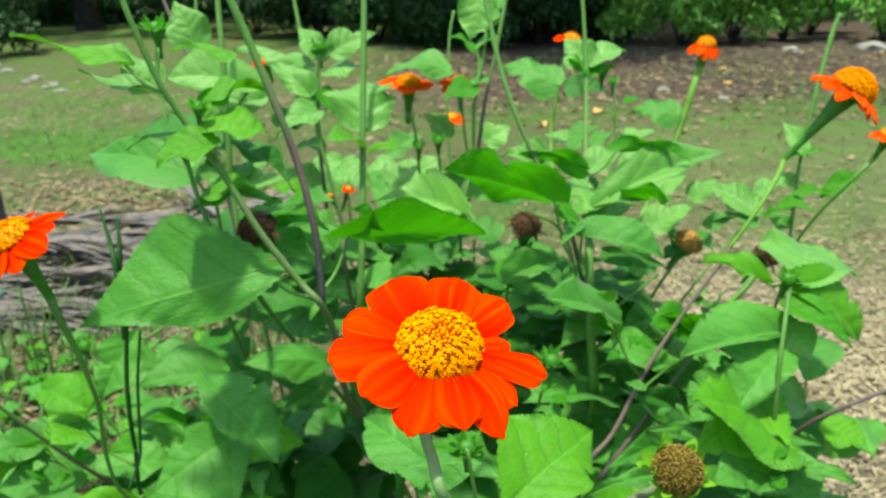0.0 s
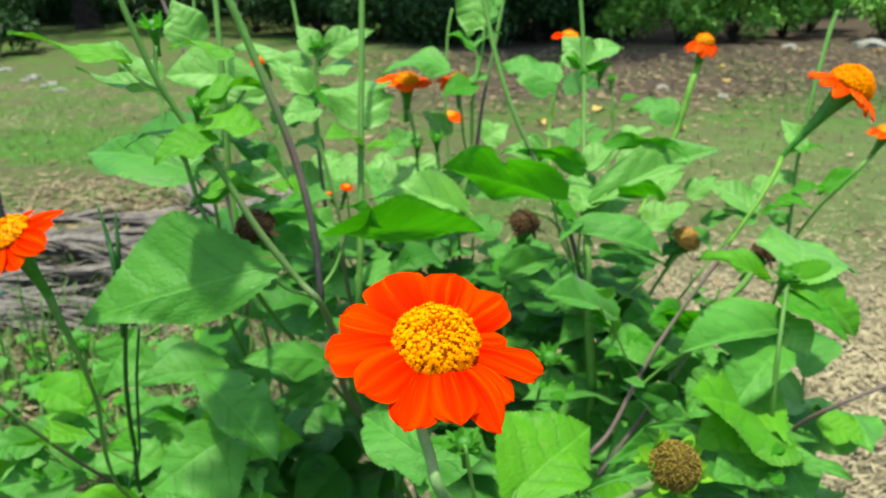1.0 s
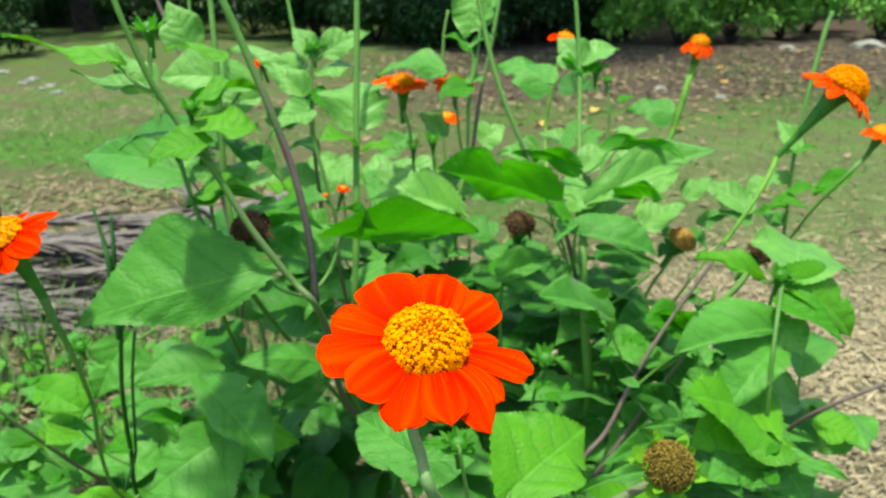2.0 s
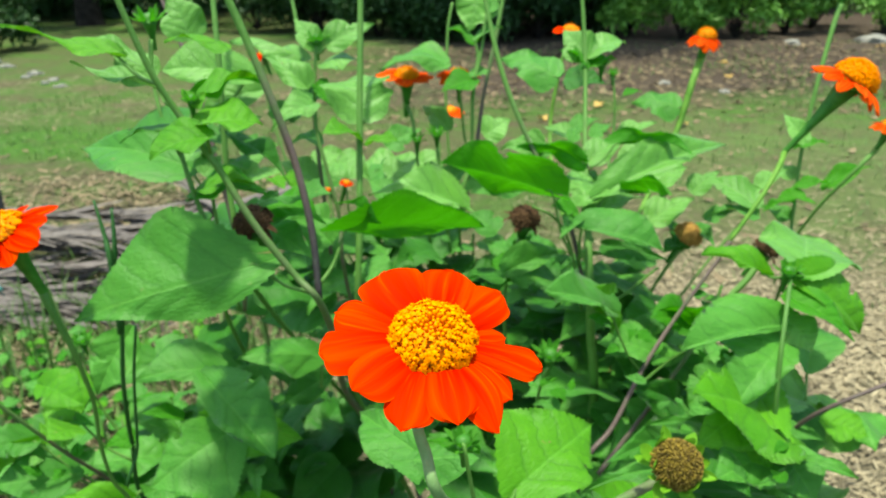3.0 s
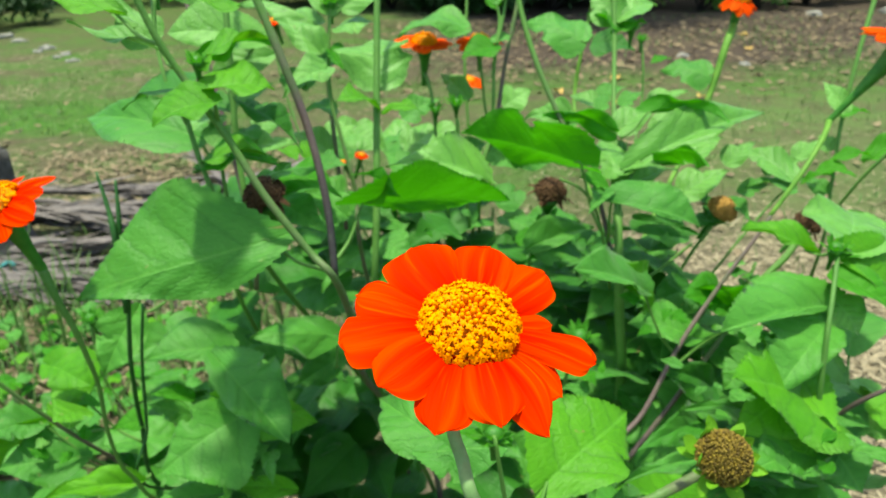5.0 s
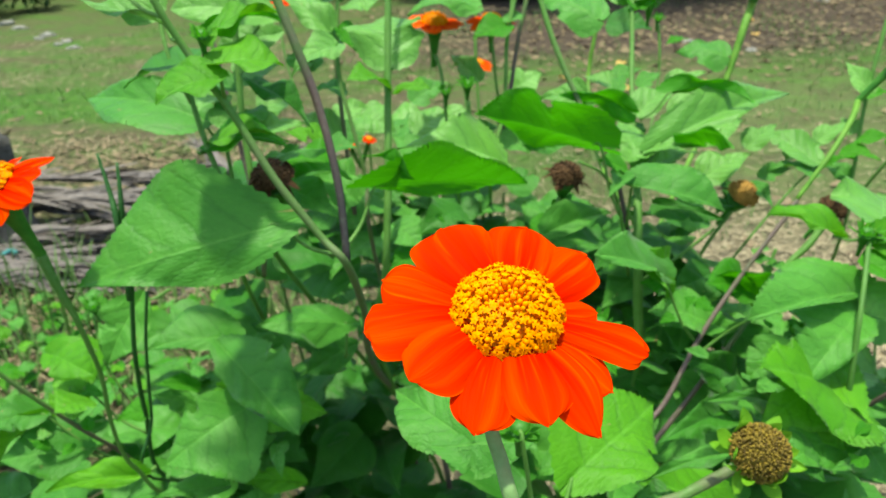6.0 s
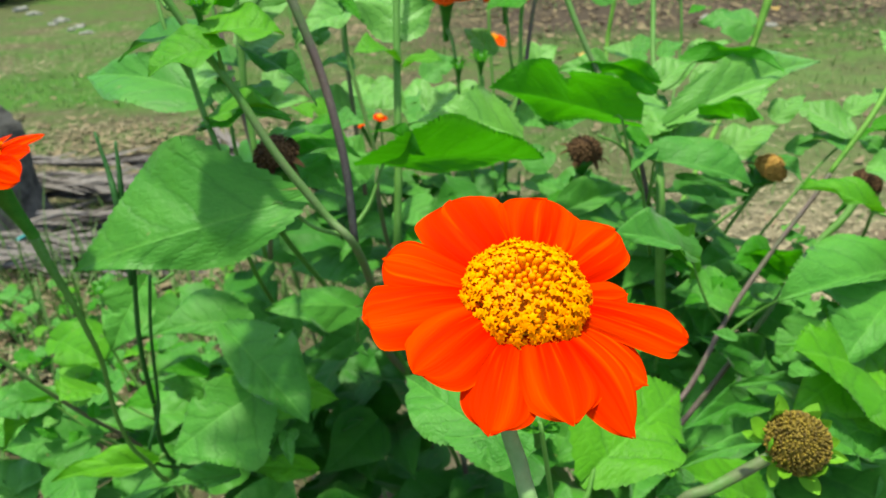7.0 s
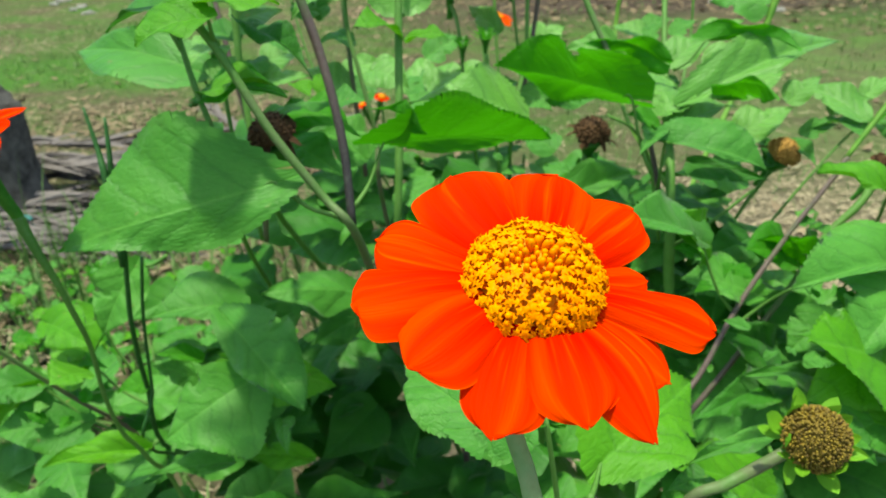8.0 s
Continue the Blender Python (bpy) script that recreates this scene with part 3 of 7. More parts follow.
def flower(plant, centre, normal, radius, disc, dome, petals, seed, orange=False, rise=0.0, stalk=0.035, gone=(), florets=90, grain=0.11, neck=0.72, foot=0.0026, axis=None):
    """A flower head with a ring of petals round a domed disc, on its swollen stalk; axis: where the stalk points."""
    rng = random.Random(seed)
    m = head_pose(centre, normal)
    head = part("flower_head", calyx_mesh("flower_head", foot, disc * neck, stalk), plant, head_pose(centre, axis or normal) @ Matrix.Translation((0, 0, -0.002)), "orange flower head on a swollen green stalk")
    stock = PETALS_ORANGE if orange else PETALS
    for i in range(petals):
        if i in gone:
            continue
        a = 2 * math.pi * (i + rng.uniform(-0.2, 0.2)) / petals
        ln = (radius - disc * 0.72) * rng.uniform(0.85, 1.08)
        wd = 2 * math.pi * radius * 0.72 / petals * rng.uniform(1.0, 1.3)
        add_petal(head, m, a, disc * 0.72, ln, wd * 1.15, rise + rng.uniform(-0.12, 0.12), rng.randrange(len(stock)), stock, rng.uniform(-0.2, 0.2))
    part("disc", dome_mesh("disc", disc * 0.92, dome * 0.85, FLORET_CORE), head, m)
    part("floret_mass", floret_mesh("floret_mass", disc * 0.92, dome * 0.85, florets, seed, disc * grain, tallness=1.7), head, m, "golden disc florets")
    for i in range(9):
        a = 2 * math.pi * (i + 0.5) / 9
        bm = m @ Matrix.Rotation(a, 4, "Z") @ Matrix.Translation((disc * 0.45, 0, -disc * 0.35)) @ Matrix.Rotation(-0.15, 4, "Y")
        part("bract", BRACT, head, bm @ Matrix.Diagonal((disc * 0.8, disc * 0.5, disc * 0.6, 1)))
    return head


def bud(plant, centre, normal, size, seed, leaves=7):
    """A closed green bud in a ring of pointed bracts."""
    rng = random.Random(seed)
    m = head_pose(centre, normal)
    head = part("flower_bud", calyx_mesh("flower_bud", 0.0016, size * 0.42, size * 1.5), plant, m, "closed green flower bud")
    part("bud_tip", dome_mesh("bud_tip", size * 0.42, size * 0.42, CALYX, 5, 12, 0.3), head, m)
    for i in range(leaves * 2):
        a = 2 * math.pi * i / leaves + rng.uniform(-0.2, 0.2)
        up = 0.35 if i < leaves else 0.95
        bm = m @ Matrix.Rotation(a, 4, "Z") @ Matrix.Translation((size * 0.30, 0, -size * 0.05)) @ Matrix.Rotation(-up, 4, "Y")
        part("bract", BRACT, head, bm @ Matrix.Diagonal((size * rng.uniform(0.6, 0.95), size * 0.42, size * 0.7, 1)))
    return head


def dry_head(plant, centre, normal, radius, seed, material=None, ragged=14):
    """A withered head: a ball of brown seed husks with curled dry bracts."""
    rng = random.Random(seed)
    m = head_pose(centre, normal)
    mat = material or DRY
    head = part("seed_head", calyx_mesh("seed_head", 0.002, radius * 0.7, radius * 2.2, CALYX), plant, m @ Matrix.Translation((0, 0, -radius * 0.3)), "withered brown seed head")
    part("husk", dome_mesh("husk", radius * 0.9, radius * 0.9, mat, 7, 16, 0.5), head, m)
    part("seed_mass", floret_mesh("seed_mass", radius * 0.9, radius * 0.85, 110, seed, radius * 0.13, mat, 1.1, 0.8), head, m)
    for i in range(ragged):
        a = rng.uniform(0, 6.28)
        bm = m @ Matrix.Rotation(a, 4, "Z") @ Matrix.Translation((radius * 0.6, 0, 0)) @ Matrix.Rotation(rng.uniform(-0.3, 1.0), 4, "Y")
        part("dry_bract", BRACT_DRY, head, bm @ Matrix.Diagonal((radius * rng.uniform(0.35, 1.0), radius * rng.uniform(0.2, 0.45), radius * 0.7, 1)))
    return head

# ---------------------------------------------------------------- ground and what lies on it


def ground_sheet():
    """One sheet from the plants to far beyond the trees, finer near by, gently uneven."""
    xs = [s * d for s in (-1,) for d in (300, 120, 60, 30)] + [x * 0.5 for x in range(-40, 41)] + [30, 60, 120, 300]
    ys = [-300, -100, -40, -15] + [-6 + 0.4 * i for i in range(66)] + [24, 32, 50, 90, 160, 320]
    verts, faces = [], []
    for y in ys:
        for x in xs:
            z = 0.035 * noise.noise(Vector((x * 0.7, y * 0.7, 0))) + 0.012 * noise.noise(Vector((x * 2.1, y * 2.1, 3)))
            verts.append((x, y, z if abs(x) < 25 and abs(y) < 25 else 0.0))
    w = len(xs)
    for j in range(len(ys) - 1):
        for i in range(w - 1):
            a = j * w + i
            faces.append((a, a + 1, a + w + 1, a + w))
    return mesh_of("ground", verts, faces, GROUND)


tagged(part("ground", ground_sheet(), None), "worn grass and pale dry soil with straw", "ground", kind="structure")


def ground_z(x, y):
    return 0.035 * noise.noise(Vector((x * 0.7, y * 0.7, 0))) + 0.012 * noise.noise(Vector((x * 2.1, y * 2.1, 3)))


def strew(name, material, count, seed, area, length, width, lift, label, upright=0.0, keep=None):
    """Loose blades or flakes over a stretch of ground, as one mesh: x0, x1, y0, y1."""
    rng = np.random.default_rng(seed)
    x0, x1, y0, y1 = area
    verts, faces = [], []
    for _ in range(count):
        y = y0 + (y1 - y0) * rng.random() ** 1.2
        half = (x1 - x0) / 2
        x = (x0 + x1) / 2 + half * (2 * rng.random() - 1)
        edge = min(x - x0, x1 - x, y - y0, y1 - y) / min(x1 - x0, y1 - y0)
        if edge < 0.22 * rng.random() + 0.10 * (1 + noise.noise(Vector((x * 2, y * 2, 7)))) or keep and not keep(x, y, rng.random()):
            continue
        a, ln = rng.random() * 6.283, length * (0.5 + rng.random())
        up = upright * (0.5 + 0.7 * rng.random()) if upright else 0.25 * (rng.random() - 0.3)
        d = Vector((math.cos(a) * (1 - up * 0.7), math.sin(a) * (1 - up * 0.7), up))
        s = Vector((-math.sin(a), math.cos(a), rng.normal() * 0.25)) * (width * (0.6 + 0.8 * rng.random()) / 2)
        c = Vector((x, y, ground_z(x, y) + lift * rng.random()))
        k = len(verts)
        bend = Vector((0, 0, (-0.18 if upright else 0.08) * ln))
        verts += [c - s, c + s, c + d * (ln * 0.55) + s * 0.8 - bend * 0.2, c + d * (ln * 0.55) - s * 0.8 - bend * 0.2, c + d * ln + bend]
        faces += [(k, k + 1, k + 2, k + 3), (k + 3, k + 2, k + 4)]
    return tagged(part(name, mesh_of(name, verts, faces, material, False), None), label, name.replace("_", " "), kind="stuff")


def patchy(x, y, r):
    """Where grass grows: thin tufts, and a fuller strip beyond the heap of fronds."""
    if x < -0.9 and abs(y - 4.08) < 0.46 - 0.15 * r + 0.15 * noise.noise(Vector((x, y, 9))):
        return True
    if x > 0.7 and 2.15 + 0.3 * noise.noise(Vector((x * 2, y, 3))) < y < 4.7:
        return r < 0.40 + 0.5 * noise.noise(Vector((x * 1.1, y * 1.6, 8)))
    thin = 0.12 if x < 0.3 and y < 6.5 else 0.0
    return math.hypot(x - 0.3, y - 0.6) > 1.4 + r and noise.noise(Vector((x * 0.9, y * 1.1, 5))) > -0.15 + 0.6 * r + thin


def strawy(x, y, r):
    """Dry stalks lie in drifts, and few of them on the green strip."""
    if x < -0.9 and abs(y - 4.08) < 0.42 + 0.2 * noise.noise(Vector((x, y, 9))):
        return r < 0.06
    drift = 0.5 + 0.9 * noise.noise(Vector((x * 0.8, y * 1.1, 2)))
    return r < (drift if y > 3.4 else 0.9)


def mulched(x, y, r):
    """The chopped straw lies in one uneven round spread beside the plants."""
    d = math.hypot((x - 1.0) / 1.6, (y - 1.1) / 1.35) + 0.35 * noise.noise(Vector((x * 1.3, y * 1.3, 4)))
    return r > (d - 0.65) / 0.5


strew("straw", STRAW, 34000, 1, (-1.2, 4.2, -0.2, 4.6), 0.05, 0.0032, 0.015, "dry pale straw lying on bare soil", keep=lambda x, y, r: r < 0.3 or mulched(x, y, r))
strew("straw", STRAW, 34000, 7, (-0.3, 3.0, 0.6, 3.4), 0.035, 0.0045, 0.02, "short chopped straw thick on the soil", keep=mulched)
strew("straw", STRAW, 22000, 9, (0.1, 2.2, 0.3, 2.3), 0.032, 0.0045, 0.02, "pale chopped straw close beside the plants", keep=mulched)
strew("straw", STRAW, 40000, 2, (-5.2, 0.6, -0.2, 7.6), 0.06, 0.0035, 0.015, "dry grass stalks lying on the ground", keep=strawy)
strew("grass", GRASS, 110000, 3, (-8.0, 7.5, -2.0, 11.0), 0.055, 0.005, 0.0, "short patchy green lawn grass", 0.8, patchy)
strew("grass", GRASS, 9000, 4, (-2.4, 0.2, 0.3, 2.6), 0.10, 0.007, 0.0, "weedy green grass beside the plants", 0.9)
strew("leaf_litter", LITTER, 14000, 5, (-2.2, 9.5, 3.8, 9.6), 0.05, 0.03, 0.02, "brown fallen leaves on bare soil")
strew("leaf_litter", LITTER, 1300, 6, (-4.5, 4.5, -0.2, 5.5), 0.05, 0.03, 0.02, "small dry brown leaf scraps on the ground")

strew("leaf_litter", LITTER, 1500, 10, (-1.7, -0.5, 1.0, 2.1), 0.035, 0.018, 0.02, "reddish brown mulch scraps among weeds")
strew("straw", STRAW, 2500, 11, (-1.8, -0.5, 0.9, 2.2), 0.05, 0.004, 0.03, "dry stalks among the weeds")
strew("leaf_litter", LITTER, 2600, 12, (-2.7, -0.3, 2.2, 3.7), 0.05, 0.014, 0.02, "brown dry scraps behind the fallen fronds")
strew("tall_grass", GRASS, 260, 8, (-1.9, -0.8, 1.25, 2.1), 0.30, 0.006, 0.0, "long narrow grass blades by the stump", 1.0)

# yellow fallen leaves on the bare soil
for n, (x, y) in enumerate([(0.82, 4.2), (0.95, 4.9), (2.3, 6.2), (2.55, 7.0), (4.6, 8.1), (1.4, 4.4), (0.55, 4.6)]):
    me = blade_mesh("fallen_leaf", LITTER_YELLOW, 50 + n, arch=0.12, fold=0.3, wave=0.15, nu=10, nv=3)
    m = pose(x, y, ground_z(x, y) + 0.012, 0, 0, 47 * n) @ Matrix.Diagonal((0.10, 0.055, 0.10, 1))
    tagged(part("fallen_leaf", me, None, m), "yellow fallen leaf lying on brown soil", "leaf", "fallen leaves")


def stone(x, y, size, seed):
    bm = bmesh.new()
    bmesh.ops.create_icosphere(bm, subdivisions=2, radius=1)
    for v in bm.verts:
        v.co *= 1 + 0.55 * noise.noise(v.co * 1.6 + Vector((seed, 0, 0)))
    me = bpy.data.meshes.new("stone")
    bm.to_mesh(me)
    bm.free()
    me.materials.append(STONE)
    m = pose(x, y, ground_z(x, y) + 0.12 * size, 0, 0, seed * 50) @ Matrix.Diagonal((size, size * 0.7, size * 0.4, 1))
    tagged(part("stone", me, None, m), "pale weathered stone lying on the ground", "stone", "stones")


for n, (x, y, s) in enumerate([(-3.90, 6.66, 0.05), (-3.92, 6.83, 0.07), (-3.54, 6.45, 0.06), (-3.53, 6.28, 0.045), (-3.30, 6.10, 0.05), (-4.85, 7.75, 0.09), (3.75, 8.4, 0.10), (4.75, 8.6, 0.16), (1.7, 6.0, 0.06), (2.05, 5.6, 0.05), (0.5, 1.7, 0.03), (-4.56, 7.48, 0.07)]):
    stone(x, y, s, n)


def strip_mesh(name, length, width, bend, seed, material):
    """A dry leaflet: a long creased strip with a little twist."""
    rng = random.Random(seed)
    verts, faces = [], []
    n = 9
    tw, ph = rng.uniform(-0.9, 0.9), rng.uniform(0, 6)
    for i in range(n + 1):
        u = i / n
        w = width * (0.5 + 0.5 * math.sin(math.pi * min(1, u * 1.1 + 0.1))) * (1 - 0.6 * u)
        a = tw * u
        c = Vector((length * u, bend * length * u * u, 0.05 * length * math.sin(3 * u + ph) * u))
        for v, z in ((-1, 0.35), (0, 0.0), (1, 0.35)):
            p = Vector((0, v * w / 2, z * w / 2))
            verts.append(c + Vector((0, p.y * math.cos(a) - p.z * math.sin(a), p.y * math.sin(a) + p.z * math.cos(a))))
            verts.append(verts[-1] - Vector((0, 0, 0.0015)))
    for i in range(n):
        for j in range(2):
            a = i * 6 + j * 2
            faces += [(a, a + 2, a + 8, a + 6), (a + 1, a + 7, a + 9, a + 3)]
    return mesh_of(name, verts, faces, material)


LEAFLETS = [strip_mesh("leaflet", 1, 0.05, b, s, FROND) for s, b in enumerate((0.02, -0.03, 0.06, -0.08, 0.0))]


def dead_frond(x, y, z, turn, length, seed):
    """A fallen palm frond: a thick midrib with dry leaflets along both sides."""
    rng = random.Random(seed)
    f = thing("dead_palm_frond", (x, y, z), "dry grey fallen palm frond in a heap", "palm frond", "heap of dead fronds")
    m = pose(x, y, z, rng.uniform(-4, 4), rng.uniform(-5, 5), turn)
    pts = [m @ Vector((length * (s / 4 - 0.5), 0.03 * math.sin(s), 0.02 * math.sin(s * 2.0))) for s in range(5)]
    part("midrib", tube_mesh("midrib", pts, [0.012, 0.009, 0.006, 0.003], FROND, 7), f)
    for i in range(34):
        u = (i // 2 + 0.5) / 17
        side = 1 if i % 2 else -1
        at = m @ Matrix.Translation((length * (u - 0.5), 0, 0.004)) @ pose(0, 0, 0, rng.uniform(-35, 35), rng.uniform(-6, 9), side * rng.uniform(2, 22))
        s = length * rng.uniform(0.28, 0.5)
        part("leaflet", LEAFLETS[rng.randrange(5)], f, at @ Matrix.Diagonal((s, s * rng.uniform(1.3, 2.6), s, 1)))
    return f


for n, (x, y, z, a, ln) in enumerate([(-1.45, 2.35, 0.05, 4, 1.0), (-1.25, 2.45, 0.09, -6, 0.9), (-1.35, 2.6, 0.12, 2, 1.1), (-1.3, 2.2, 0.04, 172, 0.9),
                                      (-1.15, 2.75, 0.10, -12, 1.0), (-1.5, 2.5, 0.15, 8, 0.9), (-1.2, 2.3, 0.10, 176, 0.8), (-1.0, 2.9, 0.08, 28, 0.9),
                                      (-1.05, 3.0, 0.12, 118, 0.7), (-1.55, 2.75, 0.14, -3, 1.0), (-1.35, 2.15, 0.08, 10, 0.7), (-0.95, 2.7, 0.07, 60, 0.6),
                                      (-1.6, 2.25, 0.11, 178, 0.8), (-1.4, 2.45, 0.19, 1, 0.9), (-1.15, 2.02, 0.03, 6, 0.8), (-1.3, 2.08, 0.06, -5, 0.8), (-1.05, 2.12, 0.05, 175, 0.9), (-1.2, 2.25, 0.13, 4, 0.8)]):
    dead_frond(x + 0.02, y - 0.22, 0.02 + 0.55 * z, a * 1.1, ln * 0.62, 70 + n)

# ---------------------------------------------------------------- stump with a length of rope


def stump(x, y, radius, height):
    t = thing("tree_stump", (x, y, 0), "dark weathered tree stump beside dead fronds", "tree stump")
    verts, faces = [], []
    seg, rings = 72, 12
    for i in range(rings):
        s = i / (rings - 1)
        for q in range(seg):
            b = 2 * math.pi * q / seg
            r = radius * (1 + 0.35 * (1 - s) ** 3) * (1 + 0.10 * noise.noise(Vector((math.cos(b) * 3, math.sin(b) * 3, s * 1.5))) + 0.035 * math.cos(13 * b + 2 * noise.noise(Vector((b, s * 2, 4)))) + 0.03 * noise.noise(Vector((math.cos(b) * 14, math.sin(b) * 14, s * 2))))
            verts.append((x + r * math.cos(b), y + r * math.sin(b), -0.03 + (height + 0.03 + 0.03 * noise.noise(Vector((b, 0, 9)))) * s))
    for i in range(rings - 1):
        for q in range(seg):
            a, b = i * seg + q, i * seg + (q + 1) % seg
            faces.append((a, b, b + seg, a + seg))
    faces.append(tuple((rings - 1) * seg + q for q in range(seg)))
    part("bark", mesh_of("bark", verts, faces, STUMP), t)
    return t


stump(-1.56, 2.08, 0.14, 0.38)
ROPE = [(-1.50, 1.90, 0.02), (-1.42, 1.89, 0.05), (-1.37, 1.93, 0.08), (-1.33, 1.90, 0.03), (-1.28, 1.86, 0.02), (-1.23, 1.90, 0.03), (-1.16, 1.86, 0.02)]
tagged(part("rope", tube_mesh("rope", ROPE, [0.007, 0.007], TEAL, 7), None), "teal plastic cord lying by the stump", "cord")

# ---------------------------------------------------------------- trees and bushes behind


def leaf_cloud(name, material, clumps, per, size, seed, spread):
    """A crown: many small pointed leaves round a set of clump centres, as one mesh."""
    rng = np.random.default_rng(seed)
    verts, faces = [], []
    for cx, cy, cz, r in clumps:
        for _ in range(per):
            q = rng.normal(size=3)
            q *= r * (0.35 + 0.65 * rng.random()) / np.linalg.norm(q)
            c = Vector((cx + q[0], cy + q[1], cz + q[2] * spread))
            if c.z < 0.02:
                continue
            d = Vector(rng.normal(size=3)) + Vector((0, 0, -0.4))
            d.normalize()
            s = d.cross(Vector((rng.normal() * 0.5, rng.normal() * 0.5, 1))).normalized()
            ln = size * (0.6 + 0.8 * rng.random())
            up = s.cross(d) * (0.12 * ln)
            k = len(verts)
            verts += [c, c + d * (ln * 0.45) + s * (ln * 0.28) + up, c + d * ln, c + d * (ln * 0.45) - s * (ln * 0.28) + up]
            faces += [(k, k + 1, k + 2), (k, k + 2, k + 3)]
    return mesh_of(name, verts, faces, material, False)


def tree(x, y, height, radius, seed, label, lean=0.0, crown_low=1.2, clumps=16, per=170, material=None, reach=0.0):
    rng = random.Random(seed)
    t = thing("tree", (x, y, 0), label, "tree", "trees at the edge of the clearing")
    top = Vector((x + lean, y + rng.uniform(-0.3, 0.3), height))
    mid = Vector((x + lean * 0.3, y, height * 0.45))
    part("trunk", tube_mesh("trunk", [(x, y, -0.1), (x + lean * 0.05, y, 0.3), mid, top], [radius * 1.35, radius, radius * 0.8, radius * 0.35], BARK, 12), t)
    balls = []
    for i in range(clumps):
        a = rng.uniform(0, 6.28)
        z = rng.uniform(crown_low, height + 0.6)
        r = rng.uniform(0.3, 1.9)
        c = Vector((x + lean * z / height + r * math.cos(a), y + r * math.sin(a), z))
        if reach and z > 3.0:
            c.y -= reach * rng.random()
        balls.append((c.x, c.y, c.z, rng.uniform(0.45, 0.85)))
        if i < 7:
            s = mid + (top - mid) * rng.random()
            part("limb", tube_mesh("limb", [s, (s + c) / 2 + Vector((0, 0, 0.15)), c], [radius * 0.4, radius * 0.25, radius * 0.08], BARK, 7), t)
    part("crown", leaf_cloud("crown", material or WOODS_SHADED, balls, per, 0.16, seed, 0.8), t)


def bush(x, y, radius, height, seed, material, label, per=260):
    rng = random.Random(seed)
    t = thing("bush", (x, y, 0), label, "bush", "bushes at the edge of the clearing")
    balls = []
    for i in range(9):
        a = rng.uniform(0, 6.28)
        r = radius * math.sqrt(rng.random()) * 0.8
        c = Vector((x + r * math.cos(a), y + r * math.sin(a), height * rng.uniform(0.25, 0.9)))
        balls.append((c.x, c.y, c.z, radius * rng.uniform(0.35, 0.6)))
        part("branch", tube_mesh("branch", [(x, y, -0.02), ((x + c.x) / 2, (y + c.y) / 2, c.z * 0.6), tuple(c)], [0.018, 0.012, 0.005], BARK, 6), t)
    part("crown", leaf_cloud("crown", material, balls, per, 0.075, seed, 0.8), t)


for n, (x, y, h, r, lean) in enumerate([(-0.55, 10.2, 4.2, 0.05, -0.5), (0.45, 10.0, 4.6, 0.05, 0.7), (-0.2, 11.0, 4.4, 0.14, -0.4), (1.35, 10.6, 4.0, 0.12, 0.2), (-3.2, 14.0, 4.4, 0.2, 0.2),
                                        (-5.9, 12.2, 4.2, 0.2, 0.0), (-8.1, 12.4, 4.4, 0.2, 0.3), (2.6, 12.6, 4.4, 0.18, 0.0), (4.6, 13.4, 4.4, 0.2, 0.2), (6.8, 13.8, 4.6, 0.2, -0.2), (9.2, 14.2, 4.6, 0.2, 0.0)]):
    tree(x, y, h, r, 100 + n, "shade-coloured tree at the edge of a clearing", lean, 2.3 if x > 1 else 1.0)
# Two added trees: their high crowns, out of view, shade the bare soil.
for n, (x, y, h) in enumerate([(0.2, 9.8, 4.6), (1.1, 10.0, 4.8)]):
    tree(x, y, h, 0.09, 130 + n, "added leafy tree whose unseen crown shades bare brown soil", 0.3, 3.3, 20, 190, None, 2.2)
# Shade is in the leaf colour; the last five bushes are added for it.
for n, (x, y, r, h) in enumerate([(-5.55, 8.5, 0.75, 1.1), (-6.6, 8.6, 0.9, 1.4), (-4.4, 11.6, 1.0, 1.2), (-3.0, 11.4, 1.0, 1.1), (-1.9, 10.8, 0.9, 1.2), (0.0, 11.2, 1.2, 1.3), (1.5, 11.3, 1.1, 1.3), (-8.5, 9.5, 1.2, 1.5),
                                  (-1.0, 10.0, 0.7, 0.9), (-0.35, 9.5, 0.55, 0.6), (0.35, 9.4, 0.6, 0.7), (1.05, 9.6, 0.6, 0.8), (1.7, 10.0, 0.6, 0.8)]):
    bush(x, y, r, h, 140 + n, WOODS_SHADED, "dense undergrowth with shade put into its dark green", 420)
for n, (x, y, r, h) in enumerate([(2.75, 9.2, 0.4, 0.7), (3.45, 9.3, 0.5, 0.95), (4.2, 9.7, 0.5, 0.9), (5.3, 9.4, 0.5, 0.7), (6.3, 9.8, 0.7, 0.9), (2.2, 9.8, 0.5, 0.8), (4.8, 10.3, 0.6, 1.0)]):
    bush(x, y, r, h, 160 + n, SHRUB_SUNLIT, "leafy bush with sunlight put into its bright green", 300)
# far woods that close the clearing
tagged(part("far_woods", leaf_cloud("far_woods", WOODS_SHADED, [(x * 1.5, 15.5 + 1.5 * math.sin(x * 1.7), 0.7 + 1.3 * j, 1.5) for x in range(-13, 14) for j in range(4)], 330, 0.5, 9, 0.9), None), "woods beyond the clearing with shade put into their green", "woods", kind="stuff")

# ---------------------------------------------------------------- the flower plants

front_plant = thing("flowering_plant", (0.030, 0.330, 0.000), "plant with a large red-orange flower in front of the others", "flower plant", "orange flower plants")
m = head_pose((0.0022, 0.2009, 0.8535), (0.110, -0.400, 0.910))
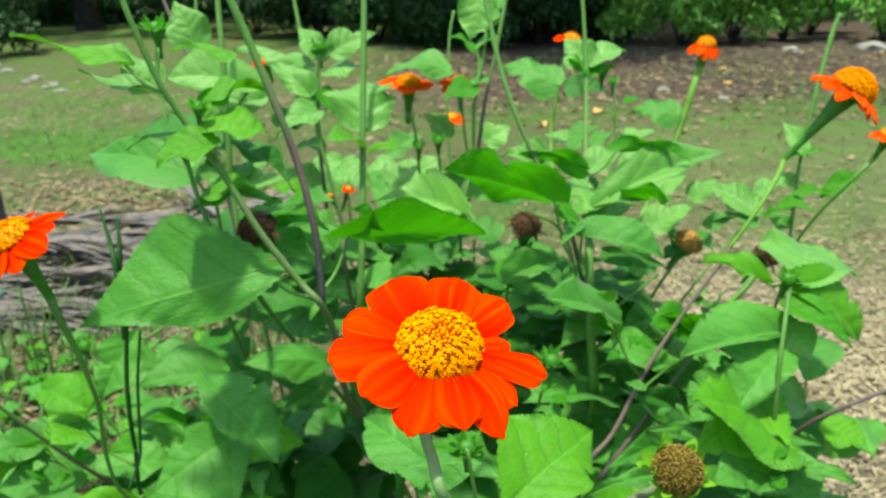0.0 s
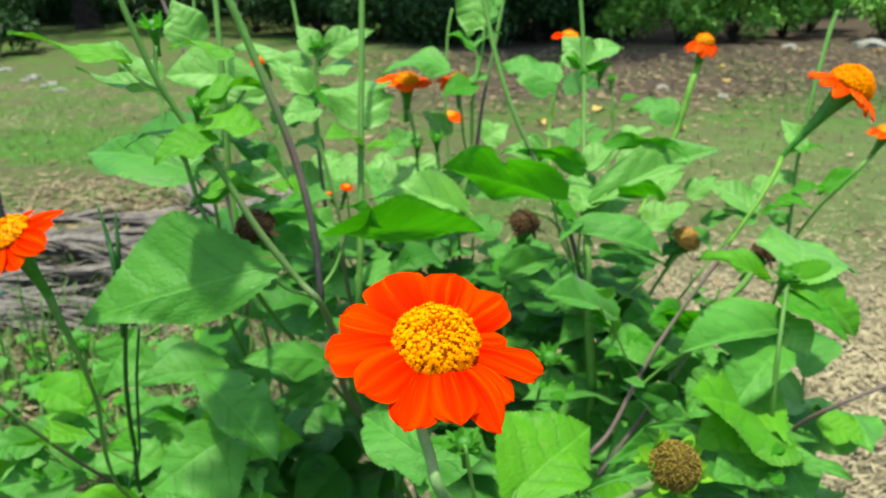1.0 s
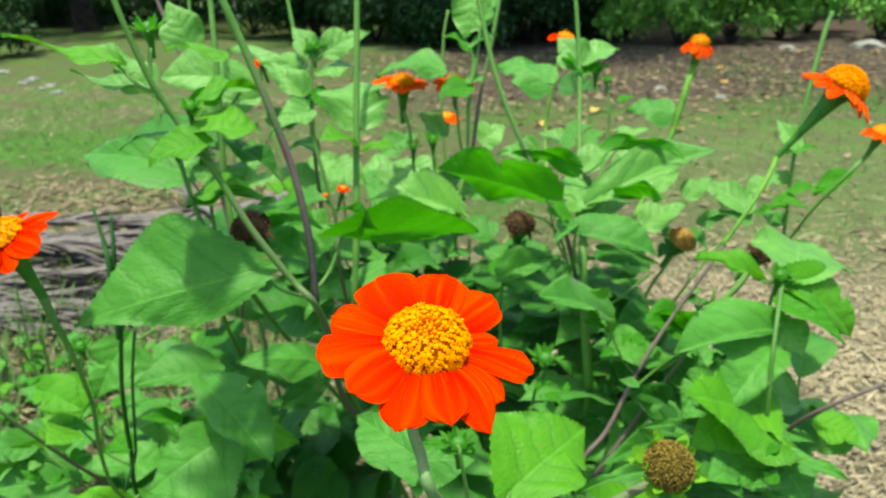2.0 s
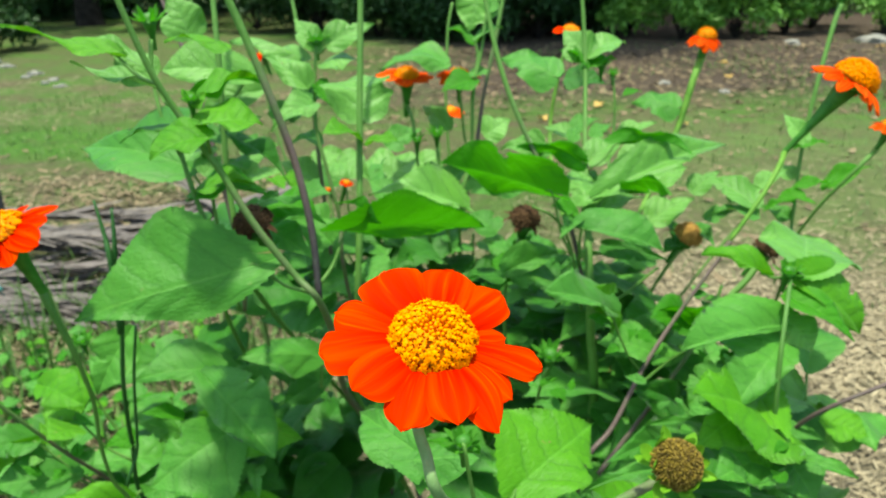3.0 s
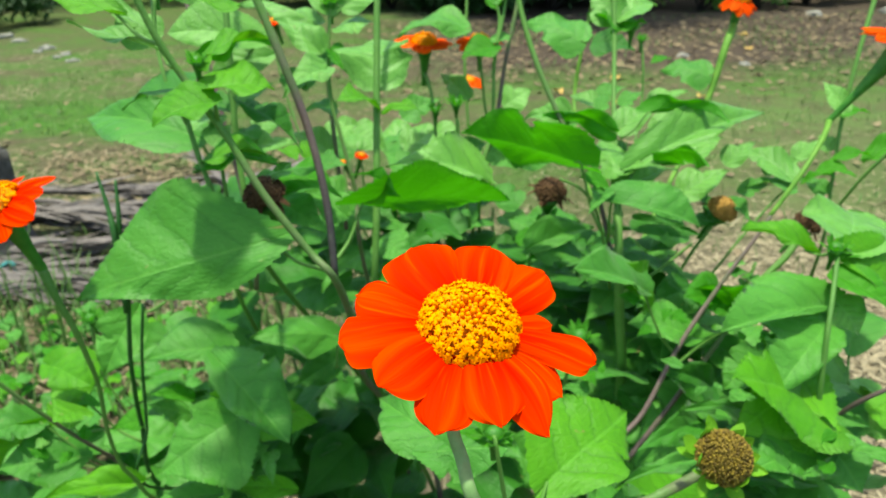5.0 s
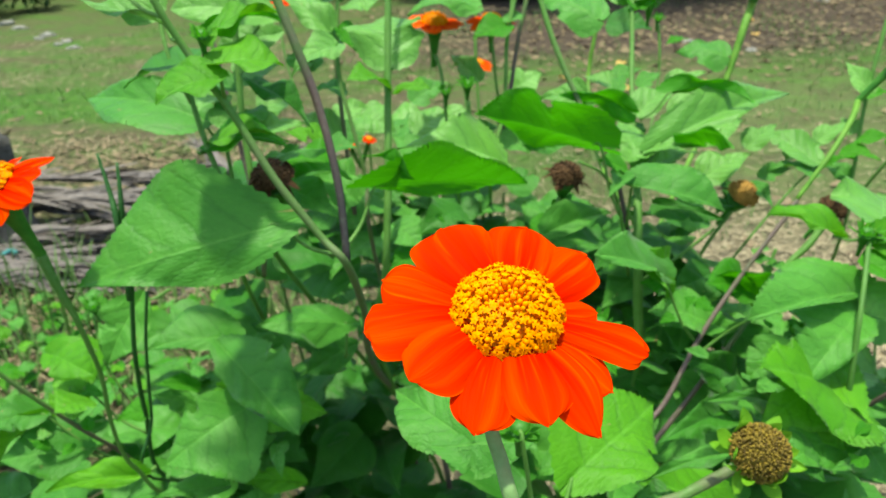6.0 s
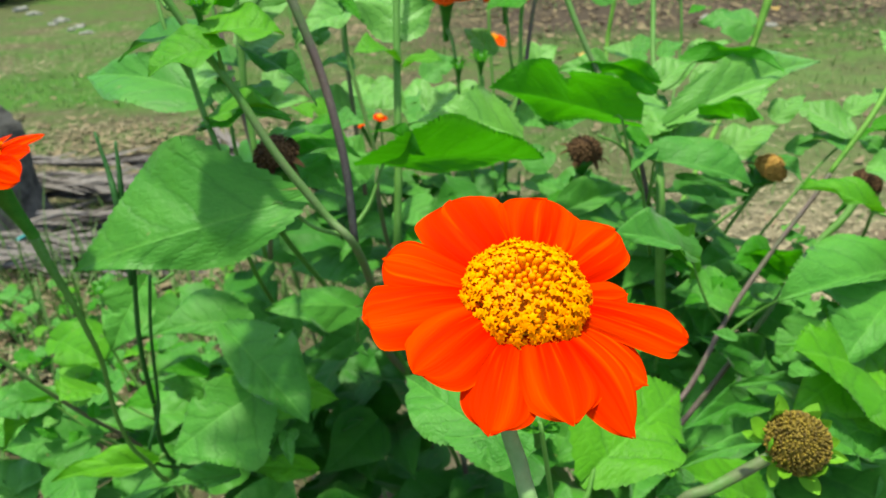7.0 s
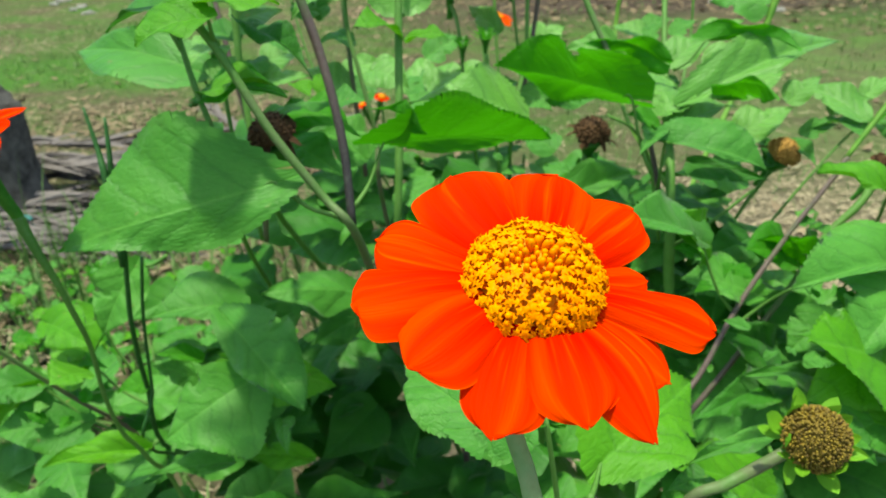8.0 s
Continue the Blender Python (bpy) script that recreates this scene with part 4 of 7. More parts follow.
head = part("flower_head", calyx_mesh("flower_head", 0.0026, 0.0105, 0.016), front_plant, m @ Matrix.Translation((0, 0, -0.003)), "large red-orange flower head with a golden disc")
# angle, reach, width, root, widest, bluntness, tip power, bend, arch, lift, seed
ray_petal(head, m, 122, 0.0378, 0.0275, 0.42, 0.80, 3.6, 0.50, 0.00, 0.10, 0.0006, 500)
ray_petal(head, m, 100, 0.0338, 0.0150, 0.50, 0.75, 3.2, 0.50, 0.00, 0.09, -0.0004, 512)
ray_petal(head, m, 77, 0.0364, 0.0235, 0.45, 0.76, 2.8, 0.50, 0.00, 0.11, 0.0002, 501)
ray_petal(head, m, 45, 0.0372, 0.0195, 0.45, 0.74, 3.0, 0.50, -0.04, 0.10, -0.0008, 502)
ray_petal(head, m, 10, 0.0278, 0.0125, 0.55, 0.70, 2.4, 0.50, 0.00, 0.10, -0.0016, 503)
ray_petal(head, m, -10, 0.0406, 0.0148, 0.40, 0.80, 2.6, 0.50, -0.15, 0.13, 0.0016, 504)
ray_petal(head, m, -35, 0.0362, 0.0155, 0.45, 0.70, 2.2, 0.60, -0.10, 0.13, -0.0006, 505)
ray_petal(head, m, -50, 0.0432, 0.0165, 0.50, 0.58, 1.7, 0.70, -0.20, 0.15, 0.0008, 506)
ray_petal(head, m, -74, 0.0368, 0.0205, 0.50, 0.70, 1.9, 0.62, -0.06, 0.15, 0.0024, 507)
ray_petal(head, m, -104, 0.0398, 0.0180, 0.50, 0.72, 2.3, 0.55, -0.02, 0.13, 0.0012, 508)
ray_petal(head, m, -140, 0.0368, 0.0225, 0.48, 0.70, 2.3, 0.55, 0.05, 0.14, 0.0026, 509)
ray_petal(head, m, -168, 0.0414, 0.0208, 0.45, 0.84, 3.8, 0.50, 0.02, 0.11, 0.0014, 510)
ray_petal(head, m, 165, 0.0382, 0.0180, 0.45, 0.76, 2.8, 0.50, 0.02, 0.12, 0.0004, 511)
part("disc", dome_mesh("disc", 0.0128, 0.0081, FLORET_CORE, 8, 28), head, m @ Matrix.Translation((0, 0, 0.001)))
part("floret_mass", floret_mesh("floret_mass", 0.0138, 0.0084, 480, 7, 0.00132, tallness=2.2, lean=0.22), head, m @ Matrix.Translation((0, 0, 0.001)), "golden disc florets with open lobes")
for i in range(10):
    bm = m @ Matrix.Rotation(0.63 * i, 4, "Z") @ Matrix.Translation((0.006, 0, -0.007)) @ Matrix.Rotation(0.3, 4, "Y")
    part("bract", BRACT, head, bm @ Matrix.Diagonal((0.011, 0.007, 0.006, 1)))
stem(front_plant, [(0.003, 0.200, 0.844), (-0.003, 0.181, 0.835), (-0.000, 0.176, 0.822), (0.006, 0.173, 0.804), (0.030, 0.260, 0.700), (0.045, 0.300, 0.500), (0.040, 0.330, 0.200), (0.030, 0.330, -0.020)], [0.00215, 0.00207, 0.00215, 0.00244, 0.0037, 0.00444], (0, 0.3), skin=STEM_PALE)
leaf(front_plant, (0.021, 0.290, 0.735), (-0.007, 0.298, 0.737), (-0.010, -0.259, 0.966), 0.011, "y", 3)
bud(front_plant, (0.014, 0.292, 0.740), (0.000, -0.200, 1.000), 0.012, 31)
stem(front_plant, [(0.014, 0.291, 0.738), (0.017, 0.286, 0.724), (0.045, 0.300, 0.520)], [0.00089, 0.00118, 0.00148], (0, 0))

seed_plant = thing("flowering_plant", (0.160, 0.420, 0.000), "plant with a large brown seed head among green bracts", "flower plant", "orange flower plants")
m = head_pose((0.142, 0.326, 0.698), (0.05, -0.62, 0.78))
head = part("seed_head", calyx_mesh("seed_head", 0.003, 0.0115, 0.03), seed_plant, m, "large brown seed head in green bracts")
part("husk", dome_mesh("husk", 0.0140, 0.0163, SEED, 8, 24, 0.2), head, m)
part("seed_mass", floret_mesh("seed_mass", 0.0140, 0.0165, 640, 12, 0.00112, SEED, 1.1, 1.7, 0.05), head, m, "olive brown seeds packed in a spiral")
for i in range(18):
    turn, low = 0.35 * i + 0.12 * ((i * 5) % 3), i % 3
    bm = m @ Matrix.Rotation(turn, 4, "Z") @ Matrix.Translation((0.0124, 0, -0.001 - 0.0025 * low)) @ Matrix.Rotation(-0.55 + 0.40 * low - 0.15 * ((i * 3) % 4), 4, "Y") @ Matrix.Rotation(0.6 * math.sin(2.7 * i), 4, "X")
    part("bract", BRACT_BRIGHT, head, bm @ Matrix.Diagonal((0.010 + 0.004 * ((i * 7) % 5) / 4, 0.009 + 0.005 * (i % 4) / 3, 0.014, 1)))
stem(seed_plant, [(0.147, 0.345, 0.678), (0.133, 0.342, 0.670), (0.109, 0.329, 0.667), (0.089, 0.332, 0.646), (0.090, 0.400, 0.500), (0.140, 0.420, 0.200), (0.160, 0.420, -0.020)], [0.00311, 0.00326, 0.00296, 0.00311, 0.00333, 0.0037], (0.5, 0.4))

left_plant = thing("flowering_plant", (-0.250, 0.480, 0.000), "plant with one red-orange flower leaning outwards", "flower plant", "orange flower plants")
flower(left_plant, (-0.281, 0.399, 0.825), (-0.340, -0.340, 0.880), 0.036, 0.0150, 0.009, 11, 41, rise=-0.12, florets=150, stalk=0.050, neck=0.70, foot=0.0034, axis=(-0.179, -0.251, 0.951))
stem(left_plant, [(-0.272, 0.412, 0.776), (-0.267, 0.411, 0.756), (-0.262, 0.413, 0.733), (-0.261, 0.418, 0.708), (-0.265, 0.430, 0.674), (-0.276, 0.445, 0.622), (-0.281, 0.460, 0.576), (-0.277, 0.475, 0.538), (-0.268, 0.500, 0.434), (-0.248, 0.507, -0.020)], [0.0034, 0.0025, 0.0019, 0.0017, 0.0016, 0.0017, 0.0019, 0.0024], (-0.6, 0.0))

tall_plant = thing("flowering_plant", (-0.020, 0.750, 0.000), "tall branching plant with broad toothed leaves", "flower plant", "orange flower plants")
stem(tall_plant, [(-0.225, 0.460, 1.028), (-0.207, 0.451, 0.978), (-0.200, 0.448, 0.954), (-0.187, 0.448, 0.914), (-0.170, 0.451, 0.879), (-0.152, 0.446, 0.853), (-0.130, 0.441, 0.813), (-0.104, 0.438, 0.775), (-0.088, 0.436, 0.755), (-0.091, 0.504, 0.682), (-0.102, 0.622, 0.547), (-0.050, 0.800, 0.300), (-0.020, 0.750, -0.020)], [0.00163, 0.00192, 0.00215, 0.00237, 0.00252, 0.00252, 0.00296, 0.00355, 0.00444], (0, 0.75))
stem(tall_plant, [(-0.168, 0.500, 1.030), (-0.150, 0.490, 0.976), (-0.136, 0.486, 0.939), (-0.119, 0.479, 0.893), (-0.105, 0.473, 0.849), (-0.094, 0.459, 0.801), (-0.089, 0.441, 0.755)], [0.00266, 0.00281, 0.00281, 0.00266, 0.00252], (-0.5, 1.55))
stem(tall_plant, [(-0.199, 0.638, 1.027), (-0.193, 0.611, 0.960), (-0.188, 0.589, 0.902), (-0.188, 0.581, 0.855), (-0.187, 0.571, 0.802), (-0.179, 0.564, 0.730), (-0.182, 0.670, 0.617), (-0.080, 0.850, 0.300)], [0.00222, 0.00252, 0.00252, 0.00252, 0.00296], (0, 0.2))
stem(tall_plant, [(-0.243, 0.719, 1.017), (-0.240, 0.695, 0.957), (-0.237, 0.671, 0.896), (-0.227, 0.644, 0.825), (-0.221, 0.625, 0.751), (-0.208, 0.620, 0.656)], [0.00133, 0.00163, 0.00178, 0.00192], (0, 0))
stem(tall_plant, [(-0.302, 0.753, 0.998), (-0.291, 0.747, 0.955), (-0.271, 0.730, 0.911), (-0.250, 0.709, 0.857), (-0.233, 0.684, 0.792), (-0.211, 0.652, 0.711)], [0.00148, 0.00207, 0.00222, 0.00222], (0.8, 0.9))
stem(tall_plant, [(-0.204, 0.512, 0.873), (-0.198, 0.503, 0.850), (-0.189, 0.492, 0.822), (-0.178, 0.487, 0.780), (-0.197, 0.548, 0.692), (-0.234, 0.699, 0.557)], [0.00163, 0.00192, 0.00192, 0.00222], (0, 0))
bud(tall_plant, (-0.217, 0.529, 0.943), (0.000, -0.150, 1.000), 0.0145, 51)
stem(tall_plant, [(-0.216, 0.524, 0.930), (-0.215, 0.514, 0.904), (-0.207, 0.501, 0.873), (-0.198, 0.502, 0.846)], [0.00178, 0.00141, 0.00141], (0, 0))
bud(tall_plant, (-0.168, 0.458, 0.897), (0.100, -0.300, 1.000), 0.009, 52)
leaf(tall_plant, (-0.213, 0.458, 0.926), (-0.285, 0.454, 0.946), (0.276, -0.065, 0.959), 0.033, "b", 7, (-0.185, 0.448, 0.909))
leaf(tall_plant, (-0.232, 0.528, 0.913), (-0.284, 0.540, 0.926), (0.148, -0.339, 0.929), 0.020, "p", 0)
leaf(tall_plant, (-0.192, 0.465, 0.903), (-0.255, 0.475, 0.916), (0.192, -0.142, 0.971), 0.028, "p", 7, (-0.180, 0.448, 0.896))
leaf(tall_plant, (-0.228, 0.544, 0.900), (-0.260, 0.548, 0.919), (0.292, -0.717, 0.633), 0.032, "p", 5)
leaf(tall_plant, (-0.234, 0.659, 0.918), (-0.253, 0.673, 0.957), (0.291, -0.836, 0.466), 0.039, "p", 0)
leaf(tall_plant, (-0.159, 0.522, 0.924), (-0.206, 0.523, 0.927), (0.079, 0.044, 0.996), 0.022, "b", 2)
leaf(tall_plant, (-0.170, 0.478, 0.894), (-0.127, 0.504, 0.902), (-0.151, -0.034, 0.988), 0.023, "b", 1, (-0.169, 0.461, 0.891))
leaf(tall_plant, (-0.166, 0.457, 0.894), (-0.177, 0.465, 0.903), (0.214, -0.604, 0.768), 0.009, "b", 0)
leaf(tall_plant, (-0.165, 0.456, 0.892), (-0.161, 0.468, 0.900), (0.210, -0.604, 0.769), 0.008, "b", 0)
leaf(tall_plant, (-0.155, 0.442, 0.874), (-0.188, 0.423, 0.864), (-0.026, -0.418, 0.908), 0.033, "b", 1, (-0.156, 0.448, 0.862), full=0.42, taper=0.9, skew=-0.22)
leaf(tall_plant, (-0.162, 0.452, 0.880), (-0.125, 0.470, 0.873), (0.262, -0.187, 0.947), 0.039, "b", 1, (-0.163, 0.449, 0.866), full=0.42, taper=0.9, skew=0.23)
leaf(tall_plant, (-0.154, 0.497, 0.858), (-0.103, 0.442, 0.838), (0.079, -0.280, 0.957), 0.020, "d", 1)
leaf(tall_plant, (-0.185, 0.492, 0.821), (-0.133, 0.496, 0.820), (0.035, -0.098, 0.995), 0.024, "b", 1)
leaf(tall_plant, (-0.162, 0.524, 0.792), (-0.117, 0.548, 0.795), (-0.001, -0.112, 0.994), 0.023, "m", 2)
leaf(tall_plant, (-0.106, 0.557, 0.874), (-0.134, 0.527, 0.859), (0.099, -0.497, 0.862), 0.025, "p", 1)
leaf(tall_plant, (-0.195, 0.611, 0.796), (-0.151, 0.626, 0.796), (0.142, -0.455, 0.879), 0.030, "p", 0)
leaf(tall_plant, (-0.205, 0.628, 0.840), (-0.172, 0.646, 0.844), (0.151, -0.472, 0.869), 0.038, "p", 0)
leaf(tall_plant, (-0.215, 0.593, 0.806), (-0.203, 0.612, 0.817), (0.200, -0.572, 0.795), 0.024, "p", 0)
leaf(tall_plant, (-0.144, 0.506, 0.745), (-0.180, 0.470, 0.736), (0.088, -0.309, 0.947), 0.028, "d", 1)
leaf(tall_plant, (-0.216, 0.541, 0.782), (-0.194, 0.526, 0.767), (0.210, -0.547, 0.810), 0.030, "m", 0)
leaf(tall_plant, (-0.154, 0.557, 0.765), (-0.112, 0.539, 0.746), (0.149, -0.557, 0.817), 0.033, "m", 0)
leaf(tall_plant, (-0.102, 0.572, 0.748), (-0.140, 0.589, 0.764), (0.103, -0.554, 0.826), 0.029, "m", 1)
dry_head(tall_plant, (-0.155, 0.524, 0.783), (-0.200, -0.200, 0.950), 0.0175, 61, DRY, 22)
stem(tall_plant, [(-0.160, 0.522, 0.773), (-0.166, 0.523, 0.748), (-0.177, 0.540, 0.696)], [0.00237, 0.00207, 0.00207], (0.5, 0.6))

centre_plant = thing("flowering_plant", (-0.030, 0.850, 0.000), "tall straight-stalked plant with paired leaves", "flower plant", "orange flower plants")
stem(centre_plant, [(-0.075, 0.704, 1.024), (-0.076, 0.680, 0.966), (-0.077, 0.653, 0.897), (-0.078, 0.626, 0.829), (-0.078, 0.594, 0.762), (-0.079, 0.581, 0.728), (-0.083, 0.577, 0.677), (-0.099, 0.626, 0.558), (-0.050, 0.840, 0.200), (-0.030, 0.850, -0.020)], [0.0026, 0.0029, 0.0031, 0.0032, 0.0033, 0.0037], (0, 0))
leaf(centre_plant, (-0.077, 0.602, 0.713), (-0.049, 0.583, 0.698), (0.071, -0.548, 0.833), 0.035, "m", 0)
leaf(centre_plant, (-0.055, 0.594, 0.693), (-0.080, 0.569, 0.682), (0.045, -0.426, 0.904), 0.025, "y", 0)

slim_plant = thing("flowering_plant", (-0.100, 0.950, 0.000), "slim dark-stemmed plant with pale leaves", "flower plant", "orange flower plants")
stem(slim_plant, [(-0.129, 0.719, 0.903), (-0.131, 0.703, 0.863), (-0.129, 0.687, 0.823), (-0.118, 0.672, 0.783), (-0.107, 0.659, 0.736), (-0.105, 0.666, 0.659), (-0.100, 0.900, 0.300), (-0.100, 0.950, -0.020)], [0.00163, 0.00192, 0.00192, 0.00222, 0.00296], (0.1, 0.8))
stem(slim_plant, [(-0.181, 0.829, 1.020), (-0.168, 0.802, 0.951), (-0.157, 0.781, 0.899), (-0.147, 0.763, 0.853), (-0.138, 0.734, 0.778), (-0.133, 0.735, 0.670)], [0.00185, 0.00222, 0.00222, 0.00222], (-0.2, 0.8))
leaf(slim_plant, (-0.143, 0.723, 0.887), (-0.222, 0.739, 0.900), (0.074, -0.361, 0.930), 0.037, "p", 2)
leaf(slim_plant, (-0.135, 0.683, 0.867), (-0.182, 0.708, 0.895), (0.130, -0.631, 0.765), 0.027, "p", 1)
leaf(slim_plant, (-0.129, 0.718, 0.899), (-0.154, 0.744, 0.926), (0.122, -0.653, 0.748), 0.026, "p", 0)
leaf(slim_plant, (-0.117, 0.720, 0.904), (-0.072, 0.741, 0.919), (0.118, -0.720, 0.684), 0.032, "p", 0, (-0.128, 0.716, 0.895))
leaf(slim_plant, (-0.125, 0.712, 0.884), (-0.085, 0.722, 0.885), (0.029, -0.165, 0.986), 0.041, "p", 2)
leaf(slim_plant, (-0.129, 0.704, 0.866), (-0.109, 0.667, 0.850), (0.065, -0.363, 0.930), 0.022, "y", 3)
leaf(slim_plant, (-0.136, 0.723, 0.859), (-0.156, 0.695, 0.839), (0.124, -0.636, 0.762), 0.032, "d", 0)
leaf(slim_plant, (-0.128, 0.704, 0.809), (-0.158, 0.694, 0.808), (0.041, -0.221, 0.974), 0.031, "m", 1)
leaf(slim_plant, (-0.144, 0.727, 0.761), (-0.183, 0.741, 0.776), (0.119, -0.586, 0.801), 0.036, "p", 0)
leaf(slim_plant, (-0.127, 0.783, 0.764), (-0.087, 0.768, 0.748), (0.098, -0.602, 0.792), 0.046, "p", 1)
bud(slim_plant, (-0.129, 0.721, 0.908), (0.000, -0.200, 1.000), 0.014, 53)

back_plant = thing("flowering_plant", (0.000, 1.150, 0.000), "plant with small orange flowers on upright stalks", "flower plant", "orange flower plants")
flower(back_plant, (-0.051, 0.901, 0.843), (0.050, -0.120, 1.000), 0.037, 0.0150, 0.013, 8, 42, rise=0.32, orange=True, florets=110, stalk=0.050, foot=0.0036)
stem(back_plant, [(-0.052, 0.905, 0.808), (-0.043, 0.879, 0.786), (-0.036, 0.863, 0.719), (-0.021, 0.879, 0.594), (-0.020, 1.100, 0.300), (0.000, 1.150, -0.020)], [0.00266, 0.00178, 0.00192, 0.00222, 0.00296], (0, 0))
flower(back_plant, (0.015, 0.894, 0.847), (0.000, -0.100, 1.000), 0.028, 0.012, 0.008, 10, 43, rise=0.05, orange=True, florets=50)
stem(back_plant, [(0.015, 0.888, 0.834), (0.020, 0.878, 0.782), (0.026, 0.874, 0.716), (0.003, 0.879, 0.593)], [0.00185, 0.00163, 0.00185], (0, 0))
flower(back_plant, (0.001, 1.203, 0.741), (0.000, -0.200, 1.000), 0.026, 0.011, 0.007, 10, 44, orange=True, florets=40)
flower(back_plant, (-0.291, 1.135, 0.847), (-0.200, -0.200, 1.000), 0.022, 0.008, 0.006, 10, 45, florets=30)
flower(back_plant, (-0.139, 0.918, 0.700), (0.300, -0.200, 0.900), 0.010, 0.005, 0.004, 8, 46, florets=30)
flower(back_plant, (-0.172, 0.963, 0.678), (-0.300, -0.200, 0.900), 0.008, 0.004, 0.003, 8, 47, florets=20)
stem(back_plant, [(-0.139, 0.915, 0.692), (-0.135, 0.913, 0.631), (-0.112, 0.911, 0.545)], [0.00133, 0.00163, 0.00185], (0, 0))
stem(back_plant, [(-0.172, 0.961, 0.672), (-0.160, 0.940, 0.621), (-0.120, 0.911, 0.545)], [0.00133, 0.00163, 0.00185], (0, 0))
stem(back_plant, [(-0.291, 1.130, 0.835), (-0.282, 1.104, 0.769), (-0.247, 1.065, 0.669), (-0.194, 1.020, 0.553), (-0.100, 1.200, 0.100)], [0.00163, 0.00163, 0.00185], (0, 0))
stem(back_plant, [(-0.021, 1.199, 0.724), (-0.017, 1.172, 0.657), (-0.013, 1.063, 0.514)], [0.00163, 0.00163, 0.00185], (0, 0))
bud(back_plant, (-0.013, 0.846, 0.782), (0.000, -0.200, 1.000), 0.015, 54)
stem(back_plant, [(-0.012, 0.839, 0.766), (-0.008, 0.832, 0.721), (0.003, 0.838, 0.627)], [0.00266, 0.00192, 0.00192], (0, 0))
bud(back_plant, (-0.038, 0.862, 0.771), (0.000, -0.200, 1.000), 0.013, 55)
leaf(back_plant, (-0.003, 0.874, 0.863), (-0.079, 0.862, 0.862), (0.046, -0.345, 0.937), 0.053, "m", 2, None, skew=-0.50)
leaf(back_plant, (0.000, 0.898, 0.777), (-0.035, 0.928, 0.801), (0.008, -0.623, 0.782), 0.029, "p", 0)
leaf(back_plant, (0.041, 0.912, 0.946), (0.027, 0.901, 0.895), (-0.033, -0.976, 0.216), 0.054, "p", 5)
leaf(back_plant, (0.034, 0.887, 0.884), (-0.001, 0.913, 0.897), (0.170, -0.238, 0.956), 0.021, "y", 1)
leaf(back_plant, (0.037, 0.888, 0.887), (0.070, 0.915, 0.899), (-0.156, -0.232, 0.960), 0.020, "m", 1)
leaf(back_plant, (0.052, 0.902, 0.921), (0.070, 0.931, 0.949), (-0.034, -0.680, 0.733), 0.019, "m", 0)
leaf(back_plant, (0.031, 0.871, 0.843), (-0.007, 0.848, 0.832), (-0.009, -0.442, 0.897), 0.043, "y", 3)
leaf(back_plant, (0.032, 0.872, 0.846), (0.054, 0.889, 0.851), (-0.007, -0.230, 0.973), 0.023, "m", 1)
stem(back_plant, [(0.048, 0.900, 0.918), (0.043, 0.885, 0.879), (0.032, 0.864, 0.827), (0.029, 0.846, 0.753), (0.014, 0.849, 0.654), (0.030, 1.120, 0.300)], [0.00178, 0.00222, 0.00222, 0.00222], (0, 0))
stem(back_plant, [(0.036, 0.887, 0.885), (0.038, 0.880, 0.866), (0.031, 0.862, 0.821)], [0.00185, 0.00222, 0.00222], (0, 0))
stem(back_plant, [(0.090, 0.994, 1.016), (0.077, 0.969, 0.954), (0.063, 0.942, 0.886), (0.047, 0.915, 0.818), (0.035, 0.886, 0.746), (0.014, 0.878, 0.644)], [0.00185, 0.00266, 0.00266, 0.00252], (-0.2, 1.2))
stem(back_plant, [(0.007, 1.010, 0.925), (0.001, 0.998, 0.896), (-0.001, 0.984, 0.860), (-0.003, 0.961, 0.802), (0.003, 0.922, 0.701)], [0.00192, 0.00192, 0.00192], (0, 0))
stem(back_plant, [(0.031, 0.745, 1.015), (0.038, 0.723, 0.958), (0.050, 0.700, 0.901), (0.065, 0.682, 0.854), (0.088, 0.663, 0.804), (0.109, 0.650, 0.770), (0.122, 0.638, 0.739), (0.139, 0.634, 0.673)], [0.00192, 0.00252, 0.00252, 0.00222, 0.00207], (-0.4, 1.2))
leaf(back_plant, (-0.053, 1.026, 0.697), (0.003, 1.003, 0.677), (0.034, -0.608, 0.793), 0.050, "p", 0)
leaf(back_plant, (-0.091, 1.035, 0.721), (-0.040, 1.064, 0.740), (0.055, -0.612, 0.789), 0.041, "m", 0)
leaf(back_plant, (0.026, 0.874, 0.716), (0.061, 0.852, 0.699), (-0.012, -0.599, 0.801), 0.042, "m", 0)
leaf(back_plant, (0.058, 1.142, 0.712), (0.101, 1.158, 0.732), (-0.032, -0.735, 0.677), 0.050, "p", 0)

branching_plant = thing("flowering_plant", (0.200, 0.850, 0.000), "branching plant with broad bright leaves and dry heads", "flower plant", "orange flower plants")
stem(branching_plant, [(0.146, 0.869, 1.024), (0.153, 0.841, 0.952), (0.157, 0.810, 0.874), (0.151, 0.745, 0.792), (0.146, 0.684, 0.747), (0.140, 0.626, 0.708), (0.145, 0.617, 0.631), (0.157, 0.638, 0.521), (0.180, 0.830, 0.200), (0.200, 0.850, -0.020)], [0.00237, 0.00222, 0.0024, 0.0030, 0.0040, 0.0048, 0.0050, 0.0050], (0, 0))
leaf(branching_plant, (0.161, 0.821, 0.874), (0.136, 0.848, 0.902), (-0.133, -0.767, 0.628), 0.042, "p", 0)
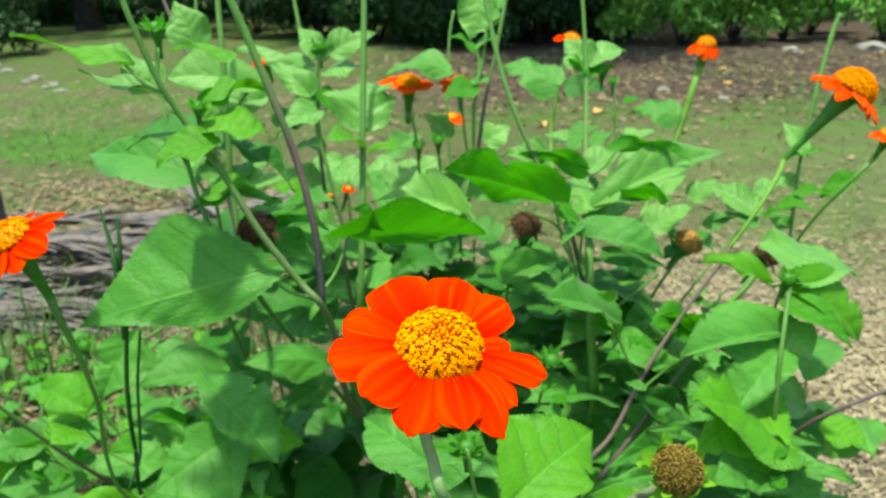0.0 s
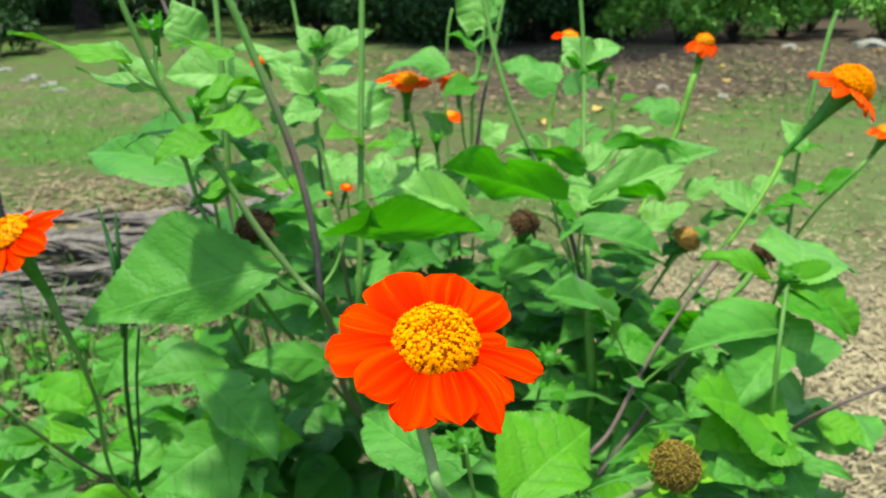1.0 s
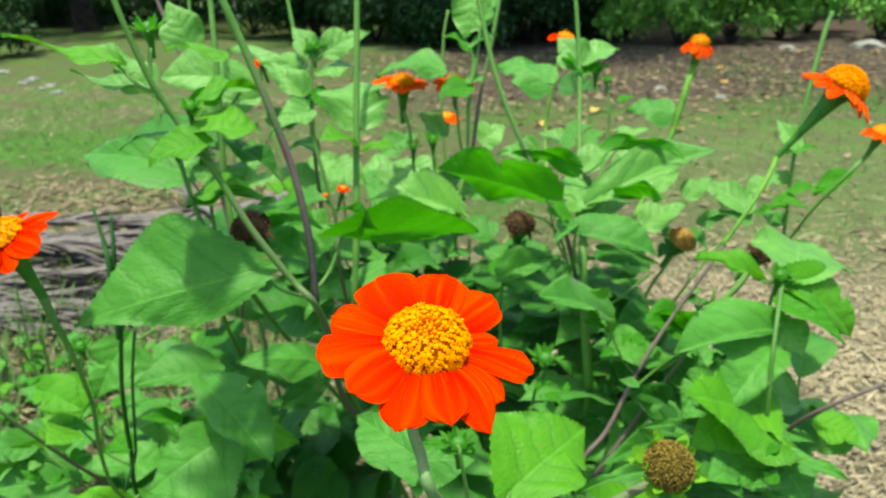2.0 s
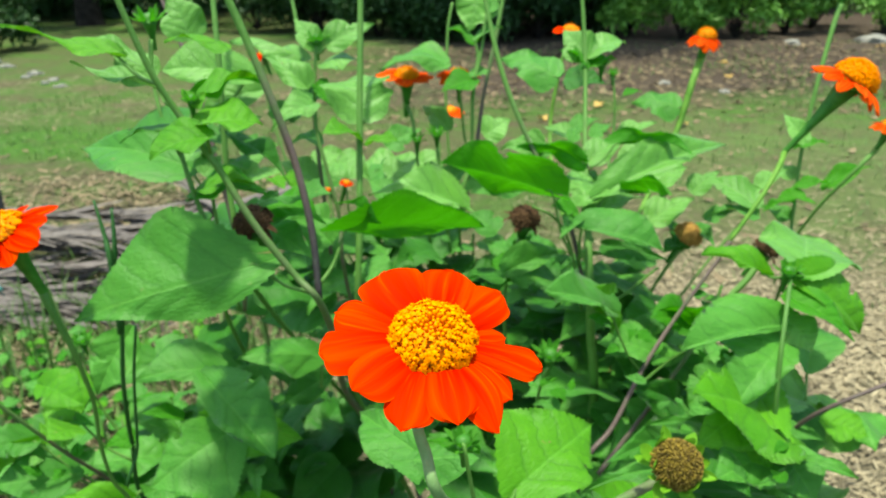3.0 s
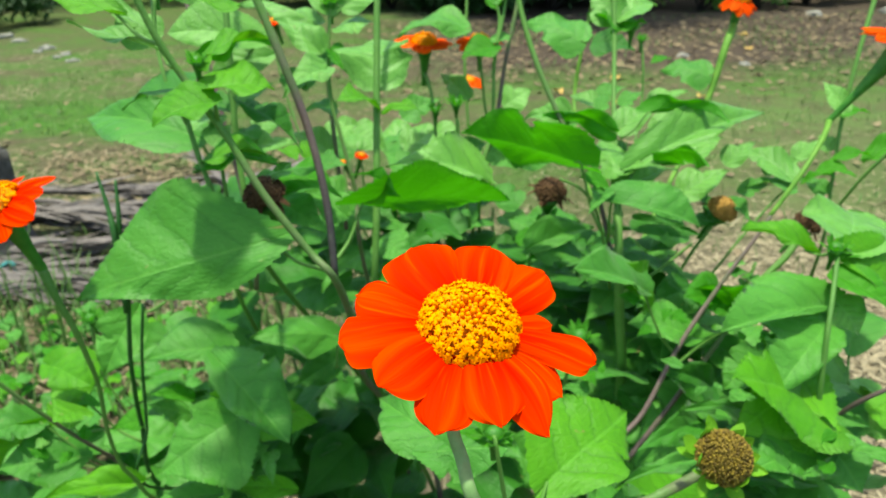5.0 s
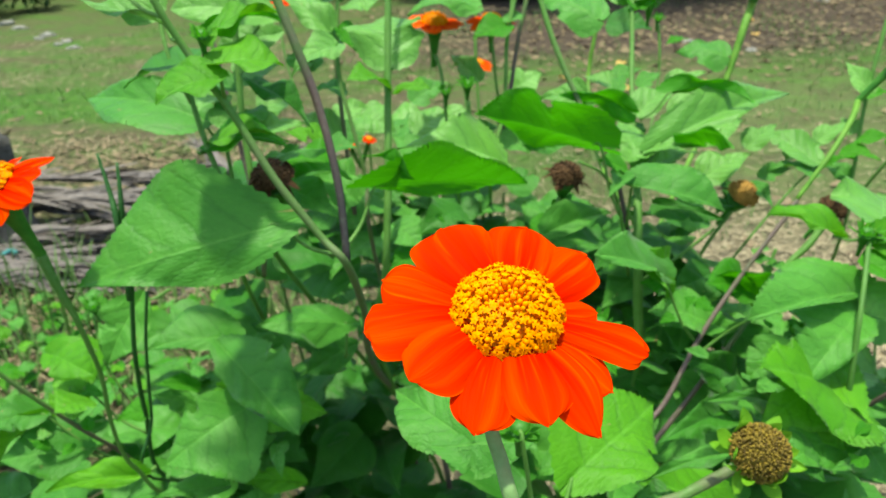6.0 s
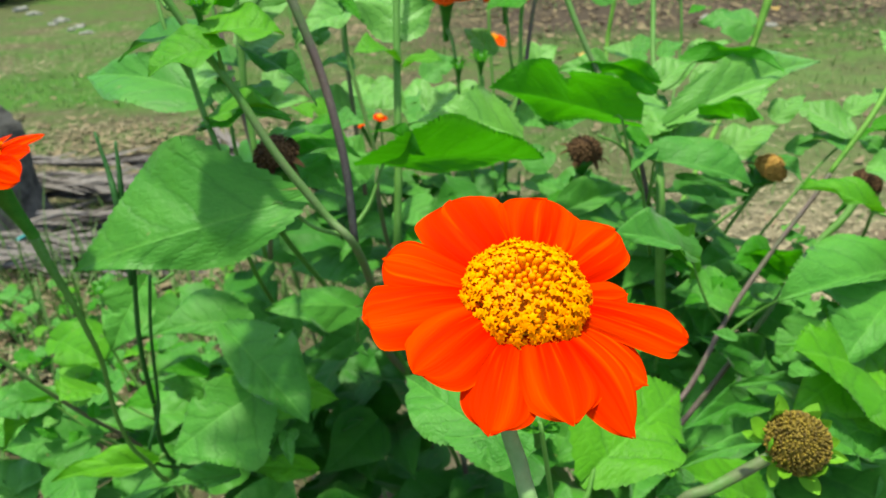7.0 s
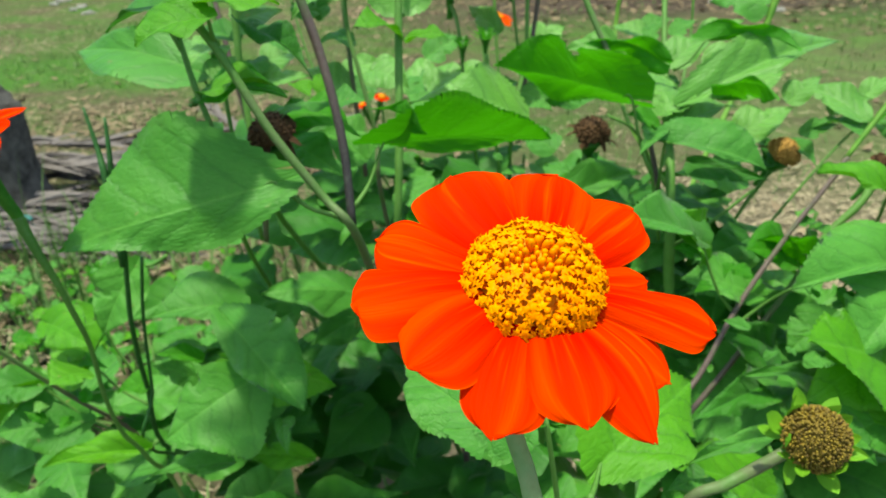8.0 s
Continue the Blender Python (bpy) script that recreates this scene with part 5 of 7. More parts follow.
leaf(branching_plant, (0.159, 0.820, 0.873), (0.210, 0.850, 0.888), (-0.067, -0.364, 0.929), 0.043, "p", 1)
leaf(branching_plant, (0.162, 0.807, 0.867), (0.130, 0.833, 0.879), (0.210, -0.189, 0.959), 0.020, "y", 1)
leaf(branching_plant, (0.158, 0.806, 0.863), (0.197, 0.830, 0.868), (-0.052, -0.125, 0.991), 0.021, "y", 1)
leaf(branching_plant, (0.147, 0.873, 0.844), (0.193, 0.859, 0.839), (-0.088, -0.577, 0.812), 0.040, "d", 0)
bud(branching_plant, (0.182, 0.839, 0.864), (0.000, -0.200, 1.000), 0.014, 56)
flower(branching_plant, (0.165, 0.978, 0.890), (0.200, -0.100, 1.000), 0.026, 0.011, 0.008, 9, 48, gone=(0, 1, 2), florets=50)
stem(branching_plant, [(0.158, 0.972, 0.875), (0.144, 0.949, 0.819), (0.136, 0.927, 0.762), (0.133, 0.820, 0.709), (0.142, 0.642, 0.695)], [0.00222, 0.00252, 0.00222, 0.00185], (0, 0), skin=STEM_LIGHT)
leaf(branching_plant, (0.119, 0.772, 0.861), (0.061, 0.807, 0.880), (-0.076, -0.574, 0.815), 0.051, "m", 5, (0.132, 0.795, 0.864))
leaf(branching_plant, (0.221, 0.716, 0.715), (0.271, 0.731, 0.732), (-0.142, -0.498, 0.856), 0.037, "p", 0)
leaf(branching_plant, (0.195, 0.759, 0.769), (0.245, 0.758, 0.775), (-0.109, -0.467, 0.878), 0.036, "p", 0)
leaf(branching_plant, (0.159, 0.749, 0.800), (0.184, 0.767, 0.809), (-0.068, -0.347, 0.935), 0.018, "m", 0)
leaf(branching_plant, (0.149, 0.797, 0.786), (0.112, 0.823, 0.793), (-0.057, -0.347, 0.936), 0.026, "p", 0)
leaf(branching_plant, (0.066, 0.687, 0.649), (0.128, 0.693, 0.652), (-0.025, -0.310, 0.950), 0.036, "m", 1)
dry_head(branching_plant, (0.082, 0.686, 0.727), (0.100, -0.250, 0.950), 0.017, 62, DRY, 20)
stem(branching_plant, [(0.077, 0.684, 0.708), (0.067, 0.678, 0.680), (0.062, 0.678, 0.626), (0.069, 0.689, 0.517)], [0.00207, 0.00178, 0.00192, 0.00222], (0.2, 0.2))
stem(branching_plant, [(0.080, 0.596, 0.772), (0.102, 0.602, 0.758), (0.119, 0.611, 0.726), (0.136, 0.625, 0.652)], [0.00104, 0.00133, 0.00148], (0, 0))
leaf(branching_plant, (0.259, 0.970, 0.810), (0.233, 0.955, 0.805), (-0.055, -0.224, 0.973), 0.021, "y", 0)
leaf(branching_plant, (0.312, 0.962, 0.789), (0.255, 0.987, 0.794), (-0.165, -0.546, 0.821), 0.051, "m", 5)
flower(branching_plant, (0.352, 0.998, 0.878), (0.120, -0.100, 1.000), 0.028, 0.0125, 0.012, 11, 49, rise=-0.45, orange=True, florets=110, stalk=0.045, foot=0.0050, neck=0.62)
stem(branching_plant, [(0.349, 1.001, 0.848), (0.335, 0.978, 0.827), (0.323, 0.964, 0.791), (0.307, 0.947, 0.750), (0.269, 0.901, 0.690), (0.205, 0.790, 0.631), (0.168, 0.715, 0.577)], [0.0050, 0.0046, 0.0038, 0.0030, 0.00222], (0, 0), skin=STEM_LIGHT)
stem(branching_plant, [(0.214, 0.925, 0.837), (0.216, 0.912, 0.802), (0.213, 0.896, 0.761), (0.185, 0.810, 0.683)], [0.00148, 0.00148, 0.00148], (0, 0))
bud(branching_plant, (0.214, 0.927, 0.840), (0.000, -0.200, 1.000), 0.01, 57)
dry_head(branching_plant, (0.266, 0.724, 0.692), (0.350, -0.350, 0.850), 0.017, 63, DRY_GOLD, 6)
leaf(branching_plant, (0.261, 0.726, 0.682), (0.254, 0.763, 0.699), (-0.139, -0.427, 0.893), 0.017, "d", 0)
leaf(branching_plant, (0.255, 0.727, 0.685), (0.239, 0.714, 0.677), (-0.137, -0.430, 0.892), 0.020, "d", 0)
leaf(branching_plant, (0.276, 0.734, 0.702), (0.290, 0.700, 0.688), (-0.152, -0.434, 0.888), 0.018, "m", 0)
stem(branching_plant, [(0.261, 0.725, 0.679), (0.241, 0.722, 0.646), (0.215, 0.707, 0.610), (0.170, 0.688, 0.563)], [0.00222, 0.00178, 0.00192], (0, 0))
stem(branching_plant, [(0.208, 0.624, 0.699), (0.179, 0.623, 0.672), (0.147, 0.623, 0.647)], [0.00133, 0.00148, 0.00148], (0, 0))
leaf(branching_plant, (0.356, 0.771, 0.711), (0.313, 0.827, 0.729), (-0.181, -0.428, 0.885), 0.036, "p", 0)
leaf(branching_plant, (0.358, 0.767, 0.700), (0.309, 0.777, 0.700), (-0.036, -0.150, 0.988), 0.031, "m", 1)
stem(branching_plant, [(0.356, 0.770, 0.707), (0.326, 0.758, 0.680), (0.267, 0.731, 0.613), (0.200, 0.696, 0.528)], [0.00118, 0.00148, 0.00163], (0, 0))

right_plant = thing("flowering_plant", (0.200, 0.720, 0.000), "plant leaning out with an orange flower on a long stalk", "flower plant", "orange flower plants")
flower(right_plant, (0.381, 0.659, 0.871), (0.530, -0.110, 0.840), 0.040, 0.0215, 0.022, 14, 50, rise=-0.10, orange=True, florets=620, grain=0.075, stalk=0.084, neck=0.56, foot=0.0028, axis=(0.580, -0.090, 0.810))
stem(right_plant, [(0.332, 0.667, 0.802), (0.316, 0.640, 0.793), (0.295, 0.620, 0.770), (0.265, 0.603, 0.733)], [0.0029, 0.0025, 0.0022, 0.002], (0, 0), skin=STEM_LIGHT)
stem(right_plant, [(0.266, 0.603, 0.734), (0.253, 0.594, 0.718), (0.218, 0.573, 0.678), (0.182, 0.545, 0.637), (0.150, 0.515, 0.591), (0.123, 0.507, 0.544), (0.140, 0.620, 0.300), (0.180, 0.700, 0.100), (0.200, 0.720, -0.020)], [0.00192, 0.00192, 0.00207, 0.00222, 0.00237, 0.00266, 0.00333], (0.7, 0.88))
stem(right_plant, [(0.319, 0.652, 0.696), (0.301, 0.638, 0.677), (0.271, 0.623, 0.653), (0.234, 0.591, 0.616), (0.183, 0.551, 0.571), (0.144, 0.532, 0.524)], [0.00385, 0.00326, 0.00222, 0.00222, 0.00252], (-0.2, 0.9))
dry_head(right_plant, (0.323, 0.655, 0.704), (0.500, -0.100, 0.850), 0.014, 64, DRY, 12)
stem(right_plant, [(0.178, 0.538, 0.621), (0.198, 0.537, 0.643), (0.210, 0.524, 0.664)], [0.00148, 0.00118, 0.00089], (0, 0))

rear_plant = thing("flowering_plant", (0.500, 1.050, 0.000), "thin upright plant with a green bud on top", "flower plant", "orange flower plants")
bud(rear_plant, (0.487, 0.917, 0.937), (0.100, -0.100, 1.000), 0.022, 58)
stem(rear_plant, [(0.482, 0.911, 0.923), (0.471, 0.899, 0.893), (0.450, 0.871, 0.822), (0.437, 0.852, 0.749), (0.431, 0.833, 0.673), (0.429, 0.829, 0.581), (0.480, 1.020, 0.200), (0.500, 1.050, -0.020)], [0.0034, 0.00252, 0.00222, 0.00207, 0.00222], (0, 0))
flower(rear_plant, (0.484, 0.757, 0.805), (0.350, -0.100, 0.900), 0.022, 0.011, 0.009, 11, 59, rise=-0.2, orange=True, florets=50, stalk=0.028)
stem(rear_plant, [(0.474, 0.760, 0.779), (0.453, 0.750, 0.762), (0.427, 0.764, 0.715), (0.412, 0.785, 0.662)], [0.00296, 0.00207, 0.00163], (0, 0))
leaf(rear_plant, (0.437, 0.848, 0.766), (0.423, 0.887, 0.793), (-0.295, -0.616, 0.730), 0.023, "p", 0)
leaf(rear_plant, (0.427, 0.846, 0.760), (0.467, 0.848, 0.762), (-0.045, -0.094, 0.995), 0.018, "y", 1)
leaf(rear_plant, (0.425, 0.827, 0.714), (0.470, 0.827, 0.716), (-0.045, -0.092, 0.995), 0.020, "y", 1)
leaf(rear_plant, (0.463, 0.828, 0.713), (0.527, 0.847, 0.731), (-0.162, -0.304, 0.939), 0.025, "y", 1)
leaf(rear_plant, (0.422, 0.821, 0.698), (0.378, 0.803, 0.690), (-0.093, -0.198, 0.976), 0.017, "y", 1)
leaf(rear_plant, (0.431, 0.851, 0.720), (0.424, 0.873, 0.732), (-0.258, -0.548, 0.795), 0.022, "p", 0)
leaf(rear_plant, (0.427, 0.833, 0.673), (0.398, 0.860, 0.679), (-0.200, -0.418, 0.886), 0.023, "m", 1)

bud_plant = thing("flowering_plant", (0.350, 0.620, 0.000), "low leafy plant with a green bud in the middle", "flower plant", "orange flower plants")
bud(bud_plant, (0.296, 0.544, 0.728), (0.000, -0.250, 1.000), 0.014, 60)
stem(bud_plant, [(0.295, 0.536, 0.724), (0.281, 0.505, 0.704), (0.273, 0.485, 0.675), (0.274, 0.478, 0.619), (0.290, 0.500, 0.565), (0.340, 0.620, 0.200), (0.350, 0.620, -0.020)], [0.0019, 0.0019, 0.0020, 0.0022, 0.0024, 0.00266], (-0.6, -0.3))
stem(bud_plant, [(0.367, 0.482, 0.658), (0.330, 0.476, 0.645), (0.307, 0.487, 0.619), (0.295, 0.511, 0.573)], [0.00163, 0.00178, 0.00192], (0.9, 0.9))

low_plant = thing("flowering_plant", (-0.350, 0.950, 0.000), "low leafy growth at the foot of the plants", "flower plant", "orange flower plants")
leaf(low_plant, (-0.164, 0.764, 0.583), (-0.202, 0.739, 0.573), (0.112, -0.517, 0.849), 0.040, "d", 0)
stem(low_plant, [(-0.271, 0.511, 0.711), (-0.281, 0.515, 0.665), (-0.289, 0.521, 0.627), (-0.309, 0.553, 0.547), (-0.326, 0.595, 0.434), (-0.360, 0.850, 0.200)], [0.0018, 0.0020, 0.0022, 0.0026], (-1, -1))
stem(low_plant, [(-0.269, 0.525, 0.690), (-0.280, 0.525, 0.636), (-0.295, 0.535, 0.554), (-0.313, 0.547, 0.476), (-0.340, 0.850, 0.200), (-0.350, 0.950, -0.020)], [0.00133, 0.00148, 0.00163, 0.00222], (-1, -1))
stem(low_plant, [(-0.285, 0.527, 0.804), (-0.276, 0.516, 0.776), (-0.271, 0.507, 0.755), (-0.273, 0.504, 0.693)], [0.0010, 0.0024, 0.0022], (-1, -1))
stem(low_plant, [(-0.270, 0.524, 0.798), (-0.268, 0.514, 0.772), (-0.272, 0.509, 0.733), (-0.273, 0.504, 0.693)], [0.0010, 0.0024, 0.0022], (-1, -1))
stem(low_plant, [(-0.399, 0.487, 0.654), (-0.374, 0.507, 0.597), (-0.359, 0.531, 0.547), (-0.345, 0.563, 0.491), (-0.332, 0.590, 0.423)], [0.00178, 0.00178, 0.00192, 0.00222], (0.3, 0.9))
stem(low_plant, [(-0.356, 0.599, 0.583), (-0.418, 0.616, 0.493), (-0.375, 0.617, 0.492), (-0.344, 0.617, 0.492)], [0.00074, 0.00104, 0.00104], (0, 0))

undergrowth_a = thing("leafy_undergrowth", (-0.250, 0.950, 0.000), "dense lower leaves with shade put into their dark green", "undergrowth", "lower growth")

undergrowth_b = thing("leafy_undergrowth", (-0.120, 1.000, 0.000), "dense lower leaves with shade put into their dark green", "undergrowth", "lower growth")

undergrowth_c = thing("leafy_undergrowth", (0.030, 0.980, 0.000), "dense lower leaves with shade put into their dark green", "undergrowth", "lower growth")

undergrowth_d = thing("leafy_undergrowth", (0.160, 0.920, 0.000), "dense lower leaves with shade put into their dark green", "undergrowth", "lower growth")

undergrowth_e = thing("leafy_undergrowth", (0.280, 0.800, 0.000), "dense lower leaves with shade put into their dark green", "undergrowth", "lower growth")
# Tint d carries the shade of the inner growth in its colour.
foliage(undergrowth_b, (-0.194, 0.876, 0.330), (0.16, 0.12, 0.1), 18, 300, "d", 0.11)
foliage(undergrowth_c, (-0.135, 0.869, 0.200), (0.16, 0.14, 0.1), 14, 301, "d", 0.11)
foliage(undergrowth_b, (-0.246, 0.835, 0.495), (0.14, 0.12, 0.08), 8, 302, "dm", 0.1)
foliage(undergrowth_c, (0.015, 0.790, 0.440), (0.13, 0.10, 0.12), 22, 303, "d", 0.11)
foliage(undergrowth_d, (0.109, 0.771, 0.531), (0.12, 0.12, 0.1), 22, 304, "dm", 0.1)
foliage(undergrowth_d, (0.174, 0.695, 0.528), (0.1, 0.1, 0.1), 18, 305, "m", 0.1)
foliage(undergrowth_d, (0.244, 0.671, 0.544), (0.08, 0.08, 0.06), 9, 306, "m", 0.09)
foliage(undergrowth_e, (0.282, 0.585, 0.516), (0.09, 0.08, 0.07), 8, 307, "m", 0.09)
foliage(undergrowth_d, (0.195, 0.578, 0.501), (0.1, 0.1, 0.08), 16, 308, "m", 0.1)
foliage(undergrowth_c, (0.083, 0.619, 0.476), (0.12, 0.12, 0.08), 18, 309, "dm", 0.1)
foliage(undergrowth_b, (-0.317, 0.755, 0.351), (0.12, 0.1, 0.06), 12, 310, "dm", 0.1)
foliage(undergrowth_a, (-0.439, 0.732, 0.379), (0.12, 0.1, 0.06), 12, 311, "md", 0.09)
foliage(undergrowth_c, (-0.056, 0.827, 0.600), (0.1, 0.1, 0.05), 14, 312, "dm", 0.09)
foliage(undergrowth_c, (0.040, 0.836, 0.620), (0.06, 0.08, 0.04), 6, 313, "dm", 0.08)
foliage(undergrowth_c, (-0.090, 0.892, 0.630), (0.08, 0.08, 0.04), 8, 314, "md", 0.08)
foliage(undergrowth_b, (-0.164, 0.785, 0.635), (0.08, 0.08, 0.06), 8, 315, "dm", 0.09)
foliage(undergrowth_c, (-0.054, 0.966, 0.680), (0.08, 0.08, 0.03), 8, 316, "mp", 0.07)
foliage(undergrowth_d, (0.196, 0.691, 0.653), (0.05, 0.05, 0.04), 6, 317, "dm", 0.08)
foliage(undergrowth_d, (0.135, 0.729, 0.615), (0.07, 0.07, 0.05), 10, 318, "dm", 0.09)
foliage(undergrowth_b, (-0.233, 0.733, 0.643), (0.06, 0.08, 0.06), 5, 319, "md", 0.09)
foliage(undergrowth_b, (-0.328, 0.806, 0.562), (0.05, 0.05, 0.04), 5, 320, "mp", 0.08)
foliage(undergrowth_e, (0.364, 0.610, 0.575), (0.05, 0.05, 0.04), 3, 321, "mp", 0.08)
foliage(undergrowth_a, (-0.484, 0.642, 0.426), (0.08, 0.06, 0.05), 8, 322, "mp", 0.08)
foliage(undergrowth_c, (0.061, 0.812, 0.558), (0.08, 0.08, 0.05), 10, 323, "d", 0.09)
stem(undergrowth_a, [(-0.287, 0.900, 0.620), (-0.275, 0.950, 0.400), (-0.250, 0.970, 0.150), (-0.250, 0.970, -0.020)], [0.00185, 0.00259, 0.00296, 0.00333], (0.2, 0.8))
stem(undergrowth_b, [(-0.138, 0.950, 0.620), (-0.132, 1.000, 0.400), (-0.120, 1.020, 0.150), (-0.120, 1.020, -0.020)], [0.00185, 0.00259, 0.00296, 0.00333], (0.2, 0.8))
stem(undergrowth_c, [(0.034, 0.930, 0.620), (0.033, 0.980, 0.400), (0.030, 1.000, 0.150), (0.030, 1.000, -0.020)], [0.00185, 0.00259, 0.00296, 0.00333], (0.2, 0.8))
stem(undergrowth_d, [(0.184, 0.870, 0.620), (0.176, 0.920, 0.400), (0.160, 0.940, 0.150), (0.160, 0.940, -0.020)], [0.00185, 0.00259, 0.00296, 0.00333], (0.2, 0.8))
stem(undergrowth_e, [(0.322, 0.750, 0.620), (0.308, 0.800, 0.400), (0.280, 0.820, 0.150), (0.280, 0.820, -0.020)], [0.00185, 0.00259, 0.00296, 0.00333], (0.2, 0.8))
bud(branching_plant, (0.089, 0.503, 0.671), (0.000, -0.300, 1.000), 0.016, 67)
stem(branching_plant, [(0.087, 0.499, 0.662), (0.081, 0.508, 0.629), (0.080, 0.541, 0.550)], [0.00133, 0.00148, 0.00148], (0, 0))
bud(left_plant, (-0.450, 0.746, 0.552), (0.000, -0.300, 1.000), 0.016, 68)
stem(left_plant, [(-0.450, 0.743, 0.544), (-0.443, 0.727, 0.502), (-0.423, 0.704, 0.443)], [0.00111, 0.00133, 0.00148], (0, 0))

weed = thing("weed", (-1.099, 1.570, 0.000), "low small-leaved green weed on the ground", "weed", "weeds")
foliage(weed, (-1.099, 1.570, 0.050), (0.196, 0.168, 0.05), 30, 400, "mmby", 0.05)

weed = thing("weed", (-0.918, 1.413, 0.000), "low small-leaved green weed on the ground", "weed", "weeds")
foliage(weed, (-0.918, 1.413, 0.050), (0.168, 0.140, 0.05), 24, 401, "mmby", 0.05)

weed = thing("weed", (-0.987, 1.322, 0.000), "low small-leaved green weed on the ground", "weed", "weeds")
foliage(weed, (-0.987, 1.322, 0.050), (0.140, 0.140, 0.05), 20, 402, "mmby", 0.05)

weed = thing("weed", (-0.895, 1.569, 0.000), "low small-leaved green weed on the ground", "weed", "weeds")
foliage(weed, (-0.895, 1.569, 0.050), (0.168, 0.140, 0.05), 12, 403, "mmby", 0.045)

weed = thing("weed", (-0.743, 1.627, 0.000), "low small-leaved green weed on the ground", "weed", "weeds")
foliage(weed, (-0.743, 1.627, 0.050), (0.196, 0.140, 0.05), 16, 404, "mmby", 0.05)

weed = thing("weed", (-0.835, 1.202, 0.000), "low small-leaved green weed on the ground", "weed", "weeds")
foliage(weed, (-0.835, 1.202, 0.050), (0.196, 0.140, 0.05), 20, 405, "mmby", 0.055)

weed = thing("weed", (-0.720, 1.322, 0.000), "low small-leaved green weed on the ground", "weed", "weeds")
foliage(weed, (-0.720, 1.322, 0.050), (0.168, 0.140, 0.05), 16, 406, "mmby", 0.05)

weed = thing("weed", (-0.608, 1.366, 0.000), "low small-leaved green weed on the ground", "weed", "weeds")
foliage(weed, (-0.608, 1.366, 0.050), (0.140, 0.140, 0.05), 12, 407, "mmby", 0.05)

weed = thing("weed", (-0.899, 1.130, 0.000), "low small-leaved green weed on the ground", "weed", "weeds")
foliage(weed, (-0.899, 1.130, 0.050), (0.140, 0.140, 0.05), 10, 408, "mmby", 0.055)
leaf(branching_plant, (0.152, 0.719, 0.780), (0.197, 0.748, 0.800), (-0.092, -0.469, 0.878), 0.031, "p", 0)
leaf(branching_plant, (0.213, 0.849, 0.778), (0.258, 0.860, 0.788), (-0.096, -0.411, 0.907), 0.025, "p", 0)
leaf(branching_plant, (0.226, 0.748, 0.740), (0.273, 0.768, 0.760), (-0.144, -0.512, 0.847), 0.035, "p", 1)
leaf(branching_plant, (0.280, 0.767, 0.731), (0.314, 0.783, 0.748), (-0.172, -0.505, 0.846), 0.027, "p", 0)
leaf(branching_plant, (0.254, 0.778, 0.762), (0.293, 0.788, 0.771), (-0.120, -0.396, 0.910), 0.026, "m", 1)
leaf(branching_plant, (0.160, 0.900, 0.774), (0.198, 0.915, 0.784), (-0.069, -0.417, 0.906), 0.026, "m", 0)
leaf(rear_plant, (0.380, 0.828, 0.718), (0.419, 0.841, 0.733), (-0.188, -0.435, 0.880), 0.022, "p", 0)
leaf(rear_plant, (0.339, 0.801, 0.706), (0.382, 0.812, 0.719), (-0.172, -0.434, 0.885), 0.024, "p", 1)
leaf(rear_plant, (0.409, 0.824, 0.706), (0.441, 0.801, 0.703), (-0.145, -0.313, 0.939), 0.025, "y", 0)
leaf(rear_plant, (0.303, 0.774, 0.694), (0.340, 0.781, 0.702), (-0.136, -0.372, 0.918), 0.022, "m", 0)
leaf(back_plant, (-0.082, 0.923, 0.708), (-0.042, 0.946, 0.721), (0.049, -0.535, 0.844), 0.041, "p", 0)
leaf(back_plant, (-0.171, 0.878, 0.737), (-0.130, 0.899, 0.745), (0.104, -0.534, 0.839), 0.035, "p", 1)
leaf(back_plant, (-0.137, 0.842, 0.725), (-0.182, 0.849, 0.733), (0.088, -0.528, 0.844), 0.035, "m", 0)
leaf(back_plant, (-0.017, 0.870, 0.708), (0.027, 0.891, 0.720), (0.014, -0.531, 0.847), 0.039, "m", 1)
leaf(back_plant, (0.028, 0.930, 0.721), (0.069, 0.950, 0.735), (-0.012, -0.542, 0.841), 0.037, "p", 0)
leaf(back_plant, (-0.067, 0.863, 0.693), (-0.105, 0.889, 0.710), (0.046, -0.523, 0.851), 0.038, "m", 0)
leaf(back_plant, (-0.219, 0.735, 0.784), (-0.186, 0.757, 0.791), (0.135, -0.464, 0.875), 0.035, "p", 0)
leaf(back_plant, (0.059, 0.803, 0.671), (0.025, 0.828, 0.685), (-0.029, -0.509, 0.861), 0.039, "m", 0)
leaf(back_plant, (-0.128, 0.742, 0.660), (-0.166, 0.758, 0.675), (0.097, -0.546, 0.832), 0.037, "m", 1)
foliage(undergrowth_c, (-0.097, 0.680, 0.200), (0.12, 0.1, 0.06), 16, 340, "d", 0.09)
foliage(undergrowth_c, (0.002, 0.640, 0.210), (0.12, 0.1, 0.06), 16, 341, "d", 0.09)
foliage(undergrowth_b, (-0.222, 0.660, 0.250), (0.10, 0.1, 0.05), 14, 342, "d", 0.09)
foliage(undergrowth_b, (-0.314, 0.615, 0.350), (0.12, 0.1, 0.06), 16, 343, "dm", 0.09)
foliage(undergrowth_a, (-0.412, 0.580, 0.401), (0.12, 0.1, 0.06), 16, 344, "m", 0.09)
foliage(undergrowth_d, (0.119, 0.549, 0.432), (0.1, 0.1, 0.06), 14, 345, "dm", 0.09)
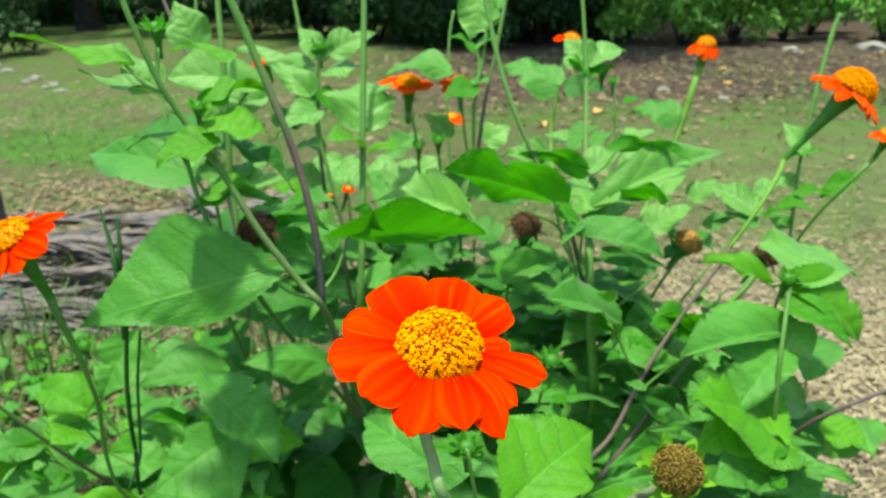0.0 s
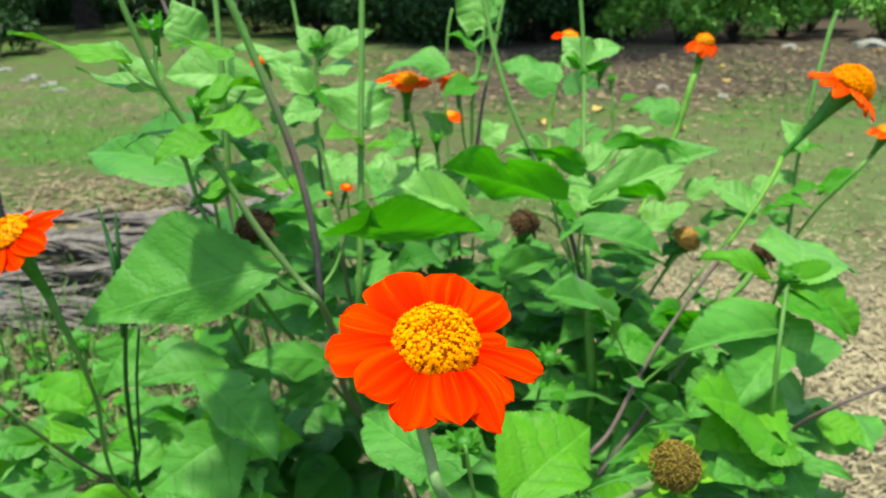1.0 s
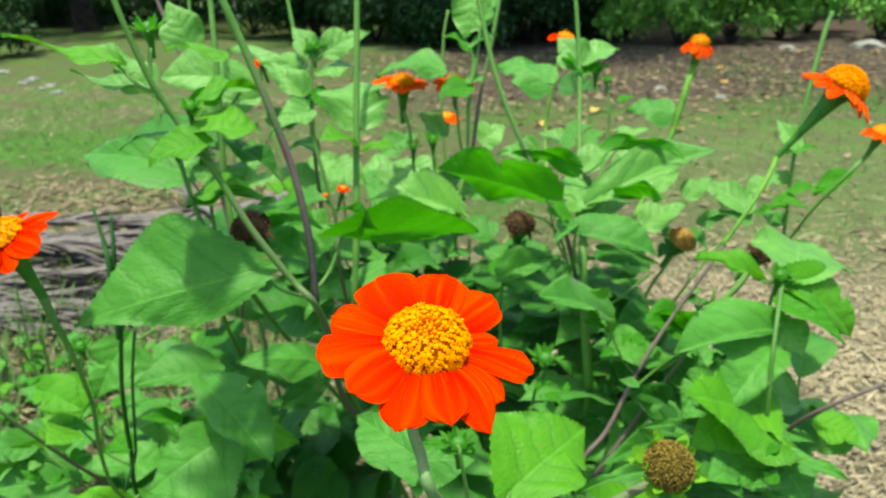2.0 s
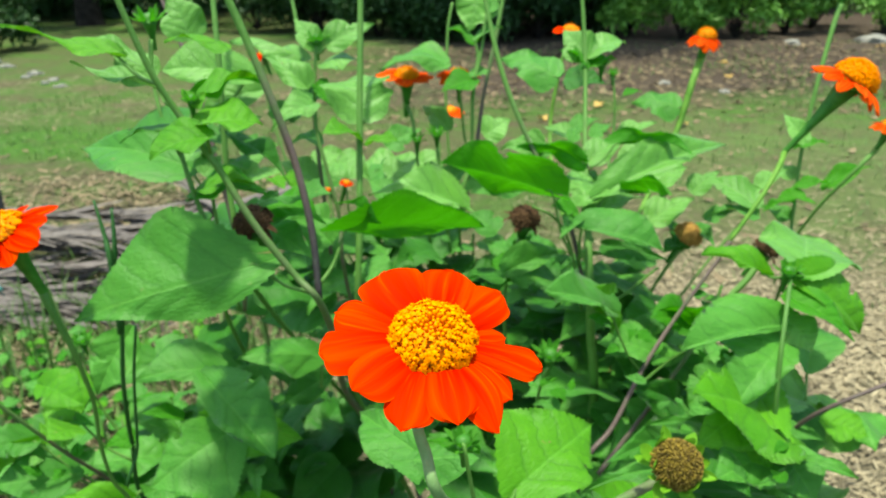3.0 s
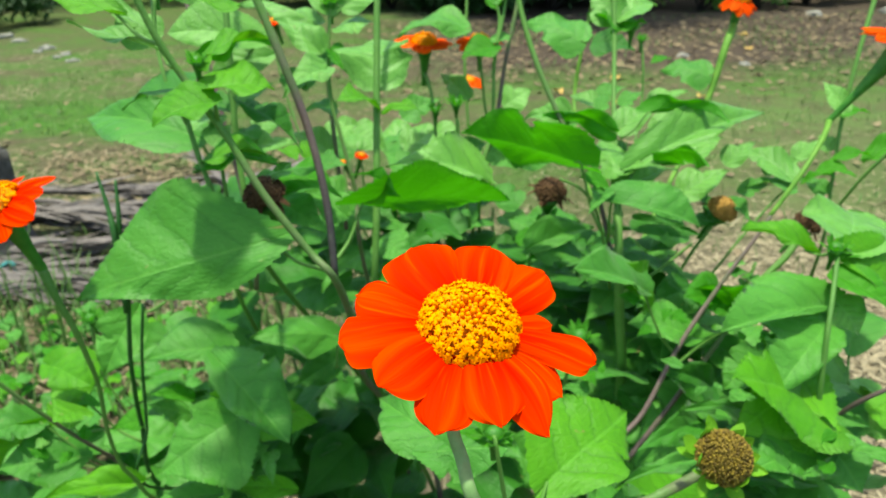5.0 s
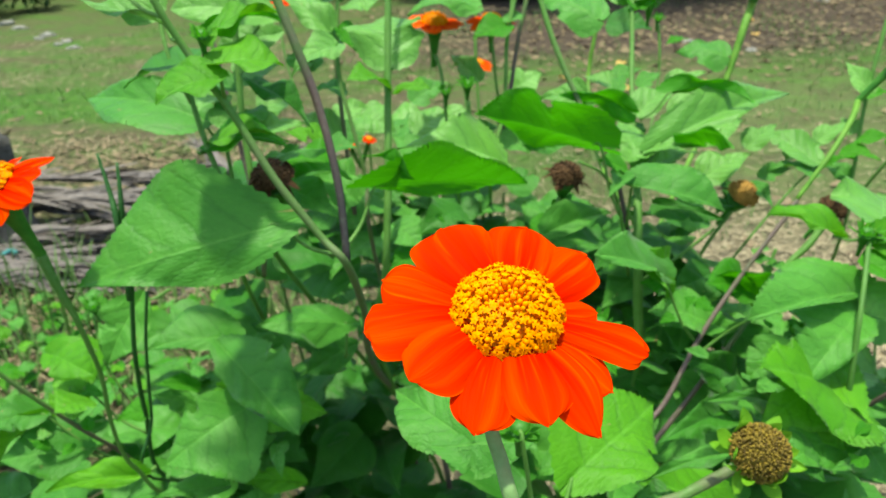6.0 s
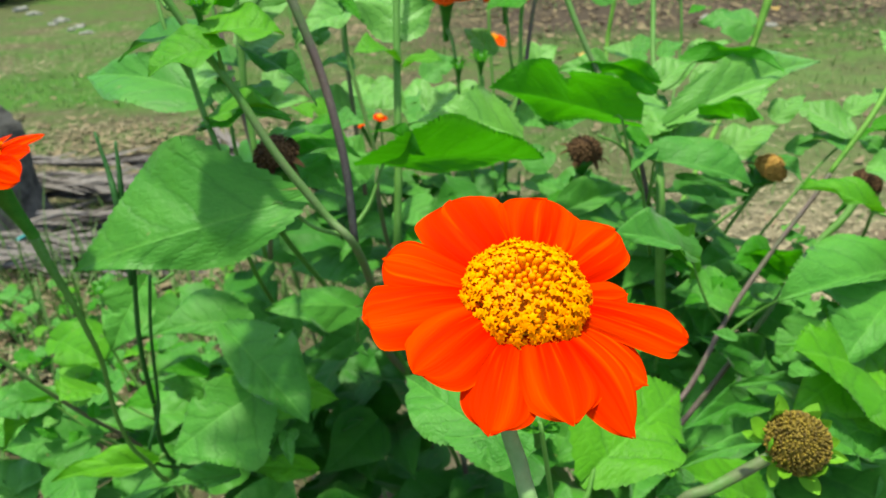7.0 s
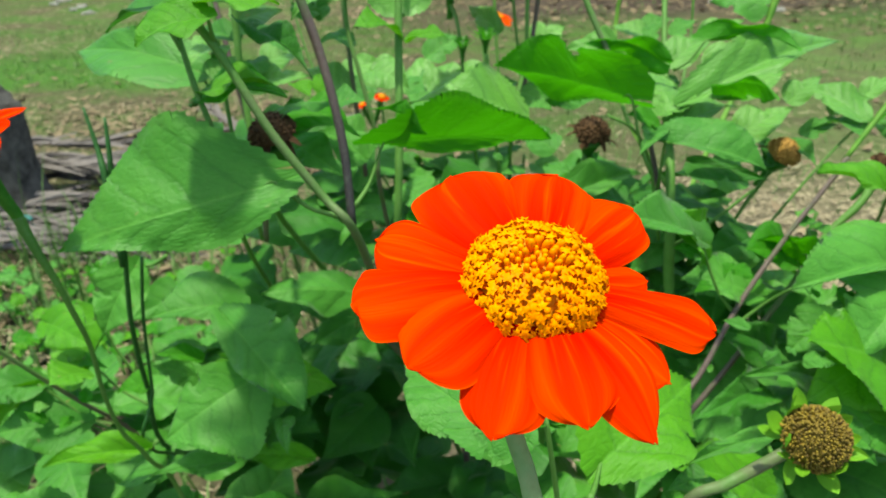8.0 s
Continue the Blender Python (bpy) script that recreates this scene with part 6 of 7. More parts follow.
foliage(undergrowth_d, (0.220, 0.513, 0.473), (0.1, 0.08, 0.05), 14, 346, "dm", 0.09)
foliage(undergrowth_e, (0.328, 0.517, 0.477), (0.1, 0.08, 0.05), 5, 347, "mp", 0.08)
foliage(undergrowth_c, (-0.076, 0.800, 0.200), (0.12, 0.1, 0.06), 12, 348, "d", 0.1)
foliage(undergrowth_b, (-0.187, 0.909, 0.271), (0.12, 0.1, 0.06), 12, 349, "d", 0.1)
leaf(undergrowth_a, (-0.392, 0.635, 0.540), (-0.396, 0.662, 0.543), (0.030, -0.088, 0.996), 0.012, "y", 5)
leaf(undergrowth_a, (-0.424, 0.644, 0.564), (-0.433, 0.624, 0.563), (0.251, -0.158, 0.955), 0.013, "p", 2)
leaf(undergrowth_a, (-0.417, 0.633, 0.536), (-0.432, 0.622, 0.531), (-0.103, -0.233, 0.967), 0.019, "y", 1)
leaf(undergrowth_a, (-0.384, 0.632, 0.531), (-0.374, 0.626, 0.526), (0.305, -0.377, 0.875), 0.006, "y", 5)
leaf(undergrowth_a, (-0.416, 0.631, 0.532), (-0.423, 0.624, 0.530), (-0.006, -0.167, 0.986), 0.010, "y", 4)
leaf(undergrowth_a, (-0.356, 0.510, 0.548), (-0.358, 0.495, 0.545), (0.278, -0.216, 0.936), 0.010, "y", 2)
leaf(undergrowth_a, (-0.342, 0.515, 0.559), (-0.349, 0.531, 0.563), (0.171, -0.189, 0.967), 0.011, "y", 3)
leaf(undergrowth_a, (-0.386, 0.512, 0.554), (-0.375, 0.516, 0.554), (0.163, -0.382, 0.910), 0.010, "p", 4)
leaf(undergrowth_a, (-0.377, 0.508, 0.544), (-0.394, 0.508, 0.553), (0.424, -0.184, 0.887), 0.010, "y", 2)
leaf(undergrowth_b, (-0.183, 0.696, 0.521), (-0.169, 0.685, 0.517), (-0.041, -0.353, 0.935), 0.007, "m", 5)
leaf(undergrowth_b, (-0.205, 0.690, 0.507), (-0.187, 0.691, 0.506), (0.020, -0.286, 0.958), 0.013, "m", 5)
leaf(undergrowth_b, (-0.178, 0.688, 0.500), (-0.198, 0.682, 0.500), (0.021, -0.096, 0.995), 0.010, "m", 1)
leaf(undergrowth_b, (-0.155, 0.693, 0.511), (-0.131, 0.669, 0.512), (-0.234, -0.224, 0.946), 0.012, "d", 2)
leaf(undergrowth_b, (-0.135, 0.689, 0.556), (-0.149, 0.698, 0.558), (-0.053, -0.364, 0.930), 0.011, "m", 2)
leaf(undergrowth_b, (-0.116, 0.690, 0.556), (-0.094, 0.686, 0.546), (0.319, -0.441, 0.839), 0.013, "m", 0)
leaf(undergrowth_b, (-0.114, 0.696, 0.573), (-0.136, 0.700, 0.576), (0.097, -0.230, 0.968), 0.018, "m", 2)
leaf(undergrowth_b, (-0.122, 0.693, 0.565), (-0.124, 0.674, 0.561), (0.315, -0.191, 0.930), 0.012, "m", 4)
leaf(undergrowth_d, (0.106, 0.493, 0.645), (0.110, 0.504, 0.648), (0.065, -0.276, 0.959), 0.006, "y", 2)
leaf(undergrowth_d, (0.081, 0.494, 0.649), (0.096, 0.497, 0.652), (-0.092, -0.426, 0.900), 0.007, "y", 2)
leaf(undergrowth_d, (0.092, 0.492, 0.644), (0.101, 0.481, 0.638), (0.093, -0.352, 0.931), 0.012, "y", 1)
leaf(undergrowth_d, (0.096, 0.487, 0.631), (0.074, 0.493, 0.628), (-0.219, -0.406, 0.887), 0.012, "m", 1)
leaf(undergrowth_d, (0.076, 0.493, 0.646), (0.069, 0.503, 0.647), (-0.031, -0.103, 0.994), 0.006, "m", 1)
leaf(undergrowth_d, (0.143, 0.531, 0.686), (0.136, 0.523, 0.683), (-0.145, -0.279, 0.949), 0.005, "m", 4)
leaf(undergrowth_d, (0.150, 0.524, 0.667), (0.138, 0.517, 0.664), (0.022, -0.441, 0.897), 0.009, "y", 0)
leaf(undergrowth_d, (0.165, 0.530, 0.680), (0.158, 0.518, 0.675), (-0.296, -0.223, 0.929), 0.008, "y", 4)
leaf(undergrowth_d, (0.169, 0.529, 0.678), (0.179, 0.519, 0.674), (-0.062, -0.488, 0.870), 0.013, "y", 5)
leaf(undergrowth_d, (0.141, 0.532, 0.687), (0.125, 0.540, 0.688), (-0.191, -0.457, 0.869), 0.011, "y", 1)
leaf(undergrowth_d, (0.248, 0.591, 0.670), (0.247, 0.605, 0.674), (0.044, -0.331, 0.942), 0.008, "p", 3)
leaf(undergrowth_d, (0.236, 0.598, 0.686), (0.254, 0.606, 0.686), (0.066, -0.098, 0.993), 0.009, "p", 1)
leaf(undergrowth_d, (0.238, 0.587, 0.659), (0.245, 0.594, 0.663), (0.028, -0.475, 0.879), 0.005, "m", 3)
leaf(undergrowth_d, (0.237, 0.596, 0.681), (0.253, 0.596, 0.682), (-0.056, -0.360, 0.931), 0.010, "m", 0)
leaf(undergrowth_d, (0.261, 0.594, 0.676), (0.247, 0.601, 0.675), (-0.202, -0.273, 0.940), 0.012, "m", 0)
leaf(undergrowth_e, (0.218, 0.504, 0.668), (0.216, 0.513, 0.671), (0.112, -0.246, 0.963), 0.006, "y", 3)
leaf(undergrowth_e, (0.239, 0.503, 0.664), (0.240, 0.521, 0.668), (-0.381, -0.187, 0.906), 0.011, "y", 4)
leaf(undergrowth_e, (0.230, 0.502, 0.661), (0.241, 0.504, 0.664), (-0.222, -0.268, 0.938), 0.007, "m", 3)
leaf(undergrowth_e, (0.243, 0.501, 0.660), (0.252, 0.493, 0.661), (-0.429, -0.310, 0.849), 0.008, "y", 0)
leaf(undergrowth_d, (0.195, 0.454, 0.651), (0.213, 0.450, 0.650), (-0.018, -0.436, 0.900), 0.012, "m", 2)
leaf(undergrowth_d, (0.184, 0.457, 0.659), (0.186, 0.448, 0.658), (-0.021, -0.160, 0.987), 0.005, "m", 5)
leaf(undergrowth_d, (0.158, 0.461, 0.670), (0.144, 0.471, 0.670), (-0.194, -0.245, 0.950), 0.009, "m", 3)
leaf(undergrowth_d, (0.169, 0.454, 0.653), (0.179, 0.456, 0.656), (-0.244, -0.327, 0.913), 0.006, "m", 2)
leaf(undergrowth_e, (0.252, 0.417, 0.637), (0.260, 0.423, 0.641), (-0.226, -0.365, 0.903), 0.006, "y", 1)
leaf(undergrowth_e, (0.255, 0.420, 0.643), (0.244, 0.412, 0.639), (-0.162, -0.247, 0.955), 0.008, "y", 3)
leaf(undergrowth_e, (0.268, 0.417, 0.635), (0.275, 0.426, 0.634), (0.215, -0.117, 0.970), 0.003, "m", 5)
leaf(undergrowth_e, (0.254, 0.409, 0.617), (0.249, 0.422, 0.618), (-0.265, -0.183, 0.947), 0.010, "y", 4)
leaf(undergrowth_c, (0.075, 0.673, 0.668), (0.057, 0.654, 0.666), (0.280, -0.358, 0.891), 0.011, "y", 4)
leaf(undergrowth_c, (0.039, 0.670, 0.661), (0.042, 0.653, 0.658), (-0.203, -0.172, 0.964), 0.006, "y", 3)
leaf(undergrowth_c, (0.073, 0.680, 0.686), (0.057, 0.674, 0.683), (-0.047, -0.239, 0.970), 0.016, "m", 1)
leaf(undergrowth_c, (0.073, 0.685, 0.696), (0.093, 0.707, 0.701), (0.088, -0.256, 0.963), 0.014, "y", 5)
leaf(undergrowth_c, (0.050, 0.678, 0.681), (0.077, 0.677, 0.677), (0.100, -0.403, 0.910), 0.022, "y", 1)
leaf(undergrowth_d, (0.149, 0.671, 0.713), (0.140, 0.652, 0.706), (-0.331, -0.178, 0.927), 0.010, "p", 5)
leaf(undergrowth_d, (0.147, 0.675, 0.723), (0.166, 0.682, 0.723), (0.114, -0.219, 0.969), 0.015, "y", 1)
leaf(undergrowth_d, (0.184, 0.679, 0.732), (0.184, 0.665, 0.728), (-0.079, -0.217, 0.973), 0.008, "y", 5)
leaf(undergrowth_d, (0.164, 0.681, 0.737), (0.141, 0.702, 0.735), (-0.242, -0.185, 0.952), 0.014, "y", 0)
leaf(undergrowth_c, (0.004, 0.695, 0.726), (0.004, 0.680, 0.723), (-0.061, -0.215, 0.975), 0.005, "y", 5)
leaf(undergrowth_c, (-0.044, 0.694, 0.727), (-0.028, 0.690, 0.730), (-0.260, -0.339, 0.904), 0.011, "y", 0)
leaf(undergrowth_c, (-0.043, 0.680, 0.690), (-0.034, 0.668, 0.687), (-0.078, -0.294, 0.953), 0.008, "y", 4)
leaf(undergrowth_c, (-0.005, 0.687, 0.708), (0.004, 0.685, 0.702), (0.351, -0.480, 0.804), 0.009, "m", 1)
leaf(undergrowth_b, (-0.139, 0.642, 0.762), (-0.138, 0.659, 0.772), (-0.163, -0.473, 0.866), 0.009, "m", 3)
leaf(undergrowth_b, (-0.106, 0.634, 0.741), (-0.107, 0.620, 0.734), (0.340, -0.442, 0.830), 0.010, "m", 0)
leaf(undergrowth_b, (-0.133, 0.639, 0.754), (-0.135, 0.653, 0.762), (0.149, -0.453, 0.879), 0.010, "y", 1)
leaf(undergrowth_b, (-0.113, 0.634, 0.741), (-0.092, 0.638, 0.744), (0.001, -0.480, 0.877), 0.013, "m", 2)
leaf(tall_plant, (-0.218, 0.621, 0.822), (-0.215, 0.599, 0.809), (0.209, -0.481, 0.852), 0.013, "m", 0)
leaf(tall_plant, (-0.219, 0.621, 0.823), (-0.232, 0.590, 0.816), (0.038, -0.252, 0.967), 0.031, "p", 1)
leaf(tall_plant, (-0.204, 0.623, 0.827), (-0.243, 0.647, 0.832), (-0.118, -0.384, 0.916), 0.021, "m", 3)
leaf(tall_plant, (-0.181, 0.618, 0.812), (-0.205, 0.613, 0.807), (-0.124, -0.413, 0.902), 0.021, "m", 5)
leaf(tall_plant, (-0.135, 0.606, 0.779), (-0.102, 0.598, 0.785), (-0.239, -0.325, 0.915), 0.032, "m", 0)
leaf(tall_plant, (-0.137, 0.610, 0.789), (-0.147, 0.627, 0.799), (-0.032, -0.511, 0.859), 0.013, "b", 1)
leaf(tall_plant, (-0.165, 0.601, 0.770), (-0.157, 0.626, 0.780), (-0.014, -0.356, 0.934), 0.017, "m", 1)
leaf(tall_plant, (-0.159, 0.612, 0.796), (-0.145, 0.598, 0.789), (0.258, -0.227, 0.939), 0.019, "b", 3)
leaf(centre_plant, (-0.122, 0.625, 0.719), (-0.150, 0.626, 0.724), (0.145, -0.214, 0.966), 0.025, "m", 5)
leaf(centre_plant, (-0.118, 0.635, 0.745), (-0.150, 0.659, 0.753), (-0.110, -0.469, 0.876), 0.025, "m", 4)
leaf(back_plant, (-0.012, 0.762, 0.706), (0.020, 0.799, 0.711), (0.286, -0.357, 0.889), 0.026, "p", 3)
leaf(back_plant, (-0.030, 0.765, 0.716), (-0.000, 0.774, 0.717), (0.093, -0.391, 0.916), 0.019, "m", 3)
leaf(back_plant, (-0.036, 0.766, 0.716), (-0.063, 0.783, 0.730), (0.253, -0.345, 0.904), 0.026, "m", 2)
leaf(back_plant, (-0.036, 0.768, 0.722), (-0.069, 0.737, 0.715), (0.271, -0.481, 0.834), 0.029, "m", 1)
leaf(branching_plant, (0.058, 0.732, 0.762), (0.041, 0.713, 0.752), (-0.147, -0.348, 0.926), 0.023, "m", 5)
leaf(branching_plant, (0.072, 0.725, 0.745), (0.035, 0.752, 0.749), (-0.256, -0.492, 0.832), 0.026, "y", 2)
leaf(branching_plant, (0.059, 0.726, 0.747), (0.102, 0.722, 0.754), (-0.178, -0.464, 0.868), 0.037, "m", 3)
leaf(branching_plant, (0.150, 0.734, 0.764), (0.158, 0.714, 0.753), (0.115, -0.434, 0.893), 0.024, "m", 4)
leaf(branching_plant, (0.095, 0.739, 0.779), (0.119, 0.737, 0.784), (-0.232, -0.585, 0.777), 0.015, "m", 1)
leaf(branching_plant, (0.105, 0.744, 0.791), (0.060, 0.762, 0.783), (-0.355, -0.545, 0.760), 0.029, "p", 1)
leaf(branching_plant, (0.138, 0.746, 0.795), (0.145, 0.774, 0.806), (-0.145, -0.360, 0.922), 0.015, "m", 0)
leaf(low_plant, (-0.317, 0.671, 0.627), (-0.335, 0.656, 0.622), (-0.123, -0.141, 0.982), 0.023, "m", 4)
leaf(slim_plant, (-0.179, 0.730, 0.825), (-0.174, 0.756, 0.841), (0.376, -0.538, 0.754), 0.024, "m", 4)
leaf(slim_plant, (-0.192, 0.721, 0.802), (-0.212, 0.716, 0.809), (0.351, -0.349, 0.869), 0.022, "m", 0)
leaf(slim_plant, (-0.159, 0.731, 0.826), (-0.169, 0.755, 0.842), (-0.170, -0.593, 0.787), 0.017, "m", 5)

# ---------------------------------------------------------------- broad leaves of the nearer plants
leaf(tall_plant, (-0.133, 0.445, 0.781), (-0.258, 0.413, 0.753), (0.073, -0.800, 0.595), 0.078, "m", 6, (-0.097, 0.441, 0.761), full=0.34, taper=1.15, heart=1.6, hollow=0.6, teeth=0.05, fold=-0.08, arch=0.05, wave=0.07, skew=-0.42)
leaf(tall_plant, (-0.238, 0.620, 0.805), (-0.357, 0.660, 0.815), (-0.100, -0.508, 0.856), 0.059, "m", 6, (-0.215, 0.600, 0.789), full=0.30, skew=0.26)
leaf(tall_plant, (-0.189, 0.490, 0.875), (-0.238, 0.490, 0.862), (-0.258, -0.103, 0.961), 0.062, "d", 3, None, skew=0.00)
leaf(centre_plant, (-0.080, 0.655, 0.845), (-0.078, 0.700, 0.880), (0.007, -0.613, 0.790), 0.060, "p", 4, (-0.076, 0.645, 0.840), full=0.38, taper=0.72, heart=1.6, teeth=0.08, fold=0.20, wave=0.20, lobe=0.10, skew=0.06)
leaf(centre_plant, (-0.081, 0.530, 0.775), (0.034, 0.545, 0.774), (-0.099, 0.812, 0.575), 0.054, "y", 6, (-0.099, 0.500, 0.741), full=0.50, taper=0.85, arch=0.02, fold=-0.1, skew=-0.67)
leaf(centre_plant, (-0.054, 0.510, 0.791), (-0.088, 0.530, 0.800), (0.534, 0.709, 0.460), 0.020, "y", 1, None, skew=-0.25)
leaf(centre_plant, (0.017, 0.640, 0.757), (-0.072, 0.620, 0.777), (0.293, -0.460, 0.838), 0.047, "p", 1, None, skew=-0.24)
leaf(branching_plant, (0.098, 0.600, 0.783), (-0.005, 0.674, 0.793), (0.517, 0.651, 0.555), 0.073, "y", 0, (0.118, 0.600, 0.723), full=0.34, arch=0.03, taper=1.0, skew=0.18)
leaf(branching_plant, (0.134, 0.670, 0.794), (0.069, 0.660, 0.816), (0.038, 0.868, 0.494), 0.025, "y", 2, None, skew=0.02)
leaf(branching_plant, (0.169, 0.680, 0.808), (0.241, 0.665, 0.807), (0.177, 0.839, 0.515), 0.017, "y", 1, (0.144, 0.670, 0.787), full=0.4, skew=-0.31)
leaf(branching_plant, (0.159, 0.650, 0.769), (0.293, 0.720, 0.795), (0.124, -0.541, 0.832), 0.041, "p", 6, (0.141, 0.640, 0.749), full=0.36, skew=0.19)
leaf(branching_plant, (0.172, 0.640, 0.781), (0.207, 0.600, 0.783), (0.541, 0.490, 0.683), 0.030, "y", 2, None, skew=0.60)
leaf(branching_plant, (0.126, 0.600, 0.748), (0.204, 0.590, 0.730), (0.116, -0.541, 0.833), 0.037, "m", 6, (0.129, 0.620, 0.703), full=0.42, skew=0.68)
leaf(branching_plant, (0.157, 0.630, 0.720), (0.212, 0.610, 0.711), (-0.145, -0.707, 0.692), 0.020, "d", 0, None, skew=-0.45)
leaf(branching_plant, (0.127, 0.630, 0.753), (0.098, 0.620, 0.763), (0.407, -0.358, 0.840), 0.028, "y", 0, None, skew=-0.21)
leaf(branching_plant, (0.137, 0.640, 0.762), (0.130, 0.700, 0.775), (-0.083, -0.227, 0.970), 0.036, "p", 5, None, skew=-0.25)
leaf(branching_plant, (0.142, 0.640, 0.746), (0.205, 0.690, 0.746), (0.230, -0.289, 0.929), 0.026, "p", 0, None, skew=0.38)
leaf(branching_plant, (0.126, 0.630, 0.749), (0.104, 0.580, 0.749), (0.184, -0.074, 0.980), 0.023, "m", 0, None, skew=0.16)
leaf(branching_plant, (0.063, 0.660, 0.680), (0.131, 0.700, 0.684), (0.313, -0.614, 0.725), 0.028, "m", 1, None, skew=0.29)
leaf(branching_plant, (0.109, 0.660, 0.667), (0.049, 0.660, 0.677), (0.141, -0.456, 0.879), 0.038, "m", 5, None, skew=-0.36)
leaf(right_plant, (0.146, 0.545, 0.692), (0.082, 0.510, 0.727), (0.600, -0.375, 0.707), 0.035, "m", 0, (0.181, 0.544, 0.627), full=0.42, taper=0.85, skew=-0.34)
leaf(bud_plant, (0.296, 0.530, 0.684), (0.194, 0.490, 0.684), (0.193, -0.489, 0.851), 0.039, "m", 6, (0.295, 0.525, 0.675), full=0.50, taper=0.95, skew=-0.71)
leaf(bud_plant, (0.293, 0.525, 0.673), (0.237, 0.470, 0.644), (-0.006, -0.461, 0.887), 0.055, "m", 0, None, full=0.42, taper=0.9, skew=-0.37)
leaf(bud_plant, (0.297, 0.530, 0.688), (0.312, 0.510, 0.668), (-0.028, -0.714, 0.700), 0.033, "p", 5, None, skew=0.19)
leaf(bud_plant, (0.293, 0.530, 0.711), (0.339, 0.500, 0.685), (0.202, -0.445, 0.873), 0.032, "y", 6, (0.293, 0.530, 0.696), skew=0.17)
leaf(bud_plant, (0.312, 0.550, 0.725), (0.341, 0.622, 0.730), (0.202, -0.232, 0.952), 0.083, "p", 6, (0.297, 0.545, 0.724), full=0.54, taper=0.60, heart=1.2, fold=0.14, wave=0.12, teeth=0.06, skew=-0.09)
leaf(bud_plant, (0.282, 0.560, 0.719), (0.223, 0.560, 0.733), (0.211, -0.256, 0.940), 0.024, "b", 1, (0.297, 0.545, 0.724), full=0.45, taper=0.8, skew=-0.59)
leaf(bud_plant, (0.291, 0.500, 0.602), (0.195, 0.460, 0.659), (0.572, -0.280, 0.771), 0.090, "b", 0, (0.299, 0.520, 0.615), full=0.42, taper=0.9, skew=0.06)
leaf(bud_plant, (0.279, 0.490, 0.612), (0.249, 0.440, 0.593), (0.032, -0.371, 0.928), 0.051, "b", 4, None, full=0.40, taper=0.9, skew=-0.49)
leaf(bud_plant, (0.284, 0.520, 0.605), (0.197, 0.480, 0.653), (0.583, -0.470, 0.663), 0.034, "m", 0, None, full=0.36, skew=0.02)
leaf(bud_plant, (0.315, 0.540, 0.571), (0.346, 0.600, 0.580), (0.318, -0.294, 0.901), 0.073, "d", 5, None, full=0.3, skew=-0.08)
leaf(bud_plant, (0.290, 0.500, 0.599), (0.321, 0.480, 0.601), (-0.248, -0.313, 0.917), 0.019, "m", 0, None, skew=-0.10)
leaf(bud_plant, (0.273, 0.460, 0.596), (0.323, 0.430, 0.602), (-0.222, -0.176, 0.959), 0.019, "m", 1, (0.283, 0.490, 0.596), full=0.36, skew=0.06)
leaf(bud_plant, (0.220, 0.450, 0.605), (0.238, 0.420, 0.592), (-0.192, -0.481, 0.856), 0.025, "d", 0, None, skew=-0.08)
leaf(bud_plant, (0.275, 0.450, 0.590), (0.236, 0.420, 0.603), (0.586, -0.492, 0.644), 0.014, "m", 0, None, skew=0.19)
leaf(bud_plant, (0.302, 0.540, 0.722), (0.350, 0.580, 0.713), (0.342, -0.213, 0.915), 0.018, "y", 0, None, skew=0.26)
leaf(bud_plant, (0.234, 0.600, 0.605), (0.269, 0.550, 0.588), (-0.253, -0.466, 0.848), 0.036, "d", 0, None, full=0.35, skew=-0.04)
leaf(right_plant, (0.241, 0.580, 0.661), (0.192, 0.580, 0.670), (0.088, 0.865, 0.493), 0.044, "y", 2, (0.251, 0.590, 0.647), skew=-0.01)
leaf(right_plant, (0.207, 0.620, 0.655), (0.161, 0.600, 0.642), (0.103, -0.711, 0.696), 0.040, "d", 0, None, skew=0.17)
leaf(right_plant, (0.214, 0.530, 0.576), (0.137, 0.470, 0.588), (0.410, -0.356, 0.840), 0.030, "d", 0, None, full=0.36, skew=0.07)
leaf(right_plant, (0.219, 0.560, 0.587), (0.158, 0.550, 0.615), (0.370, -0.751, 0.547), 0.033, "d", 1, None, skew=0.22)
leaf(right_plant, (0.236, 0.520, 0.588), (0.172, 0.500, 0.600), (0.276, -0.385, 0.881), 0.021, "m", 1, None, skew=0.36)
leaf(seed_plant, (0.146, 0.380, 0.652), (0.089, 0.350, 0.653), (0.211, -0.352, 0.912), 0.012, "m", 1, (0.144, 0.360, 0.655), full=0.4, skew=0.21)
leaf(seed_plant, (0.108, 0.360, 0.641), (0.082, 0.340, 0.648), (0.394, -0.196, 0.898), 0.016, "m", 0, None, skew=0.13)
leaf(front_plant, (0.047, 0.335, 0.672), (0.104, 0.391, 0.682), (0.267, -0.440, 0.857), 0.065, "b", 0, (0.037, 0.300, 0.685), full=0.40, fold=0.12, teeth=0.06, skew=0.23)
leaf(front_plant, (-0.013, 0.330, 0.704), (-0.053, 0.372, 0.703), (-0.336, -0.317, 0.887), 0.032, "m", 0, None, full=0.36, skew=0.17)
leaf(front_plant, (-0.023, 0.325, 0.702), (0.025, 0.330, 0.699), (0.096, -0.495, 0.864), 0.030, "m", 5, None, full=0.42, fold=-0.15, skew=-0.11)
